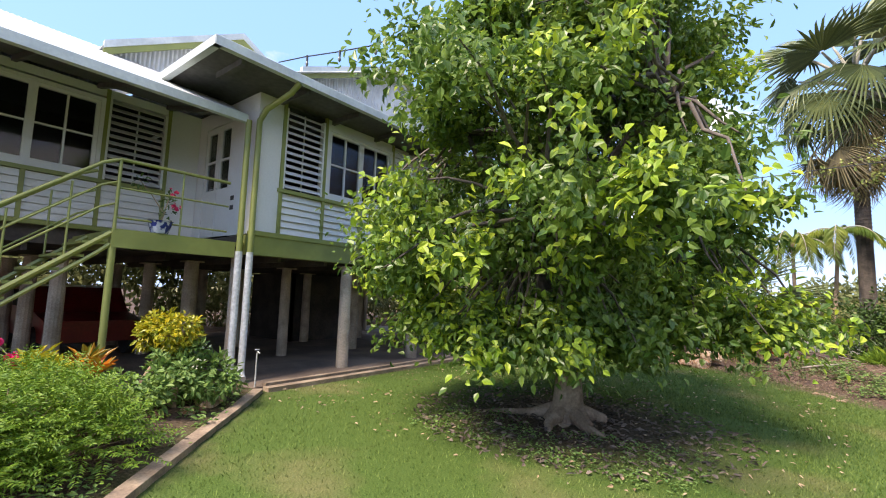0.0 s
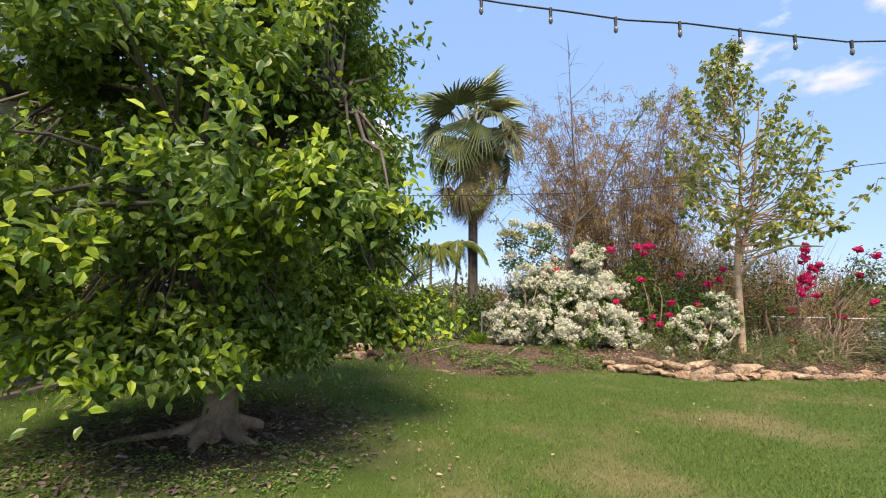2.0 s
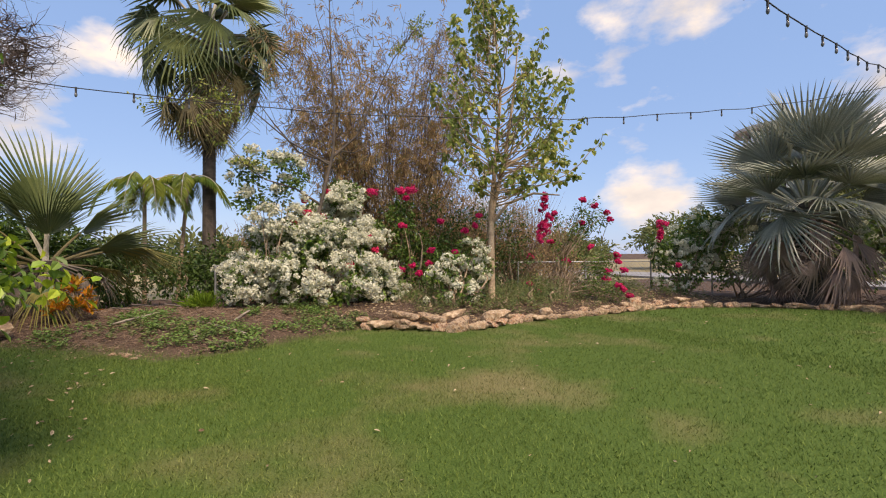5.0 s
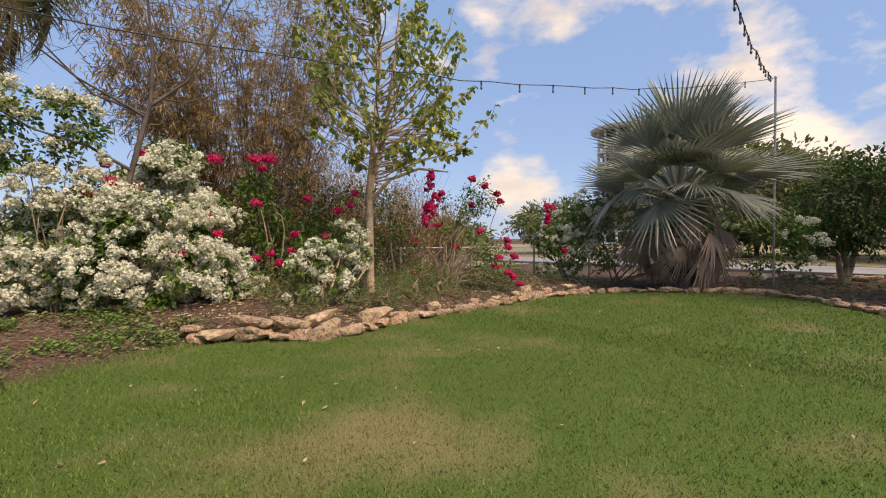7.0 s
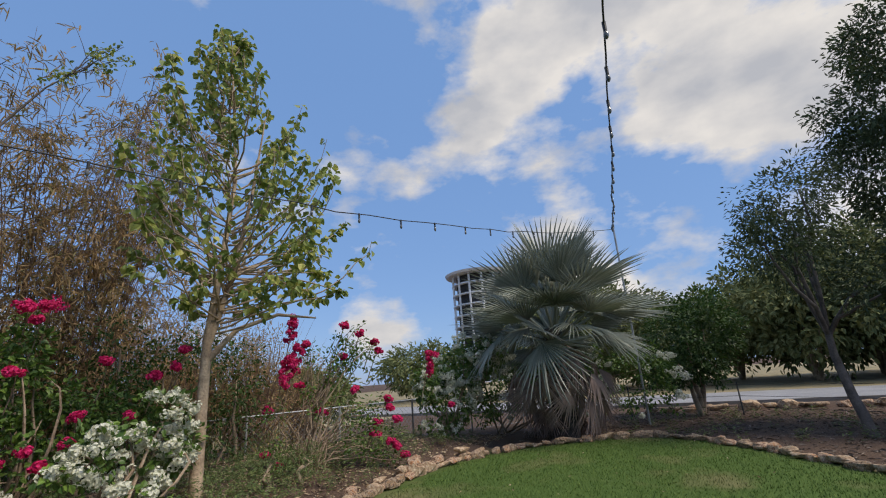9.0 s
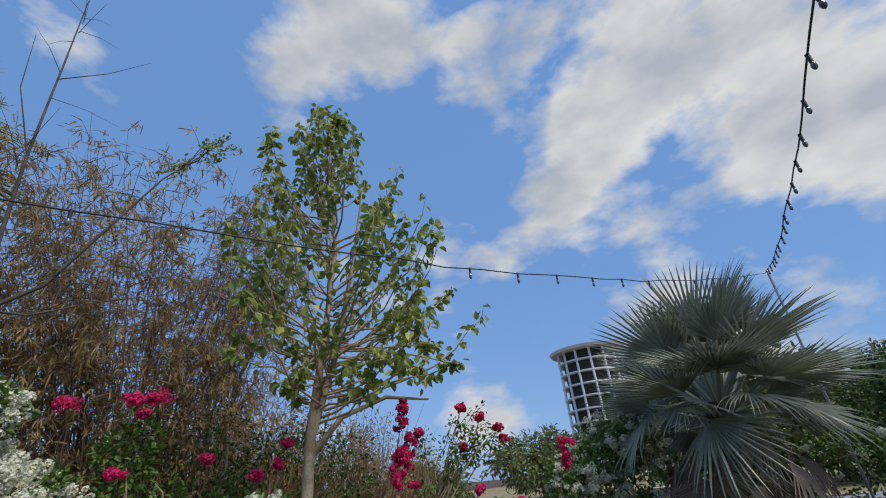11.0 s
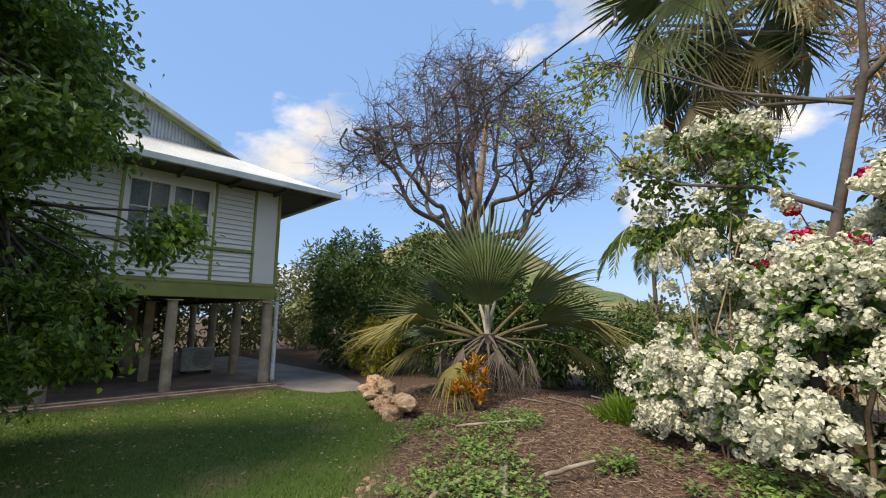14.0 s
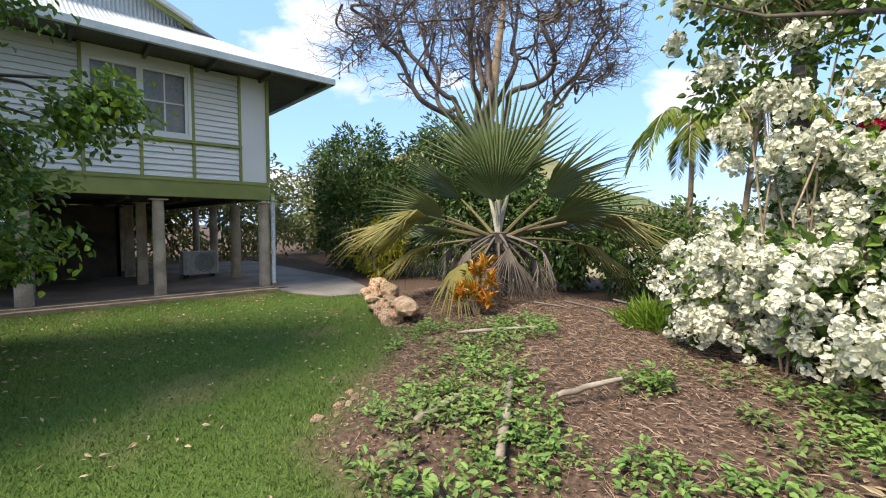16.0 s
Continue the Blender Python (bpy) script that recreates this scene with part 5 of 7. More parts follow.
# ---- slender tree with heart-shaped leaves ----
def slender_tree(at):
    t = thing("slender_tree", "slender pale-barked tree with large heart-shaped leaves", "tree", at=at)
    g = Geo()
    tr = [(0, 0, -0.1), (0.04, 0.05, 1.2), (0.12, 0.15, 2.35), (0.25, 0.12, 3.6), (0.36, 0.05, 5.2), (0.26, 0.1, 6.8), (0.12, 0.15, 8.3)]
    g.tube(tr, [0.10, 0.082, 0.072, 0.05, 0.036, 0.022, 0.008], 9)
    g.tube([(0.10, 0.12, 2.0), (0.42, -0.15, 2.5), (0.95, -0.5, 2.75), (1.5, -0.85, 2.7)], [0.055, 0.04, 0.03, 0.015], 7)
    g.tube([(0.11, 0.14, 2.2), (0.40, 0.0, 3.4), (0.62, -0.1, 5.0), (0.75, -0.2, 6.6)], [0.06, 0.045, 0.03, 0.010], 7)
    n = 130
    z = rng.uniform(2.8, 8.4, n)
    a = np.arange(n) * 2.39996
    R = np.interp(z, [2.8, 3.5, 4.5, 5.6, 6.8, 7.7, 8.5], [1.1, 1.8, 2.0, 1.8, 1.35, 0.8, 0.2]) * rng.uniform(0.5, 1.12, n)
    ax = np.interp(z, [0, 2.4, 5.2, 8.7], [0, 0.12, 0.35, 0.12])
    ay = np.interp(z, [0, 2.4, 5.2, 8.7], [0, 0.15, 0.02, 0.15])
    low = 0.8 * np.clip((5.5 - z) / 2.5, 0, 1)
    c = np.stack([ax + R * np.cos(a) + 0.7 * low, ay + R * np.sin(a) - 0.7 * low, z], 1)
    P, D, F = [], [], []
    for q, x0, y0, r in zip(c, ax, ay, R):
        s = np.array((x0, y0, max(rng.uniform(2.4, 3.8), q[2] - 0.8 * r - 0.4)))
        u = np.linspace(0, 1, 9)[:, None]
        p = s + (q - s) * np.concatenate([1 - (1 - u) ** 1.5, 1 - (1 - u) ** 1.5, u ** 1.35], 1) + rng.normal(size=(9, 3)) * 0.03
        p[0] = s
        g.tube(p, np.linspace(0.020, 0.005, 9), 4, caps=False)
        m = int(rng.integers(18, 32))
        f = rng.uniform(0.48, 1.04, m)
        at_ = np.stack([np.interp(f, u[:, 0], p[:, j]) for j in range(3)], 1)
        side = rng.normal(size=(m, 3)) * np.array([1, 1, 0.5])
        side /= np.linalg.norm(side, axis=1)[:, None]
        P.append(at_ + side * 0.05)
        D.append(side * 0.7 + np.array([0, 0, -0.55]) + rng.normal(size=(m, 3)) * 0.25)
        F.append(side * 0.8 + np.array([0, 0, 0.5]))
    part("trunk", g, M_BARKP, t, "pale brown forked trunk and limbs", smooth=True)
    P, D = np.concatenate(P), np.concatenate(D)
    gl = Geo().leaves(P, D, rng.uniform(0.10, 0.175, len(P)), rng.uniform(0.085, 0.145, len(P)), roll=0.5, face=np.concatenate(F))
    tagged(part("crown", gl, M_T2, t, "loose crown of drooping heart leaves"), kind="stuff")


slender_tree((7.85, 11.05, 0.2))


# ---- bare sapling ----
def sapling():
    t = thing("bare_sapling", "thin leafless sapling forking above the white flowers", "tree", at=(3.55, 12.55, 0.2))
    o = np.array([3.55, 12.55, 0.2])
    g = Geo()

    def limb(pts, r0, r1):
        p = np.array(pts) - o
        g.tube(p, np.linspace(r0, r1, len(p)) * (0.74 if r0 > 0.06 else 0.78), 7, caps=False)

    limb([(3.55, 12.55, 0.1), (3.83, 12.45, 1.92), (4.13, 12.44, 3.2), (4.28, 12.44, 3.8)], 0.075, 0.05)
    limb([(4.28, 12.44, 3.75), (4.33, 12.44, 4.6), (4.24, 12.44, 6.0), (4.2, 12.44, 7.6), (4.15, 12.44, 9.3)], 0.042, 0.007)
    limb([(4.28, 12.44, 3.75), (4.85, 12.41, 4.3), (5.3, 12.35, 5.3), (5.75, 12.25, 6.3), (6.6, 12.1, 7.6)], 0.042, 0.006)
    limb([(4.2, 12.44, 3.6), (3.5, 12.4, 3.75), (2.93, 12.27, 4.3), (2.4, 12.1, 4.9)], 0.034, 0.006)
    limb([(4.2, 12.44, 3.55), (3.3, 12.35, 3.95), (2.5, 12.1, 4.45), (1.75, 11.85, 4.75)], 0.03, 0.005)
    limb([(3.99, 12.43, 2.6), (3.42, 12.37, 2.92), (2.79, 12.23, 3.05), (2.3, 12.1, 3.3)], 0.04, 0.008)
    limb([(4.3, 12.44, 3.9), (4.8, 12.4, 3.9), (5.4, 12.36, 4.2), (6.2, 12.3, 4.5)], 0.022, 0.005)
    limb([(4.24, 12.44, 6.0), (3.9, 12.44, 7.0), (3.8, 12.44, 8.0)], 0.014, 0.004)
    limb([(4.2, 12.44, 7.4), (4.7, 12.4, 7.9), (5.2, 12.4, 8.6)], 0.012, 0.003)
    for _ in range(95):
        k = int(rng.integers(0, 5))
        s = [(4.2, 12.44, rng.uniform(5, 9)), (rng.uniform(4.9, 6.3), 12.3, rng.uniform(4.5, 7)), (rng.uniform(2.4, 3.4), 12.25, rng.uniform(4, 4.8)), (rng.uniform(1.8, 3), 12.1, rng.uniform(4, 4.7)), (rng.uniform(4.6, 6), 12.35, rng.uniform(3.9, 4.5))][k]
        d = unit(1, 0.4)[0] * rng.uniform(0.3, 1.0)
        limb([s, np.array(s) + d * 0.5 + (0, 0, 0.05), np.array(s) + d], 0.007, 0.002)
    c = np.array([(6.3, 12.15, 7.1), (6.0, 12.2, 6.7), (6.6, 12.1, 7.5), (1.7, 11.8, 4.6), (1.5, 11.8, 4.3), (2.0, 11.9, 4.3), (1.3, 11.9, 3.9), (1.9, 12.0, 3.7), (2.3, 12.05, 3.4), (1.0, 12.1, 4.2)]) - o
    roots = np.array([(6.0, 12.2, 6.7), (2.93, 12.27, 4.3), (2.3, 12.1, 4.6), (2.4, 12.1, 3.28), (3.8, 12.44, 7.9), (4.22, 12.44, 6.4)]) - o
    gl = Geo()
    for q in c:
        s = roots[int(np.argmin(np.linalg.norm(roots - q, axis=1)))]
        for _ in range(3):
            e = q + rng.normal(size=3) * np.array([0.22, 0.12, 0.16])
            p = curve_pts(s, e, (0, 0, 0.06), 7, 0.03)
            g.tube(p, np.linspace(0.009, 0.003, 7), 4, caps=False)
            m = 26
            f = rng.integers(3, 7, m)
            gl.leaves(p[f] + rng.normal(size=(m, 3)) * 0.05, rng.normal(size=(m, 3)) * 0.6 + np.array([0, 0, -0.35]), rng.uniform(0.05, 0.09, m), rng.uniform(0.035, 0.055, m), roll=0.6)
    part("trunk", g, M_SAP, t, smooth=True)
    tagged(part("leaves", gl, M_T2, t, "few small yellow-green leaves"), kind="stuff")


sapling()


# ---- big bare tree ----
def rounded(p):
    """A crooked line with its corners cut away."""
    for _ in range(2):
        a, b = p[:-1] * 0.75 + p[1:] * 0.25, p[:-1] * 0.25 + p[1:] * 0.75
        p = np.concatenate([p[:1], np.stack([a, b], 1).reshape(-1, 3), p[-1:]])
    return p


def bare_tree(at):
    t = thing("bare_tree", "wide spreading leafless tree with seed pods and tangled twigs", "tree", at=at)
    gt = Geo()
    part("trunk", Geo().tube([(0, 0, -0.1), (0.3, 0, 2.2), (0.75, 0.1, 4.2), (1.15, 0.1, 6.2), (1.4, 0.2, 8.4), (1.75, 0.2, 10.6)], [0.36, 0.28, 0.24, 0.19, 0.13, 0.06], 10), M_BARKP, t, "pale grey-brown trunk", smooth=True)

    def dome(a, r):
        return np.array([r * math.cos(a) + 0.5, r * math.sin(a), 12.8 - 0.20 * r * r])

    tips = []
    for i in range(12):
        a = i * 2.4 + rng.normal() * 0.2
        e = dome(a, (1.2, 3.2, 4.4)[i % 3] + rng.uniform(-0.3, 0.4))
        off = 0.24 * math.hypot(e[0], e[1])
        p = curve_pts((0.75 + 0.1 * (i % 2), 0.1, 4.2 + 0.2 * (i % 4)), e, (math.cos(a) * off, math.sin(a) * off, -0.2), 11, 0.30)
        c_ = rounded(p)
        part("limb", Geo().tube(c_, np.linspace(0.13, 0.03, len(c_)), 8, caps=False), M_TWIG, t, smooth=True)
        for k in range(7):
            s0 = p[4 + k % 6]
            e2 = dome(a + rng.normal() * 0.5, np.clip(np.hypot(*s0[:2]) + rng.uniform(-0.8, 2.4), 0.3, 5.0)) + rng.normal(size=3) * 0.25
            q = curve_pts(s0, e2, (0, 0, -0.35), 7, 0.24)
            c_ = rounded(q)
            gt.tube(c_, np.linspace(0.045, 0.016, len(c_)), 4, caps=False)
            for j in range(2, 7):
                tips.append((q[j], (e2 - s0) / np.linalg.norm(e2 - s0)))
    for q, d in tips:
        for _ in range(6):
            d2 = d * np.array([0.6, 0.6, 0.05]) + unit(1, 0.0)[0] * np.array([1.2, 1.2, 0.4])
            q2 = q + d2 * rng.uniform(0.4, 1.0)
            gt.tube(curve_pts(q, q2, (0, 0, -0.08), 5, 0.06), np.linspace(0.016, 0.006, 5), 3, caps=False)
            for _ in range(2):
                q3 = q2 + (d * 0.5 + unit(1, -0.1)[0]) * rng.uniform(0.25, 0.7)
                gt.tube(curve_pts(q2, q3, (0, 0, 0.04), 3, 0.03), np.linspace(0.008, 0.003, 3), 3, caps=False)
    for i in range(260):
        q = dome(rng.uniform(0, 6.28), 5.2 * math.sqrt(rng.random())) + rng.normal(size=3) * np.array([0.2, 0.2, 0.3])
        for _ in range(2):
            e = q + unit(1)[0] * np.array([1.0, 1.0, 0.45]) * rng.uniform(0.5, 1.1)
            gt.tube(curve_pts(q, e, (0, 0, 0.1), 5, 0.09), np.linspace(0.016, 0.006, 5), 3, caps=False)
    tagged(part("twig_mass", gt, M_TWIG, t, "fine grey-brown bare twigs"), kind="stuff")
    idx = rng.integers(0, len(tips), 130)
    P = np.array([tips[i][0] for i in idx]) + rng.normal(size=(130, 3)) * 0.25
    tagged(part("pod_mass", Geo().leaves(P, np.tile([[0.05, 0.05, -1.0]], (130, 1)), 0.40, 0.06), M_BARKD, t, "dark hanging seed pods"), kind="stuff")
    top = np.array([q for q, d in tips if q[2] > 11.2])
    if len(top):
        gl = Geo()
        clump_leaves(gl, top[::2], 0.5, 10, 0.09, 0.025, 0, None, 0.1)
        tagged(part("foliage", gl, M_GUM, t, "sparse feathery leaves on the top twigs"), kind="stuff")


bare_tree((-8.6, 20.6, 0.0))


# ---- leafy masses: hedge, far trees, right-hand trees ----
def leafy(name, label, at, blobs, m, n=60, per=40, leaf=(0.16, 0.07), trunk=None, category="shrub", spread=0.32, bark=None):
    t = thing(name, label, category, at=at)
    gl = Geo()
    g = Geo()
    for bx, by, bz, rx, ry, rz in blobs:
        k = int(n * (rx * ry + ry * rz + rx * rz) / 3) + 4
        d = unit(k, 0.1)
        c = np.array([bx, by, bz]) + d * np.array([rx, ry, rz]) * rng.uniform(0.55, 1.05, (k, 1)) ** 0.5 * (1 + 0.18 * np.sin(d[:, :1] * 8 + d[:, 1:2] * 6 + bz))
        c[:, 2] = np.maximum(c[:, 2], 0.15)
        clump_leaves(gl, c, spread, per, leaf[0], leaf[1], 0, d, 0.3)
        base = (trunk[2] if trunk and len(trunk) > 2 else trunk[0] if trunk else (bx, by, -0.1))
        part("limb" if category == "tree" else "stem", Geo().tube(curve_pts(base, (bx, by, bz), (0, 0, 0.1), 5, 0.05), np.linspace(0.05 if not trunk else trunk[1], 0.02, 5), 6, caps=False), bark or M_BARK, t, smooth=True)
    if trunk and len(trunk) > 2:
        part("trunk", Geo().tube(curve_pts(trunk[0], np.array(trunk[2]) + (0, 0, 0.05), (0.06, 0.03, 0), 6, 0.02), np.linspace(trunk[1] * 1.9, trunk[1] * 1.2, 6), 9), bark or M_BARK, t, smooth=True)
    tagged(part("foliage", gl, m, t), kind="stuff")
    return t


HEDGE = "tall dense dark green shrubbery beside the house"
leafy("hedge_shrub", HEDGE, (-8.8, 15.6, 0), [(0, 0, 1.5, 1.5, 1.0, 1.4), (-0.5, 0.4, 3.2, 1.6, 1.1, 1.3), (1.6, 0.5, 1.6, 1.2, 1.0, 1.4)], M_HEDGE, 62, 40)
leafy("hedge_shrub", HEDGE, (-5.2, 16.6, 0), [(0, 0, 1.5, 1.5, 1.0, 1.5), (-1.0, 0.4, 3.3, 1.3, 1.0, 1.1), (1.5, 0.2, 1.7, 1.3, 1.0, 1.5), (0.8, 0.6, 3.0, 1.2, 1.0, 1.0)], M_HEDGE, 62, 40)
leafy("hedge_shrub", HEDGE, (-2.4, 17.0, 0), [(0, 0, 1.1, 1.4, 1.0, 1.1), (0.6, 0.4, 1.6, 1.0, 1.0, 0.7), (1.6, 0.2, 0.8, 1.1, 1.0, 0.8)], M_HEDGE, 62, 40)
leafy("hedge_shrub", "low dark shrubs under the young palm", (1.3, 16.6, 0.1), [(0, 0, 0.8, 1.0, 0.8, 0.8), (0.9, 0.3, 0.9, 0.7, 0.7, 0.7)], M_HEDGE, 70, 40, (0.12, 0.06))
leafy("yellow_croton_shrub", "yellow-green croton shrub beside the path", (-6.6, 15.0, 0), [(0, 0, 0.75, 0.7, 0.6, 0.7), (0.4, 0.2, 1.2, 0.4, 0.4, 0.4)], M_CROTY, 110, 30, (0.15, 0.045), spread=0.2)
for i, (x, y, s) in enumerate(((-16.5, 5, 1.1), (-16.5, -1, 1.1), (-16.5, 10.5, 1.1), (-13, 19, 1.2), (-17, 14, 1.3), (-18.5, 8, 1.4), (-18.5, 2, 1.3), (-18, -4, 1.3), (-19, 20, 1.6), (13.5, 19.8, 0.5), (17.5, 17.6, 0.66))):
    leafy("garden_shrub", "dense green shrubs beyond the house and fence", (x, y, 0), [(0, 0, 1.3 * s, 2.2 * s, 2.2 * s, 1.3 * s), (0.8, 0.5, 2.4 * s, 1.5 * s, 1.5 * s, 1.1 * s)], M_FARLEAF, 14, 34, (0.26, 0.12), spread=0.6)

leafy("round_tree", "round bright green tree beyond the stone border", (20.3, 4.1, 0), [(0, 0, 2.3, 1.4, 1.4, 1.3), (0.6, -0.6, 2.9, 1.1, 1.1, 0.9), (-0.3, 0.5, 1.6, 1.0, 1.0, 0.7)], M_HEDGE, 60, 40, (0.13, 0.07), ((0, 0, -0.1), 0.1), "tree")
leafy("gum_tree", "leaning gum tree with thin grey-green foliage", (15.6, 1.4, 0), [(1.2, -0.2, 4.6, 1.0, 1.0, 0.9), (0.2, 0.5, 3.9, 0.9, 0.9, 0.8), (-0.6, 0.5, 4.8, 0.8, 0.8, 0.7), (0.2, -0.2, 5.4, 0.8, 0.8, 0.6), (-1.0, 1.0, 4.0, 0.7, 0.7, 0.5), (0.6, -1.2, 3.2, 1.1, 1.0, 0.6), (-0.4, -0.8, 2.7, 0.8, 0.8, 0.4)], M_GUM, 46, 30, (0.12, 0.045), ((-0.3, 0, -0.1), 0.055, (0.15, 0.1, 2.0)), "tree", bark=M_BARKD)
leafy("gum_tree", "large dark gum tree with dense hanging foliage", (16.8, -2.6, 0), [(0, 0, 5.0, 2.0, 2.0, 1.5), (0.4, 0.6, 7.4, 1.9, 1.8, 1.4), (-0.6, 0.9, 3.6, 1.6, 1.4, 1.1), (0.3, 0.5, 9.2, 1.4, 1.3, 1.0), (0.6, 1.2, 6.0, 1.4, 1.3, 1.2), (-0.9, 1.6, 2.9, 1.3, 1.2, 0.8), (-0.2, 0.2, 2.6, 1.5, 1.4, 0.8)], M_GUM, 56, 40, (0.15, 0.06), ((0.1, 0, -0.1), 0.13, (0.15, 0.3, 2.6)), "tree", spread=0.4, bark=M_BARKD)
for i, (x, y, s, h) in enumerate(((38, 14, 1.9, 1.0), (39, 6, 1.7, 1.0), (38, -3, 2.0, 1.1), (36, -10, 1.9, 1.1), (35, -17, 2.1, 1.1), (41, -7, 2.3, 1.3), (41, 11, 2.2, 1.1), (31, 31, 1.2, 0.6), (24, 36, 1.3, 0.7), (40, 25, 1.7, 0.8), (44, 10, 2.4, 1.0), (46, 0, 2.2, 1.0), (44, -9, 2.4, 1.0), (40, -18, 2.4, 1.1), (14, 42, 1.7, 0.9), (6, 46, 1.2, 0.7), (-3, 44, 1.1, 0.7), (17, 33, 0.9, 0.6), (2.5, 33, 0.9, 0.8), (-8, 40, 1.1, 0.7), (36, 34, 1.4, 0.6), (28, -14, 2.0, 1.1), (30, -22, 2.4, 1.1))):
    leafy("far_tree", "distant green trees beyond the garden", (x, y, 0), [(0, 0, 2.0 * s * h, 2.3 * s, 2.3 * s, 1.4 * s * h), (1.2 * s, 0.5, 1.6 * s * h, 1.6 * s, 1.6 * s, 1.1 * s * h), (-1.2 * s, -0.4, 1.9 * s * h, 1.5 * s, 1.5 * s, 1.1 * s * h)], M_FARLEAF, 7, 30, (0.42, 0.20), ((0, 0, -0.1), 0.18), "tree", spread=0.9)


# ---- feather palms ----
def feather_palm(at, heart, n, L, seed, lean=(0, 0)):
    t = thing("feather_palm", "slim feather palm with arching yellow-green fronds", "palm", at=at)
    r = random.Random(seed)
    part("trunk", Geo().tube([(0, 0, -0.1), (lean[0] / 2, lean[1] / 2, heart / 2), (lean[0], lean[1], heart)], [0.07, 0.055, 0.05], 8), M_BARK, t, smooth=True)
    for i in range(n):
        a = i * 2.4 + r.uniform(-0.3, 0.3)
        up = r.uniform(0.2, 0.9)
        k = 12
        s = np.linspace(0, 1, k)
        q = np.stack([s * L * math.cos(a) * (1 - 0.25 * s), s * L * math.sin(a) * (1 - 0.25 * s), L * (up * s - (up + 0.55) * s ** 2.2)], 1) + np.array([lean[0], lean[1], heart])
        g = Geo().tube(q, np.linspace(0.022, 0.004, k), 5, 1, caps=False)
        m = 52
        f = np.linspace(0.12, 0.99, m)
        c = np.stack([np.interp(f, s, q[:, j]) for j in range(3)], 1)
        side = np.array([-math.sin(a), math.cos(a), 0])
        fw = np.array([math.cos(a), math.sin(a), 0])
        for sg in (-1, 1):
            g.leaves(c, side * sg * 0.7 + fw * 0.45 + np.array([0, 0, -0.75]) + rng.normal(size=(m, 3)) * 0.08, 0.42 * np.sin(np.clip(f, 0.1, 0.95) * 3.0) + 0.10, 0.03, 0, roll=0.1)
        part("frond", g, [M_AREC, M_PETI], t)
    return t


feather_palm((0.25, 18.3, 0), 3.6, 8, 1.7, 2)
feather_palm((1.1, 18.2, 0), 3.9, 7, 1.6, 4, (0.3, 0.2))

# ---- crotons ----
def croton(at, label, m, heads, leaf=(0.20, 0.05)):
    t = thing("croton", label, "plant", at=at)
    g, gl = Geo(), Geo()
    for h in heads:
        part("stem", Geo().tube(curve_pts((0, 0, -0.05), h, (0.03, 0, 0.05), 4), [0.016, 0.014, 0.011, 0.009], 5, caps=False), M_BARK, t)
        k = 26
        a = rng.uniform(0, 2 * math.pi, k)
        e = rng.uniform(0.1, 1.3, k)
        d = np.stack([np.cos(a) * np.cos(e), np.sin(a) * np.cos(e), np.sin(e)], 1)
        gl.leaves(np.array(h) + rng.normal(size=(k, 3)) * 0.03 - np.array([0, 0, 1]) * rng.uniform(0, 0.12, (k, 1)), d, leaf[0] * rng.uniform(0.7, 1.15, k), leaf[1], roll=0.3)
    tagged(part("foliage", gl, m, t), kind="stuff")
    return t


croton((-0.5, 12.55, 0.25), "orange and green croton in the mulched bed", M_CROT, [(0, 0, 0.62), (0.22, 0.05, 0.5), (-0.2, 0.1, 0.55), (0.1, -0.15, 0.38), (-0.12, -0.12, 0.35), (0.28, -0.1, 0.28), (0.05, 0.15, 0.72), (-0.28, -0.05, 0.25)])
croton((-6.1, 1.55, 0.15), "orange-red croton in the front bed", M_CROT, [(0, 0, 0.52), (0.12, 0.1, 0.45), (-0.1, 0.1, 0.48)], (0.22, 0.07))
croton((-6.15, 1.15, 0.15), "yellow croton in the front bed", M_CROTY, [(0, 0, 0.5), (0.15, 0.12, 0.42), (-0.15, 0.05, 0.45), (0.1, -0.15, 0.3), (-0.1, 0.2, 0.32)], (0.26, 0.095))
leafy("clipped_croton", "clipped yellow-green croton on thin stems", (-6.0, 2.32, 0.15), [(0, 0, 0.78, 0.30, 0.30, 0.20), (0.12, 0.1, 0.85, 0.22, 0.22, 0.14), (-0.15, -0.08, 0.74, 0.2, 0.2, 0.14)], M_CROTY, 480, 18, (0.075, 0.042), spread=0.08)

for q, sc in (((8.6, 12.9, 0.2), 0.8), ((9.9, 11.9, 0.15), 0.9), ((10.6, 11.0, 0.1), 0.7), ((8.9, 11.4, 0.15), 0.6), ((12.9, 11.2, 0.05), 0.8), ((5.6, 12.0, 0.25), 0.6), ((7.6, 10.25, 0.2), 0.6), ((8.6, 10.5, 0.2), 0.75), ((9.3, 10.45, 0.2), 0.7), ((5.9, 10.7, 0.2), 0.55), ((8.1, 11.9, 0.25), 0.9), ((6.1, 11.6, 0.25), 0.7)):
    leafy("scrubby_shrub", "low wiry grey-green shrub in the bed", q, [(0, 0, 0.38 * sc, 0.75 * sc, 0.6 * sc, 0.38 * sc), (0.4 * sc, 0.2, 0.5 * sc, 0.45 * sc, 0.4 * sc, 0.35 * sc)], M_WEEDG, 110, 26, (0.06, 0.014), spread=0.16)
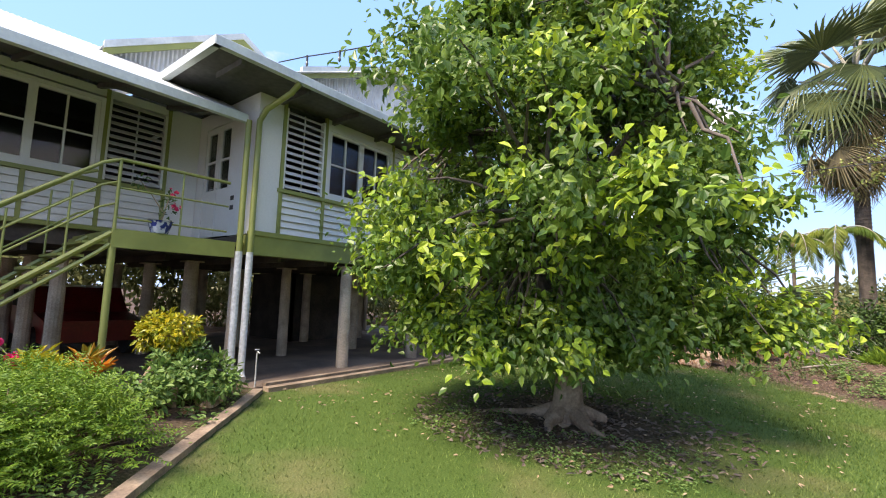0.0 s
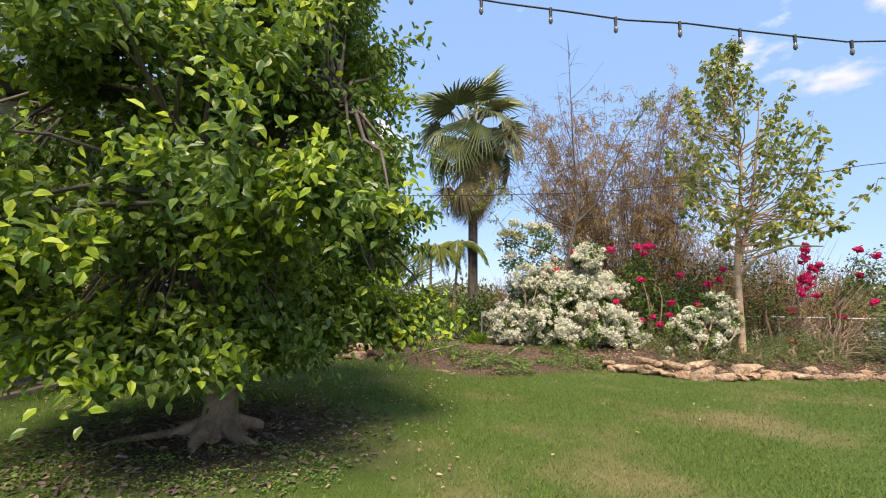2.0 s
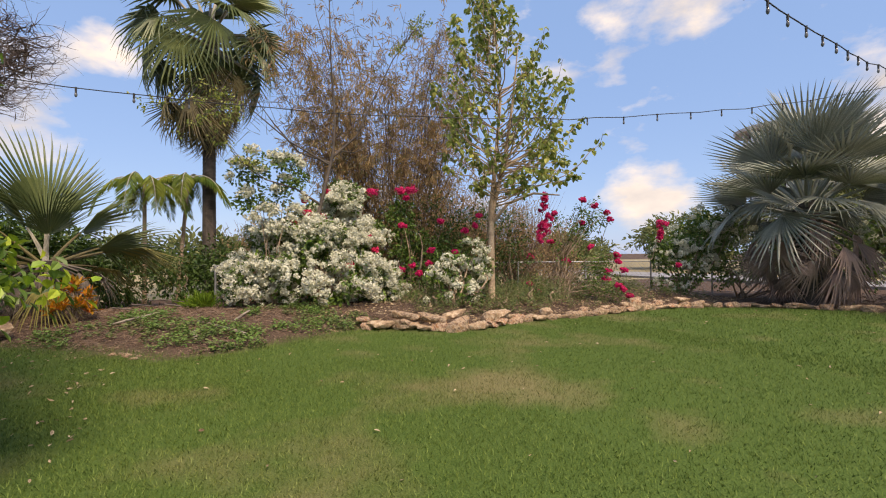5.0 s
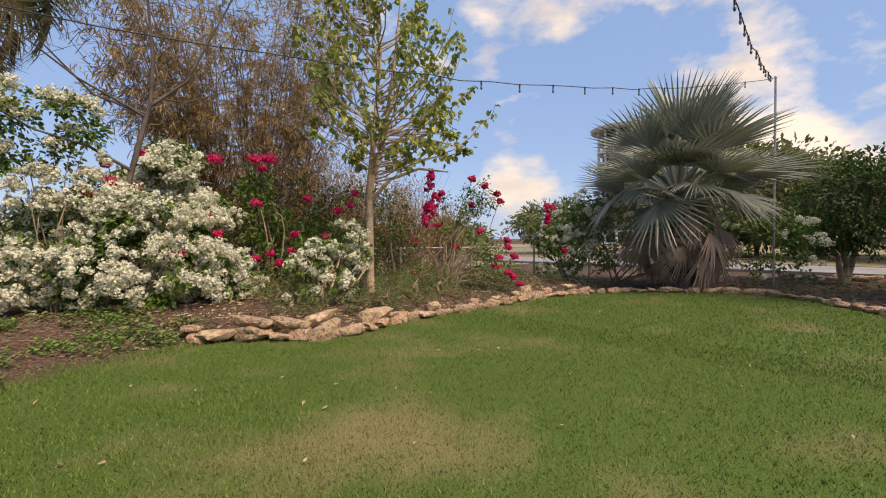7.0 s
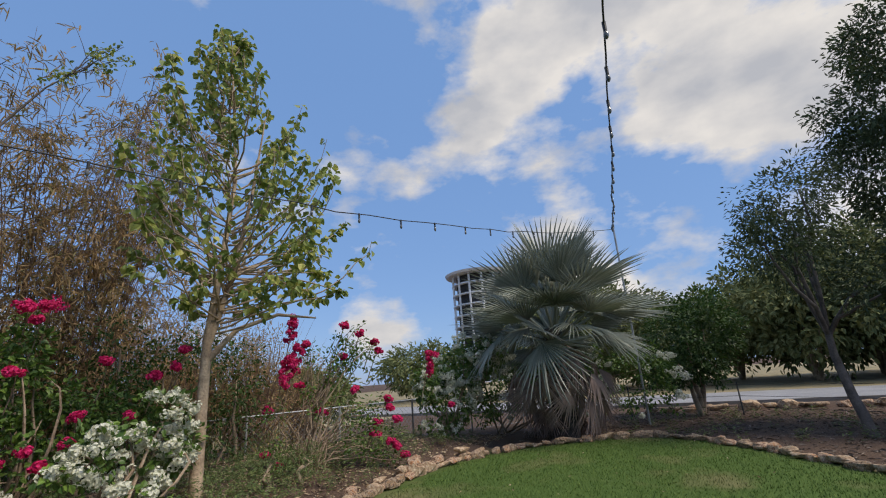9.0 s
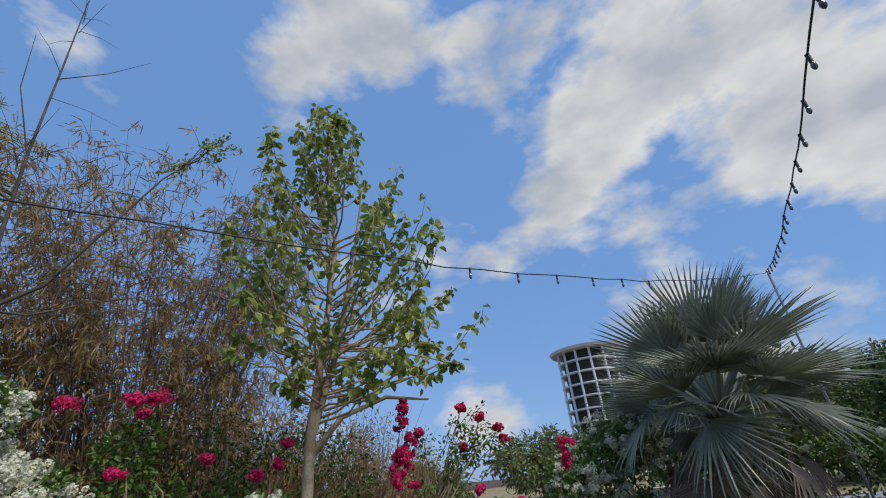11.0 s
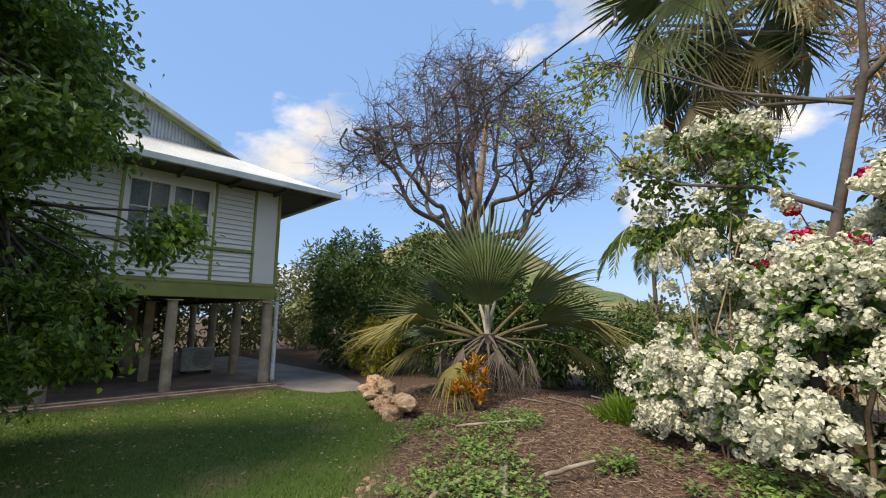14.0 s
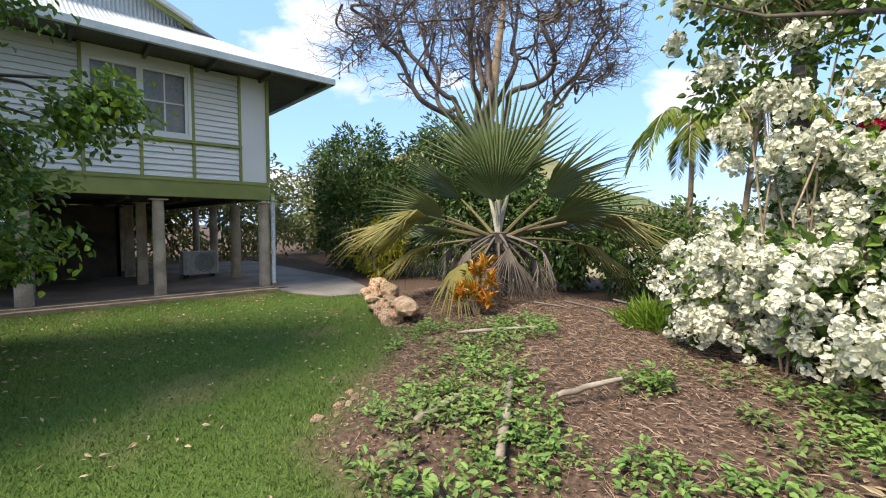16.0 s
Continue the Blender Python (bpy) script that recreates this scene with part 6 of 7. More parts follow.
for q, sc in (((9.4, 15.7, 0), 1.35), ((10.7, 15.3, 0), 1.3), ((12.0, 14.6, 0), 1.15), ((10.8, 16.6, 0), 1.1), ((12.6, 15.6, 0), 1.0), ((14.2, 15.2, 0), 0.9), ((4.6, 16.6, 0), 0.9), ((3.2, 17.2, 0), 0.8), ((9.2, 17.6, 0), 1.2), ((12.2, 18.4, 0), 1.2)):
    t = leafy("dry_scrub", "half-dry brown and olive scrub behind the fence", q, [(0, 0, 1.2 * sc, 1.0 * sc, 0.8 * sc, 1.0 * sc), (0.5 * sc, 0.2, 2.3 * sc, 0.7 * sc, 0.6 * sc, 0.8 * sc), (-0.6 * sc, 0.1, 1.9 * sc, 0.6 * sc, 0.5 * sc, 0.7 * sc)], M_BAM, 40, 22, (0.12, 0.035), spread=0.35)
    gg = Geo()
    for _ in range(190):
        a0 = np.array([rng.normal() * 0.2, rng.normal() * 0.2, 0.0])
        a1 = np.array([rng.normal() * 0.7, rng.normal() * 0.5, rng.uniform(1.2, 3.2)]) * sc
        gg.tube(curve_pts(a0, a1, (0, 0, 0.1), 5, 0.08), np.linspace(0.012, 0.003, 5), 3, caps=False)
    tagged(part("twig_mass", gg, M_CULM, t, "thin bare brown twigs"), kind="stuff")

for q, sc in (((8.8, 14.1, 0.1), 1.0), ((10.3, 13.7, 0.1), 0.95), ((7.4, 14.4, 0.1), 0.9)):
    leafy("thicket_shrub", "loose dark olive shrub in the shade before the fence", q, [(0, 0, 0.9 * sc, 0.9 * sc, 0.6 * sc, 0.8 * sc), (0.4 * sc, 0.1, 2.0 * sc, 0.7 * sc, 0.5 * sc, 0.8 * sc), (-0.5 * sc, 0.1, 2.6 * sc, 0.5 * sc, 0.4 * sc, 0.6 * sc)], M_HEDGE, 44, 26, (0.10, 0.05), spread=0.30)

# ---- front bed ----
def feathery_bush(at, blobs):
    t = thing("feathery_bush", "bright green feathery bush in the front bed", "shrub", at=at)
    g, gl = Geo(), Geo()
    for bx, by, bz, rx, ry, rz in blobs:
        k = int(1000 * rx * ry)
        d = unit(k, 0.5)
        d[:, 2] = np.abs(d[:, 2])
        c = np.array([bx, by, bz]) + d * np.array([rx, ry, rz]) * rng.uniform(0.7, 1.05, (k, 1))
        stem = d * np.array([1.0, 1.0, 0.3]) + np.array([0, 0, 0.02]) + rng.normal(size=(k, 3)) * 0.25
        stem /= np.linalg.norm(stem, axis=1)[:, None]
        for f in np.linspace(0, 1, 12):
            q = c + stem * (0.30 * f)
            side = np.cross(stem, np.array([0, 0, 1.0]) + rng.normal(size=(k, 3)) * 0.3)
            for sg in (-1, 1):
                gl.leaves(q, side * sg + stem * 0.5 + np.array([0, 0, -0.2]), 0.055 * (1.15 - 0.6 * f), 0.014)
        for i in range(0, k, 12):
            g.tube([(bx * 0.5, by * 0.5, 0), c[i]], [0.008, 0.004], 4, caps=False)
    part("stem", g, M_BARK, t)
    tagged(part("foliage", gl, M_FERN, t), kind="stuff")


feathery_bush((-4.75, 0.75, 0.12), [(0, 0, 0.15, 0.75, 0.65, 0.46), (-0.7, 0.2, 0.12, 0.7, 0.6, 0.40), (0.45, -0.6, 0.1, 0.7, 0.7, 0.48), (0.35, 0.42, 0.05, 0.45, 0.4, 0.4), (-0.5, -0.7, 0.12, 0.8, 0.7, 0.46)])
leafy("vinca_plant", "leafy green bedding plant with small white flowers", (-5.6, 2.3, 0.12), [(0, 0, 0.28, 0.35, 0.3, 0.28), (-0.1, 0.45, 0.25, 0.3, 0.3, 0.25), (0.1, -0.45, 0.2, 0.3, 0.3, 0.2), (-0.35, 0.2, 0.45, 0.25, 0.25, 0.25)], M_WEED, 420, 16, (0.085, 0.05), spread=0.11)
g = Geo()
clump_leaves(g, np.array([(-5.5, 2.5, 0.6), (-5.8, 2.7, 0.75), (-5.4, 2.2, 0.5), (-5.9, 2.3, 0.8)]), 0.06, 10, 0.03, 0.028, 0, None, 0, roll=1.5)
solo("vinca_flowers", g, M_BWHITE, "small white flowers on the bedding plant", "flowers")
for q in ((-6.5, 0.85, 0.85), (-6.6, 0.7, 0.75), (-6.75, 0.6, 0.6), (-6.35, 1.05, 0.7)):
    bract_cluster(q, 0.09, M_BPINK, "bright pink flower head in the front bed")

# ---- stones ----
def stone_mesh(seed, sx, sy, sz, m):
    bm = bmesh.new()
    bmesh.ops.create_icosphere(bm, subdivisions=2, radius=0.5)
    for v in bm.verts:
        p = v.co.copy()
        k = 1 + 0.55 * noise.noise(p * 1.7 + Vector((seed * 3.1, seed, 0))) + 0.22 * noise.noise(p * 4.3 + Vector((0, seed * 2.3, 1)))
        p = Vector((math.copysign(abs(p.x * 2) ** 0.7 / 2, p.x), math.copysign(abs(p.y * 2) ** 0.7 / 2, p.y), math.copysign(abs(p.z * 2) ** 0.75 / 2, p.z)))
        v.co = Vector((p.x * sx, p.y * sy, p.z * sz)) * k
    me = bpy.data.meshes.new("edging_stone")
    bm.to_mesh(me)
    bm.free()
    me.materials.append(m)
    return me


STONES = [stone_mesh(i, 1.0 + 0.25 * (i % 3), 0.75 + 0.1 * (i % 2), 0.40 + 0.12 * (i % 4), (M_STONEB, M_STONEC, M_STONE)[i % 3]) for i in range(9)]
r = random.Random(4)


def lay_stones(line, size, label, jitter=0.05, two=False):
    total = 0.0
    for (ax, ay), (bx, by) in zip(line[:-1], line[1:]):
        L = math.hypot(bx - ax, by - ay)
        ang = math.degrees(math.atan2(by - ay, bx - ax))
        d = total
        while d < L:
            s = r.uniform(*size)
            f = d / L
            x, y = ax + (bx - ax) * f, ay + (by - ay) * f
            for layer in range(2 if two and r.random() < 0.45 else 1):
                o = new("edging_stone", STONES[r.randrange(9)])
                o.matrix_basis = pose(x + r.uniform(-jitter, jitter), y + r.uniform(-jitter, jitter) + 0.12 * layer, 0.26 * s + layer * 0.42 * s, r.uniform(-12, 12), r.uniform(-12, 12), ang + r.uniform(-25, 25)) @ Matrix.Scale(s, 4)
                tagged(o, label, "stone", "stones edging the lawn")
            d += s * r.uniform(0.95, 1.12)
        total = d - L


lay_stones(STONE_LINE[:5], (0.22, 0.42), "large flat tan and orange sandstone slab edging the lawn", 0.09, True)
lay_stones(STONE_LINE[4:10], (0.18, 0.36), "rough tan and rust sandstone block edging the lawn", 0.06, True)
lay_stones(STONE_LINE[9:20], (0.17, 0.30), "rounded tan stone edging the lawn", 0.07)
lay_stones([(-4.2, 13.15), (-3.2, 12.75), (-2.2, 12.2), (-1.2, 11.75)], (0.26, 0.44), "pale weathered boulder edging the bed", 0.10, True)
lay_stones([(-6.35, 2.95), (-5.75, 2.75), (-5.35, 2.35)], (0.22, 0.36), "rust brown rock in the front bed", 0.10)
lay_stones([(0.75, 9.6), (0.3, 10.2)], (0.06, 0.10), "small loose stone at the lawn's edge", 0.10)
lay_stones([(21.5, 5.5), (21.8, 1.0), (21.5, -4.0)], (0.22, 0.5), "large rock along the roadside", 0.25)

# ---- loose cover on the beds ----
def on_ground(k, x0, x1, y0, y1, ok):
    x, y = rng.uniform(x0, x1, k), rng.uniform(y0, y1, k)
    s = ok(x, y)
    x, y = x[s], y[s]
    return np.stack([x, y, ground_z(x, y)], 1)


def bed(x, y):
    return (~inside(x, y, LAWN)) & (y > 8.6) & (x > -4.0) & (edge_dist(x, y, LAWN) > 0.05)


P = on_ground(34000, -4, 8.5, 8.8, 15.5, bed)
a = rng.uniform(0, 2 * math.pi, len(P))
D = np.stack([np.cos(a), np.sin(a), rng.normal(size=len(P)) * 0.25], 1)
g = Geo().leaves(P + np.array([0, 0, 0.014]), D, rng.uniform(0.015, 0.05, len(P)), rng.uniform(0.005, 0.016, len(P)), roll=0.9)
P2 = on_ground(15000, -3.2, 3.5, 10.2, 13.8, bed)
a = rng.normal(size=len(P2)) * 1.1 + 0.5
g.leaves(P2 + np.array([0, 0, 0.03]), np.stack([np.cos(a), np.sin(a), rng.normal(size=len(P2)) * 0.2], 1), rng.uniform(0.03, 0.13, len(P2)), rng.uniform(0.003, 0.007, len(P2)), roll=0.8)
solo("mulch", g, M_CHIP, "brown bark and palm-leaf mulch on the bed", "mulch", kind="stuff")
P = on_ground(9000, 3.5, 16.5, 9.2, 15.5, bed)
a = rng.uniform(0, 2 * math.pi, len(P))
solo("leaf_litter", Geo().leaves(P + np.array([0, 0, 0.012]), np.stack([np.cos(a), np.sin(a), rng.normal(size=len(P)) * 0.2], 1), rng.uniform(0.05, 0.12, len(P)), rng.uniform(0.02, 0.05, len(P)), roll=0.5), M_LITTER, "dry brown leaf litter under the shrubs", "leaf litter", kind="stuff")


def weeds(name, label, k, x0, x1, y0, y1, ok, m, leaf, h, tuft=16):
    c = on_ground(k, x0, x1, y0, y1, ok)
    sc = rng.uniform(0.5, 1.15, len(c))
    g = Geo()
    rep = np.repeat(c, tuft, 0)
    s = np.repeat(sc, tuft)
    hh = rng.uniform(0.15, 1.0, len(rep)) * h * s
    a = rng.uniform(0, 2 * math.pi, len(rep))
    p = rep + np.stack([np.cos(a) * 0.05 * s, np.sin(a) * 0.05 * s, hh], 1) + rng.normal(size=rep.shape) * 0.015
    g.leaves(p, np.stack([np.cos(a), np.sin(a), rng.uniform(-0.2, 0.7, len(rep))], 1), leaf[0] * s * rng.uniform(0.7, 1.2, len(rep)), leaf[1] * s, roll=0.3)
    solo(name, g, m, label, "ground cover", kind="stuff")


def patch(x, y):
    v = np.array([noise.noise(Vector((a * 1.3, b * 1.3, 2.7))) for a, b in zip(x, y)])
    return bed(x, y) & (v > -0.02) & (edge_dist(x, y, LAWN) < 1.9) & (np.hypot(x + 0.3, y - 12.6) > 0.7)


weeds("ground_cover", "bright green leafy ground cover on the mulch", 1300, -1.0, 4.2, 9.0, 12.6, patch, M_WEED, (0.058, 0.034), 0.13, 16)
weeds("ground_cover", "grey-green weeds scattered on the mulch", 420, -0.5, 5.2, 9.3, 12.2, lambda x, y: bed(x, y) & (np.sin(x * 2.1 + y * 1.7) > 0.2), M_WEEDG, (0.065, 0.038), 0.10, 14)
weeds("low_weeds", "low grey-green weeds behind the stones", 460, 5.5, 15.5, 9.6, 12.0, lambda x, y: bed(x, y), M_WEEDG, (0.09, 0.02), 0.30, 22)
weeds("bed_weeds", "small green weeds in the front bed", 160, -6.6, -3.3, 0.0, 3.4, lambda x, y: ~inside(x, y, LAWN), M_WEED, (0.07, 0.035), 0.12, 14)

P = on_ground(9000, 9.5, 21.5, -5, 8.5, lambda x, y: ~inside(x, y, LAWN))
a = rng.uniform(0, 2 * math.pi, len(P))
solo("dark_mulch", Geo().leaves(P + np.array([0, 0, 0.012]), np.stack([np.cos(a), np.sin(a), rng.normal(size=len(P)) * 0.2], 1), rng.uniform(0.05, 0.2, len(P)), rng.uniform(0.015, 0.045, len(P)), roll=0.5), M_DARKCHIP, "dark leaf mulch under the gum trees", "mulch", kind="stuff")
weeds("low_weeds", "sparse low weeds under the gum trees", 260, 10.5, 20.5, -3, 6.5, lambda x, y: ~inside(x, y, LAWN), M_WEEDG, (0.10, 0.025), 0.22, 18)

# sticks and fallen fronds
for a, b, rr in (((2.12, 9.98, 0.16), (1.46, 10.9, 0.30), 0.034), ((2.0, 10.65, 0.30), (2.3, 11.05, 0.42), 0.022), ((1.39, 9.95, 0.14), (1.4, 10.4, 0.22), 0.035), ((0.2, 11.5, 0.28), (0.9, 12.2, 0.36), 0.02)):
    solo("stick", Geo().tube(curve_pts(a, b, (0, 0, 0.01), 7, 0.004), [rr * 0.8, rr, rr * 1.05, rr, rr * 0.9, rr * 0.85, rr * 0.6], 8), M_WOOD, "weathered grey fallen stick on the mulch", "stick", "fallen sticks", smooth=True)
for q, yaw in (((0.3, 13.5, 0.42), 30), ((0.8, 13.9, 0.46), 15), ((0.0, 13.2, 0.40), 55), ((0.9, 13.4, 0.40), -10)):
    o = new("fallen_frond", V_DEADG[0])
    o.matrix_basis = pose(*q, 0, 14, yaw) @ Matrix.Diagonal((0.7, 0.7, 0.35, 1))
    tagged(o, "dry grey fallen palm frond on the mulch", "palm frond", "fallen fronds")
g = Geo()
k = 420
c = np.array([1.62, 13.3, 0.3]) + rng.normal(size=(k, 3)) * np.array([0.13, 0.15, 0.04])
g.leaves(c, rng.normal(size=(k, 3)) * 0.35 + np.array([-0.2, -0.3, 0.8]), rng.uniform(0.2, 0.42, k), 0.010)
solo("grass_tuft", g, M_FERN, "dry olive grass tuft beside the white shrub", "grass", kind="stuff")

# ---- lawn grass and fallen leaves ----
def lawn(x, y):
    v = np.hypot(x + 2.2, y - 5.5)
    return inside(x, y, LAWN) & (v > 0.9 + 0.8 * rng.random(x.shape))


def blades(k, x0, x1, y0, y1, h, w, ok):
    P = on_ground(k, x0, x1, y0, y1, ok)
    n_ = len(P)
    a = rng.uniform(0, 2 * math.pi, n_)
    hh = h * rng.uniform(0.5, 1.3, n_)
    s = np.stack([np.cos(a), np.sin(a), np.zeros(n_)], 1) * (w * rng.uniform(0.6, 1.3, n_))[:, None]
    b = rng.uniform(0, 2 * math.pi, n_)
    lean = np.stack([np.cos(b), np.sin(b), np.zeros(n_)], 1) * (hh * rng.uniform(0.2, 1.1, n_))[:, None]
    v = np.stack([P - s, P + s, P + lean + np.array([0, 0, 1]) * hh[:, None]], 1)
    return v.reshape(-1, 3), np.arange(n_ * 3).reshape(-1, 3)


g = Geo()
for box in ((105000, -6, 4, -1.5, 8, 0.028, 0.0035), (140000, 0, 9, 1.5, 10.2, 0.028, 0.0035), (95000, -6, 2, 7, 13, 0.030, 0.0035), (55000, 8, 15.6, -1, 9, 0.035, 0.006)):
    g.add(*blades(*box, lawn))
solo("lawn_grass", g, M_GRASS, "short mown green grass blades with dry tips", "grass", kind="stuff")


def edge_ok(x, y):
    return edge_dist(x, y, LAWN) < 0.22


g = Geo().add(*blades(26000, -4.5, 6, 8.8, 13.5, 0.07, 0.004, edge_ok))
solo("edge_grass", g, M_GRASS, "longer green grass along the lawn's edge", "grass", kind="stuff")
P = np.concatenate([on_ground(900, -6, 0.5, 3.5, 12.0, lambda x, y: inside(x, y, LAWN)), on_ground(160, 0, 14, 0, 9, lambda x, y: inside(x, y, LAWN))])
a = rng.uniform(0, 2 * math.pi, len(P))
solo("fallen_leaves", Geo().leaves(P + np.array([0, 0, 0.03]), np.stack([np.cos(a), np.sin(a), rng.normal(size=len(P)) * 0.25], 1), rng.uniform(0.035, 0.07, len(P)), rng.uniform(0.015, 0.03, len(P)), roll=0.5), M_LITTER, "pale dry leaves fallen on the lawn", "leaves", kind="stuff")
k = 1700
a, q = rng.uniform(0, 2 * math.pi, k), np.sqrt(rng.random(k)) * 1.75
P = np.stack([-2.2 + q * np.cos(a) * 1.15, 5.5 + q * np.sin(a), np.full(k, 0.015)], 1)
a = rng.uniform(0, 2 * math.pi, k)
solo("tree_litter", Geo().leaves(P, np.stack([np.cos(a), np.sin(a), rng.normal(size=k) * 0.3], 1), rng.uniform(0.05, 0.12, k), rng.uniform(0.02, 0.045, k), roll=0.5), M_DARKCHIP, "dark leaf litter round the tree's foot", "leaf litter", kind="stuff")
weeds("creeping_weeds", "bright small weeds by the tree's foot", 260, -3.6, -0.6, 3.9, 5.2, lambda x, y: inside(x, y, LAWN) & (np.hypot(x + 2.2, y - 5.5) > 0.6), M_WEED, (0.035, 0.025), 0.05, 12)

# ---- string lights ----
def string_lights(label, a, b, sag, step, r0=0.009):
    t = thing("string_lights", label, "string lights")
    L = math.dist(a, b)
    k = 40
    f = np.linspace(0, 1, k)
    p = np.array(a)[None] * (1 - f[:, None]) + np.array(b)[None] * f[:, None] - np.array([0, 0, 1])[None] * (4 * sag * f * (1 - f))[:, None]
    p[1:-1] += rng.normal(size=(k - 2, 3)) * 0.012
    part("cable", Geo().tube(p, r0, 5), M_CABLE, t, smooth=True)
    for i in range(1, int(L / step)):
        s = i * step / L
        q = np.array([np.interp(s, f, p[:, j]) for j in range(3)])
        g = Geo().tube([q + (0, 0, 0.012), q - (0, 0, 0.075)], [0.017, 0.015], 8)
        sk = part("socket", g, M_CABLE, t, "black lamp socket", smooth=True)
        z = np.array([0, 0.02, 0.045, 0.065, 0.078])
        part("bulb", Geo().tube([q - (0, 0, 0.075 + v) for v in z], [0.011, 0.019, 0.022, 0.016, 0.005], 8), M_BULB, sk, "unlit clear glass bulb", smooth=True)
    return t


POLE = (18.0, 5.6, 5.95)
string_lights("black festoon cable with unlit bulbs over the lawn", (-6.0, 3.52, 4.95), POLE, 1.13, 0.66)
string_lights("black festoon cable with unlit bulbs from house to pole", (-5.95, 13.35, 4.95), POLE, 1.32, 0.85)
t = thing("light_pole", "slim grey steel pole holding the string lights", "pole", at=(18.05, 5.55, 0))
part("pole", Geo().tube([(0, 0, -0.1), (0, 0, 6.0)], 0.03, 8), M_WIRE, t, smooth=True)
part("cap", Geo().tube([(0, 0, 6.0), (0, 0, 6.03)], [0.045, 0.03], 8), M_WIRE, t)

# ---- fence ----
def fence(line, h=1.15):
    t = thing("chainlink_fence", "galvanised chain-link fence behind the garden bed", "fence")
    gm = Geo()
    for (ax, ay), (bx, by) in zip(line[:-1], line[1:]):
        L = math.hypot(bx - ax, by - ay)
        n_ = max(1, round(L / 2.6))
        for i in range(n_ + 1):
            x, y = ax + (bx - ax) * i / n_, ay + (by - ay) * i / n_
            part("post", Geo().tube([(x, y, -0.1), (x, y, h + 0.03)], 0.028, 8), M_WIRE, t, smooth=True)
        for z in (h, 0.08):
            part("rail", Geo().tube([(ax, ay, z), (bx, by, z)], 0.018 if z > 0.5 else 0.008, 6), M_WIRE, t, smooth=True)
        k = int(L / 0.14)
        for i in range(-int(h / 0.14), k):
            for sg in (0, 1):
                u0, u1 = i * 0.14, i * 0.14 + h - 0.1
                z0, z1 = (0.08, h) if sg == 0 else (h, 0.08)
                c0, c1 = max(u0, 0), min(u1, L)
                if c1 <= c0:
                    continue
                zz0, zz1 = z0 + (z1 - z0) * (c0 - u0) / (u1 - u0), z0 + (z1 - z0) * (c1 - u0) / (u1 - u0)
                gm.tube([(ax + (bx - ax) * c0 / L, ay + (by - ay) * c0 / L, zz0), (ax + (bx - ax) * c1 / L, ay + (by - ay) * c1 / L, zz1)], 0.0035, 3, caps=False)
    tagged(part("mesh", gm, M_WIRE, t, "grey wire mesh"), kind="stuff")


fence([(2.0, 15.6), (9.0, 15.0), (15.6, 12.0), (19.0, 9.6)])
wf = thing("wire_fence", "low wire fence with dark star pickets by the road", "fence")
prev = None
for x, y in ((20.3, 6.2), (20.1, 3.0), (17.6, 0.9), (15.5, -1.5), (13.5, -5)):
    part("picket", Geo().tube([(x, y, -0.1), (x + 0.06, y, 0.95)], 0.022, 5), M_CABLE, wf)
    if prev:
        for z in (0.25, 0.55, 0.88):
            part("wire", Geo().tube([(*prev, z), (x, y, z)], 0.006, 4), M_CABLE, wf)
    prev = (x, y)

# ---- beyond the garden ----
def flat(name, pts, z, m, label):
    return solo(name, Geo().add([(x, y, z) for x, y in pts], [list(range(len(pts)))]), m, label, kind="structure")


flat("road", [(24.5, 60), (23.6, -60), (30.5, -60), (31.5, 60)], 0.012, M_ROAD, "pale grey asphalt road beyond the garden")
flat("dry_verge", [(31.6, 70), (30.6, -70), (120, -70), (120, 70)], 0.008, mat("dry_grass", (0.30, 0.24, 0.13), (0.20, 0.17, 0.09), 0.95, 0.6, 40, 0.4), "dry tan grass verge beyond the road")
flat("dry_park", [(-14, 20.5), (24.2, 17.5), (24.2, 70), (-14, 70)], 0.008, mat("dry_park_grass", (0.36, 0.29, 0.17), (0.24, 0.21, 0.11), 0.95, 0.5, 40, 0.4), "dry tan parkland behind the garden fence")
solo("road_kerb", strip([(24.35, 60), (23.5, -60)], 0.18, 0.12), M_PATH, "concrete kerb beside the road", kind="structure")

tower = thing("apartment_tower", "white round apartment tower with stacked dark balconies", "building", at=(135.1, 55.6, 0))
TR, TH = 9.0, 33.5
part("core", Geo().tube([(0, 0, -0.5), (0, 0, TH - 1.0)], TR - 1.6, 32), M_DARK, tower, "dark recessed glazing", smooth=False)
part("roof", Geo().tube([(0, 0, TH - 0.9), (0, 0, TH - 0.2), (0, 0, TH)], [TR + 1.6, TR + 2.0, TR + 1.2], 40), M_TOWER, tower, "flat white overhanging roof disc", smooth=False)
for i in range(10):
    part("balcony", Geo().tube([(0, 0, i * 3.3 - 0.2), (0, 0, i * 3.3 + 0.2)], TR, 40), M_TOWER, tower)
for i in range(14):
    a = i * 2 * math.pi / 14
    part("fin", Geo().tube([(TR * 0.97 * math.cos(a), TR * 0.97 * math.sin(a), 0), (TR * 0.97 * math.cos(a), TR * 0.97 * math.sin(a), TH - 0.9)], 0.35, 6), M_TOWER, tower)

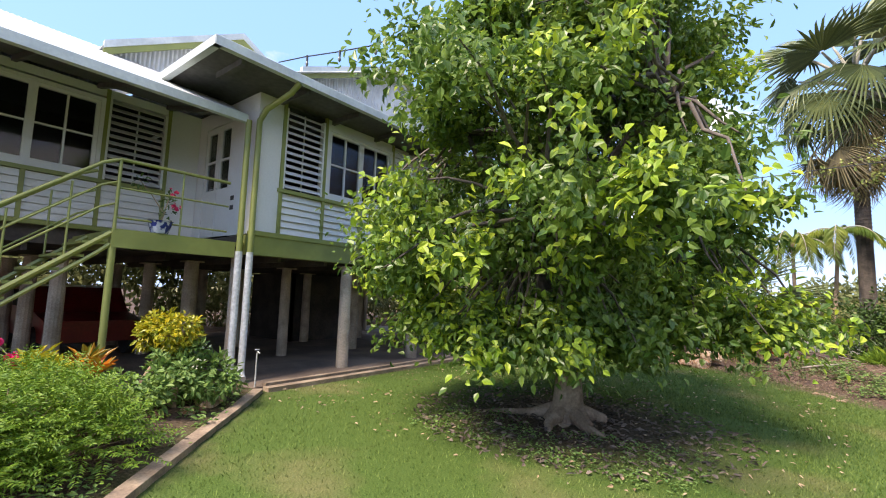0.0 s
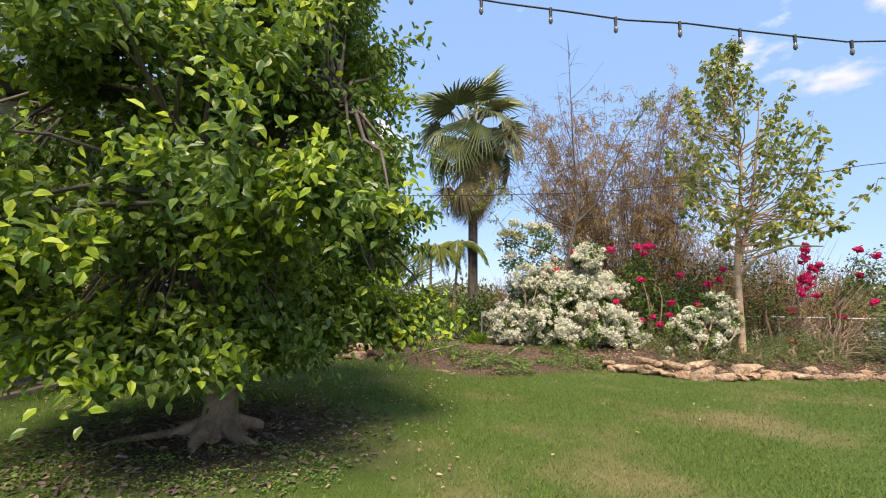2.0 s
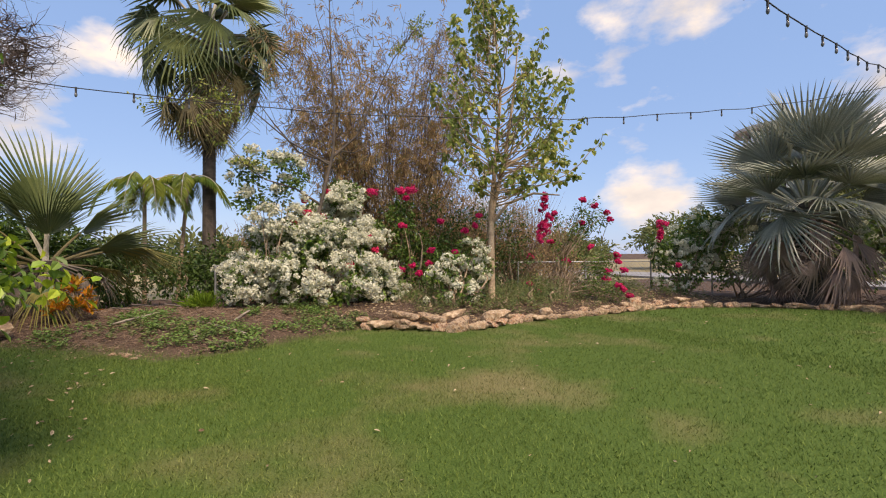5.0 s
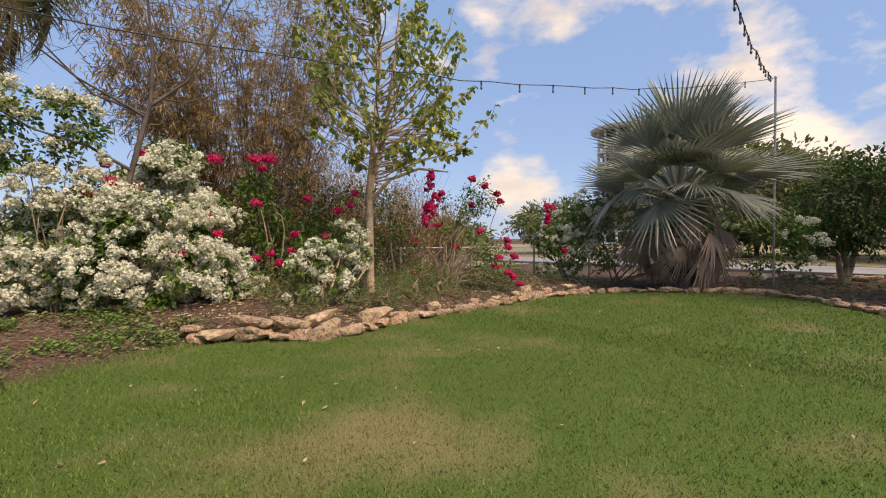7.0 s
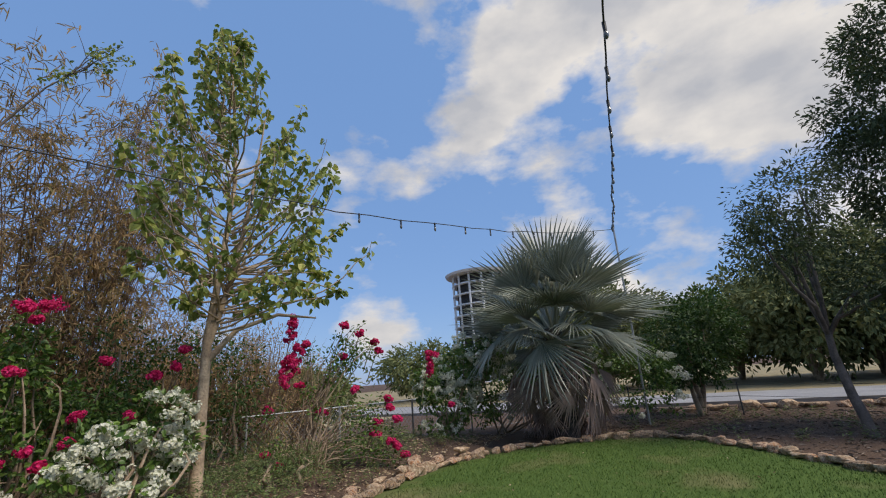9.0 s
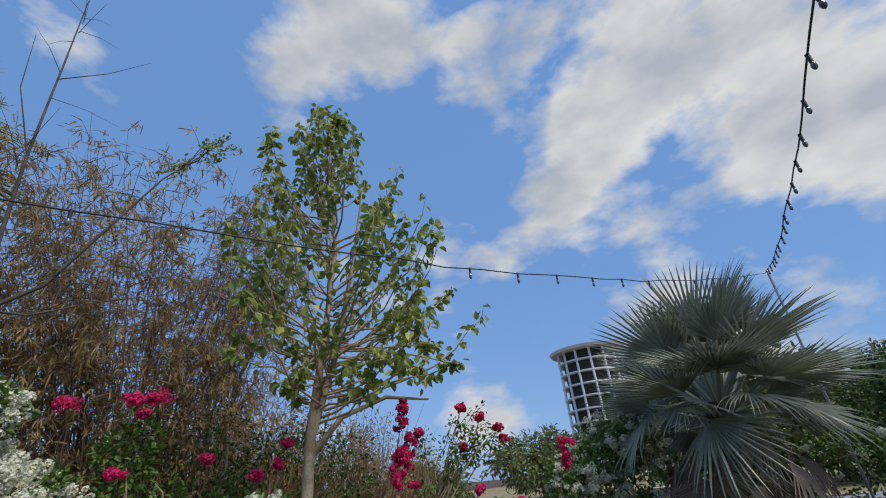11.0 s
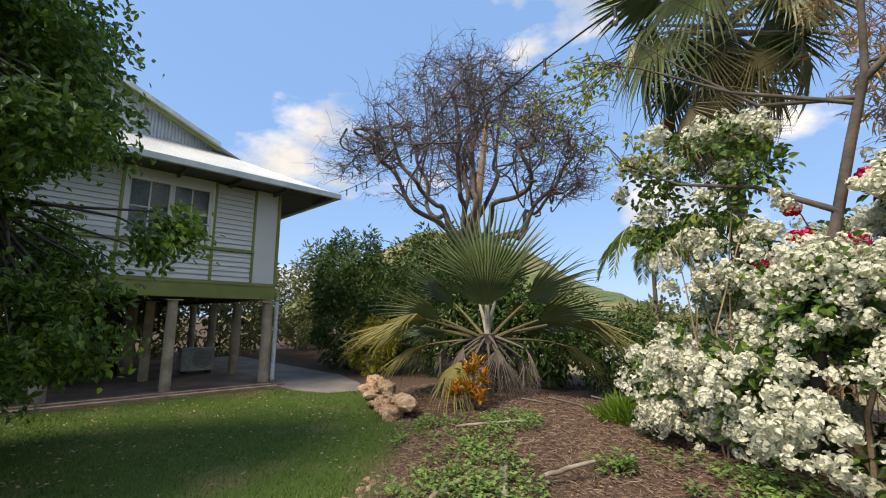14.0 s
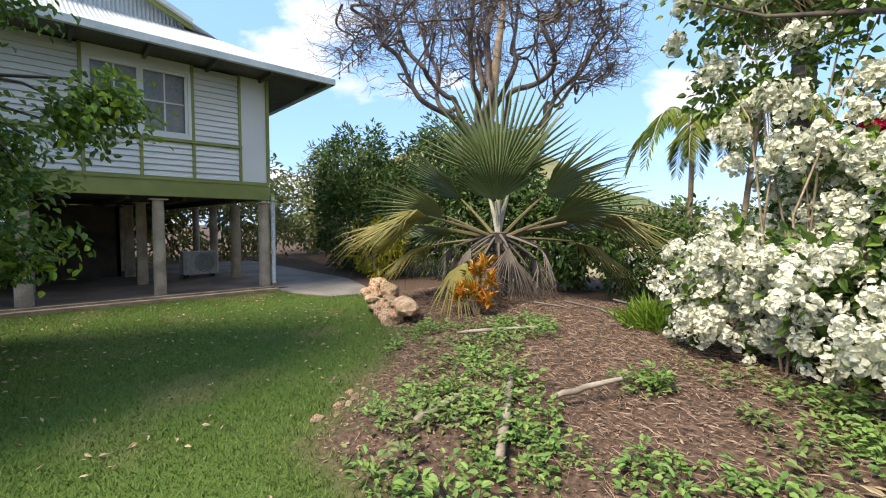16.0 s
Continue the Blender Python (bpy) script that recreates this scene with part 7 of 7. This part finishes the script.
hill_x, hill_y = np.meshgrid(np.linspace(-140, 20, 60), np.linspace(45, 130, 30), indexing="ij")
hz = 24 * np.exp(-(((hill_x + 75) / 38) ** 2 + ((hill_y - 85) / 28) ** 2)) - 1.0 + 1.2 * np.sin(hill_x * 0.35) * np.sin(hill_y * 0.3)
idx = np.arange(60 * 30).reshape(60, 30)
solo("wooded_hill", Geo().add(np.stack([hill_x, hill_y, hz], -1).reshape(-1, 3), np.stack([idx[:-1, :-1], idx[1:, :-1], idx[1:, 1:], idx[:-1, 1:]], -1).reshape(-1, 4)), mat("hill_scrub", (0.10, 0.14, 0.05), (0.22, 0.19, 0.09), 0.95, 0.15, 1.2, 0.6, dist=0.8), "low scrub-covered hill behind the house", "hill", kind="stuff", smooth=True)
for i, (x, y) in enumerate(((4.6, 34.0), (5.4, 34.2), (3.6, 34.4))):
    leafy("red_shrub", "red-flowering shrub in the park", (x, y, 0), [(0, 0, 0.6, 0.7, 0.6, 0.5)], M_BRED, 30, 24, (0.2, 0.15), spread=0.3)

# ---- under the house and on the landing ----
ac = thing("air_conditioner", "off-white outdoor air conditioner unit on feet", "air conditioner", at=(-9.9, 11.35, 0.035))
part("casing", Geo().box(-0.18, -0.42, 0.08, 0.18, 0.42, 0.70), M_ACW, ac)
gg = Geo()
for k in range(6):
    gg.tube([(0.19, 0.1 + (0.04 + 0.04 * k) * math.cos(q), 0.39 + (0.04 + 0.04 * k) * math.sin(q)) for q in np.linspace(0, 2 * math.pi, 20)], 0.006, 4)
part("fan_grille", gg, M_CABLE, ac, "round black fan grille")
for yy in (-0.32, 0.32):
    part("foot", Geo().box(-0.2, yy - 0.03, 0.0, 0.2, yy + 0.03, 0.08), M_CABLE, ac)

pot = thing("potted_plant", "blue and white glazed pot with a thin flowering plant", "potted plant", at=(-7.0, 2.48, 2.23))
part("pot", Geo().tube([(0, 0, 0), (0, 0, 0.02), (0, 0, 0.12), (0, 0, 0.17), (0, 0, 0.18)], [0.10, 0.11, 0.14, 0.15, 0.165], 18), M_POT, pot, "blue and white glazed pot", smooth=True)
gg = Geo().tube([(0, 0, 0.15), (0.02, 0.05, 0.4), (0.0, 0.1, 0.62)], [0.012, 0.01, 0.005], 5).tube([(0, 0.03, 0.3), (0.0, -0.15, 0.55), (0.02, -0.32, 0.72)], [0.008, 0.006, 0.004], 5)
part("stem", gg, M_BARK, pot)
gg = Geo()
clump_leaves(gg, np.array([(0, 0.06, 0.45), (0, 0.1, 0.3), (0.02, -0.3, 0.7), (0, 0.05, 0.55)]), 0.10, 16, 0.07, 0.035)
part("leaves", gg, M_HEDGE, pot)
for q in ((0.02, 0.12, 0.62), (0.04, 0.18, 0.42)):
    gg = Geo()
    clump_leaves(gg, np.array([q]), 0.045, 18, 0.05, 0.045, roll=1.5)
    part("flower", gg, M_BRED, pot, "small coral flower")

tap = thing("garden_tap", "thin grey standpipe with garden tap", "tap", at=(-6.35, 3.72, 0.0))
part("pipe", Geo().tube([(0, 0, -0.05), (0, 0, 0.52), (0.02, 0, 0.56), (0.07, 0, 0.54)], 0.012, 6), M_PVC, tap, smooth=True)
part("handle", Geo().tube([(0.0, -0.035, 0.59), (0.0, 0.035, 0.59)], 0.008, 6), M_PVC, tap)

car = thing("car", "dark red car parked in the shade under the house", "car", at=(-12.6, 2.83, 0.035))
car.rotation_euler = (0, 0, radians(90))
prof = [(-2.0, 0.35), (-2.0, 0.75), (-1.1, 0.88), (-0.5, 1.38), (0.9, 1.42), (1.6, 0.95), (2.05, 0.85), (2.05, 0.35)]
v = [(x, y, z) for x in (-0.78, 0.78) for y, z in prof]
k = len(prof)
part("body", Geo().add(v, [(i, (i + 1) % k, (i + 1) % k + k, i + k) for i in range(k)]).add(v, [list(range(k - 1, -1, -1))]).add(v, [list(range(k, 2 * k))]), M_RED, car)
for x in (-0.79, 0.79):
    part("side_window", Geo().box(x - 0.008, -0.35, 0.95, x + 0.008, 0.85, 1.30), M_DARK, car)
    for y in (-1.25, 1.3):
        part("wheel", Geo().tube([(x - 0.09, y, 0.31), (x + 0.09, y, 0.31)], 0.31, 18), M_TYRE, car)

# Dark walls added to keep the space behind the posts dim.
dark_box = thing("underfloor_dark_box", "added dark-walled box filling the dim space under the house", "storage room")
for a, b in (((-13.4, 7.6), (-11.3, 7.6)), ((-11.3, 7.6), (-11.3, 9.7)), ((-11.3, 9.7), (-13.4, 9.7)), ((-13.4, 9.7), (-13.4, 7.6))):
    part("wall", Geo().box(min(a[0], b[0]) - 0.04, min(a[1], b[1]) - 0.04, 0.03, max(a[0], b[0]) + 0.04, max(a[1], b[1]) + 0.04, 1.97), M_CEIL, dark_box)
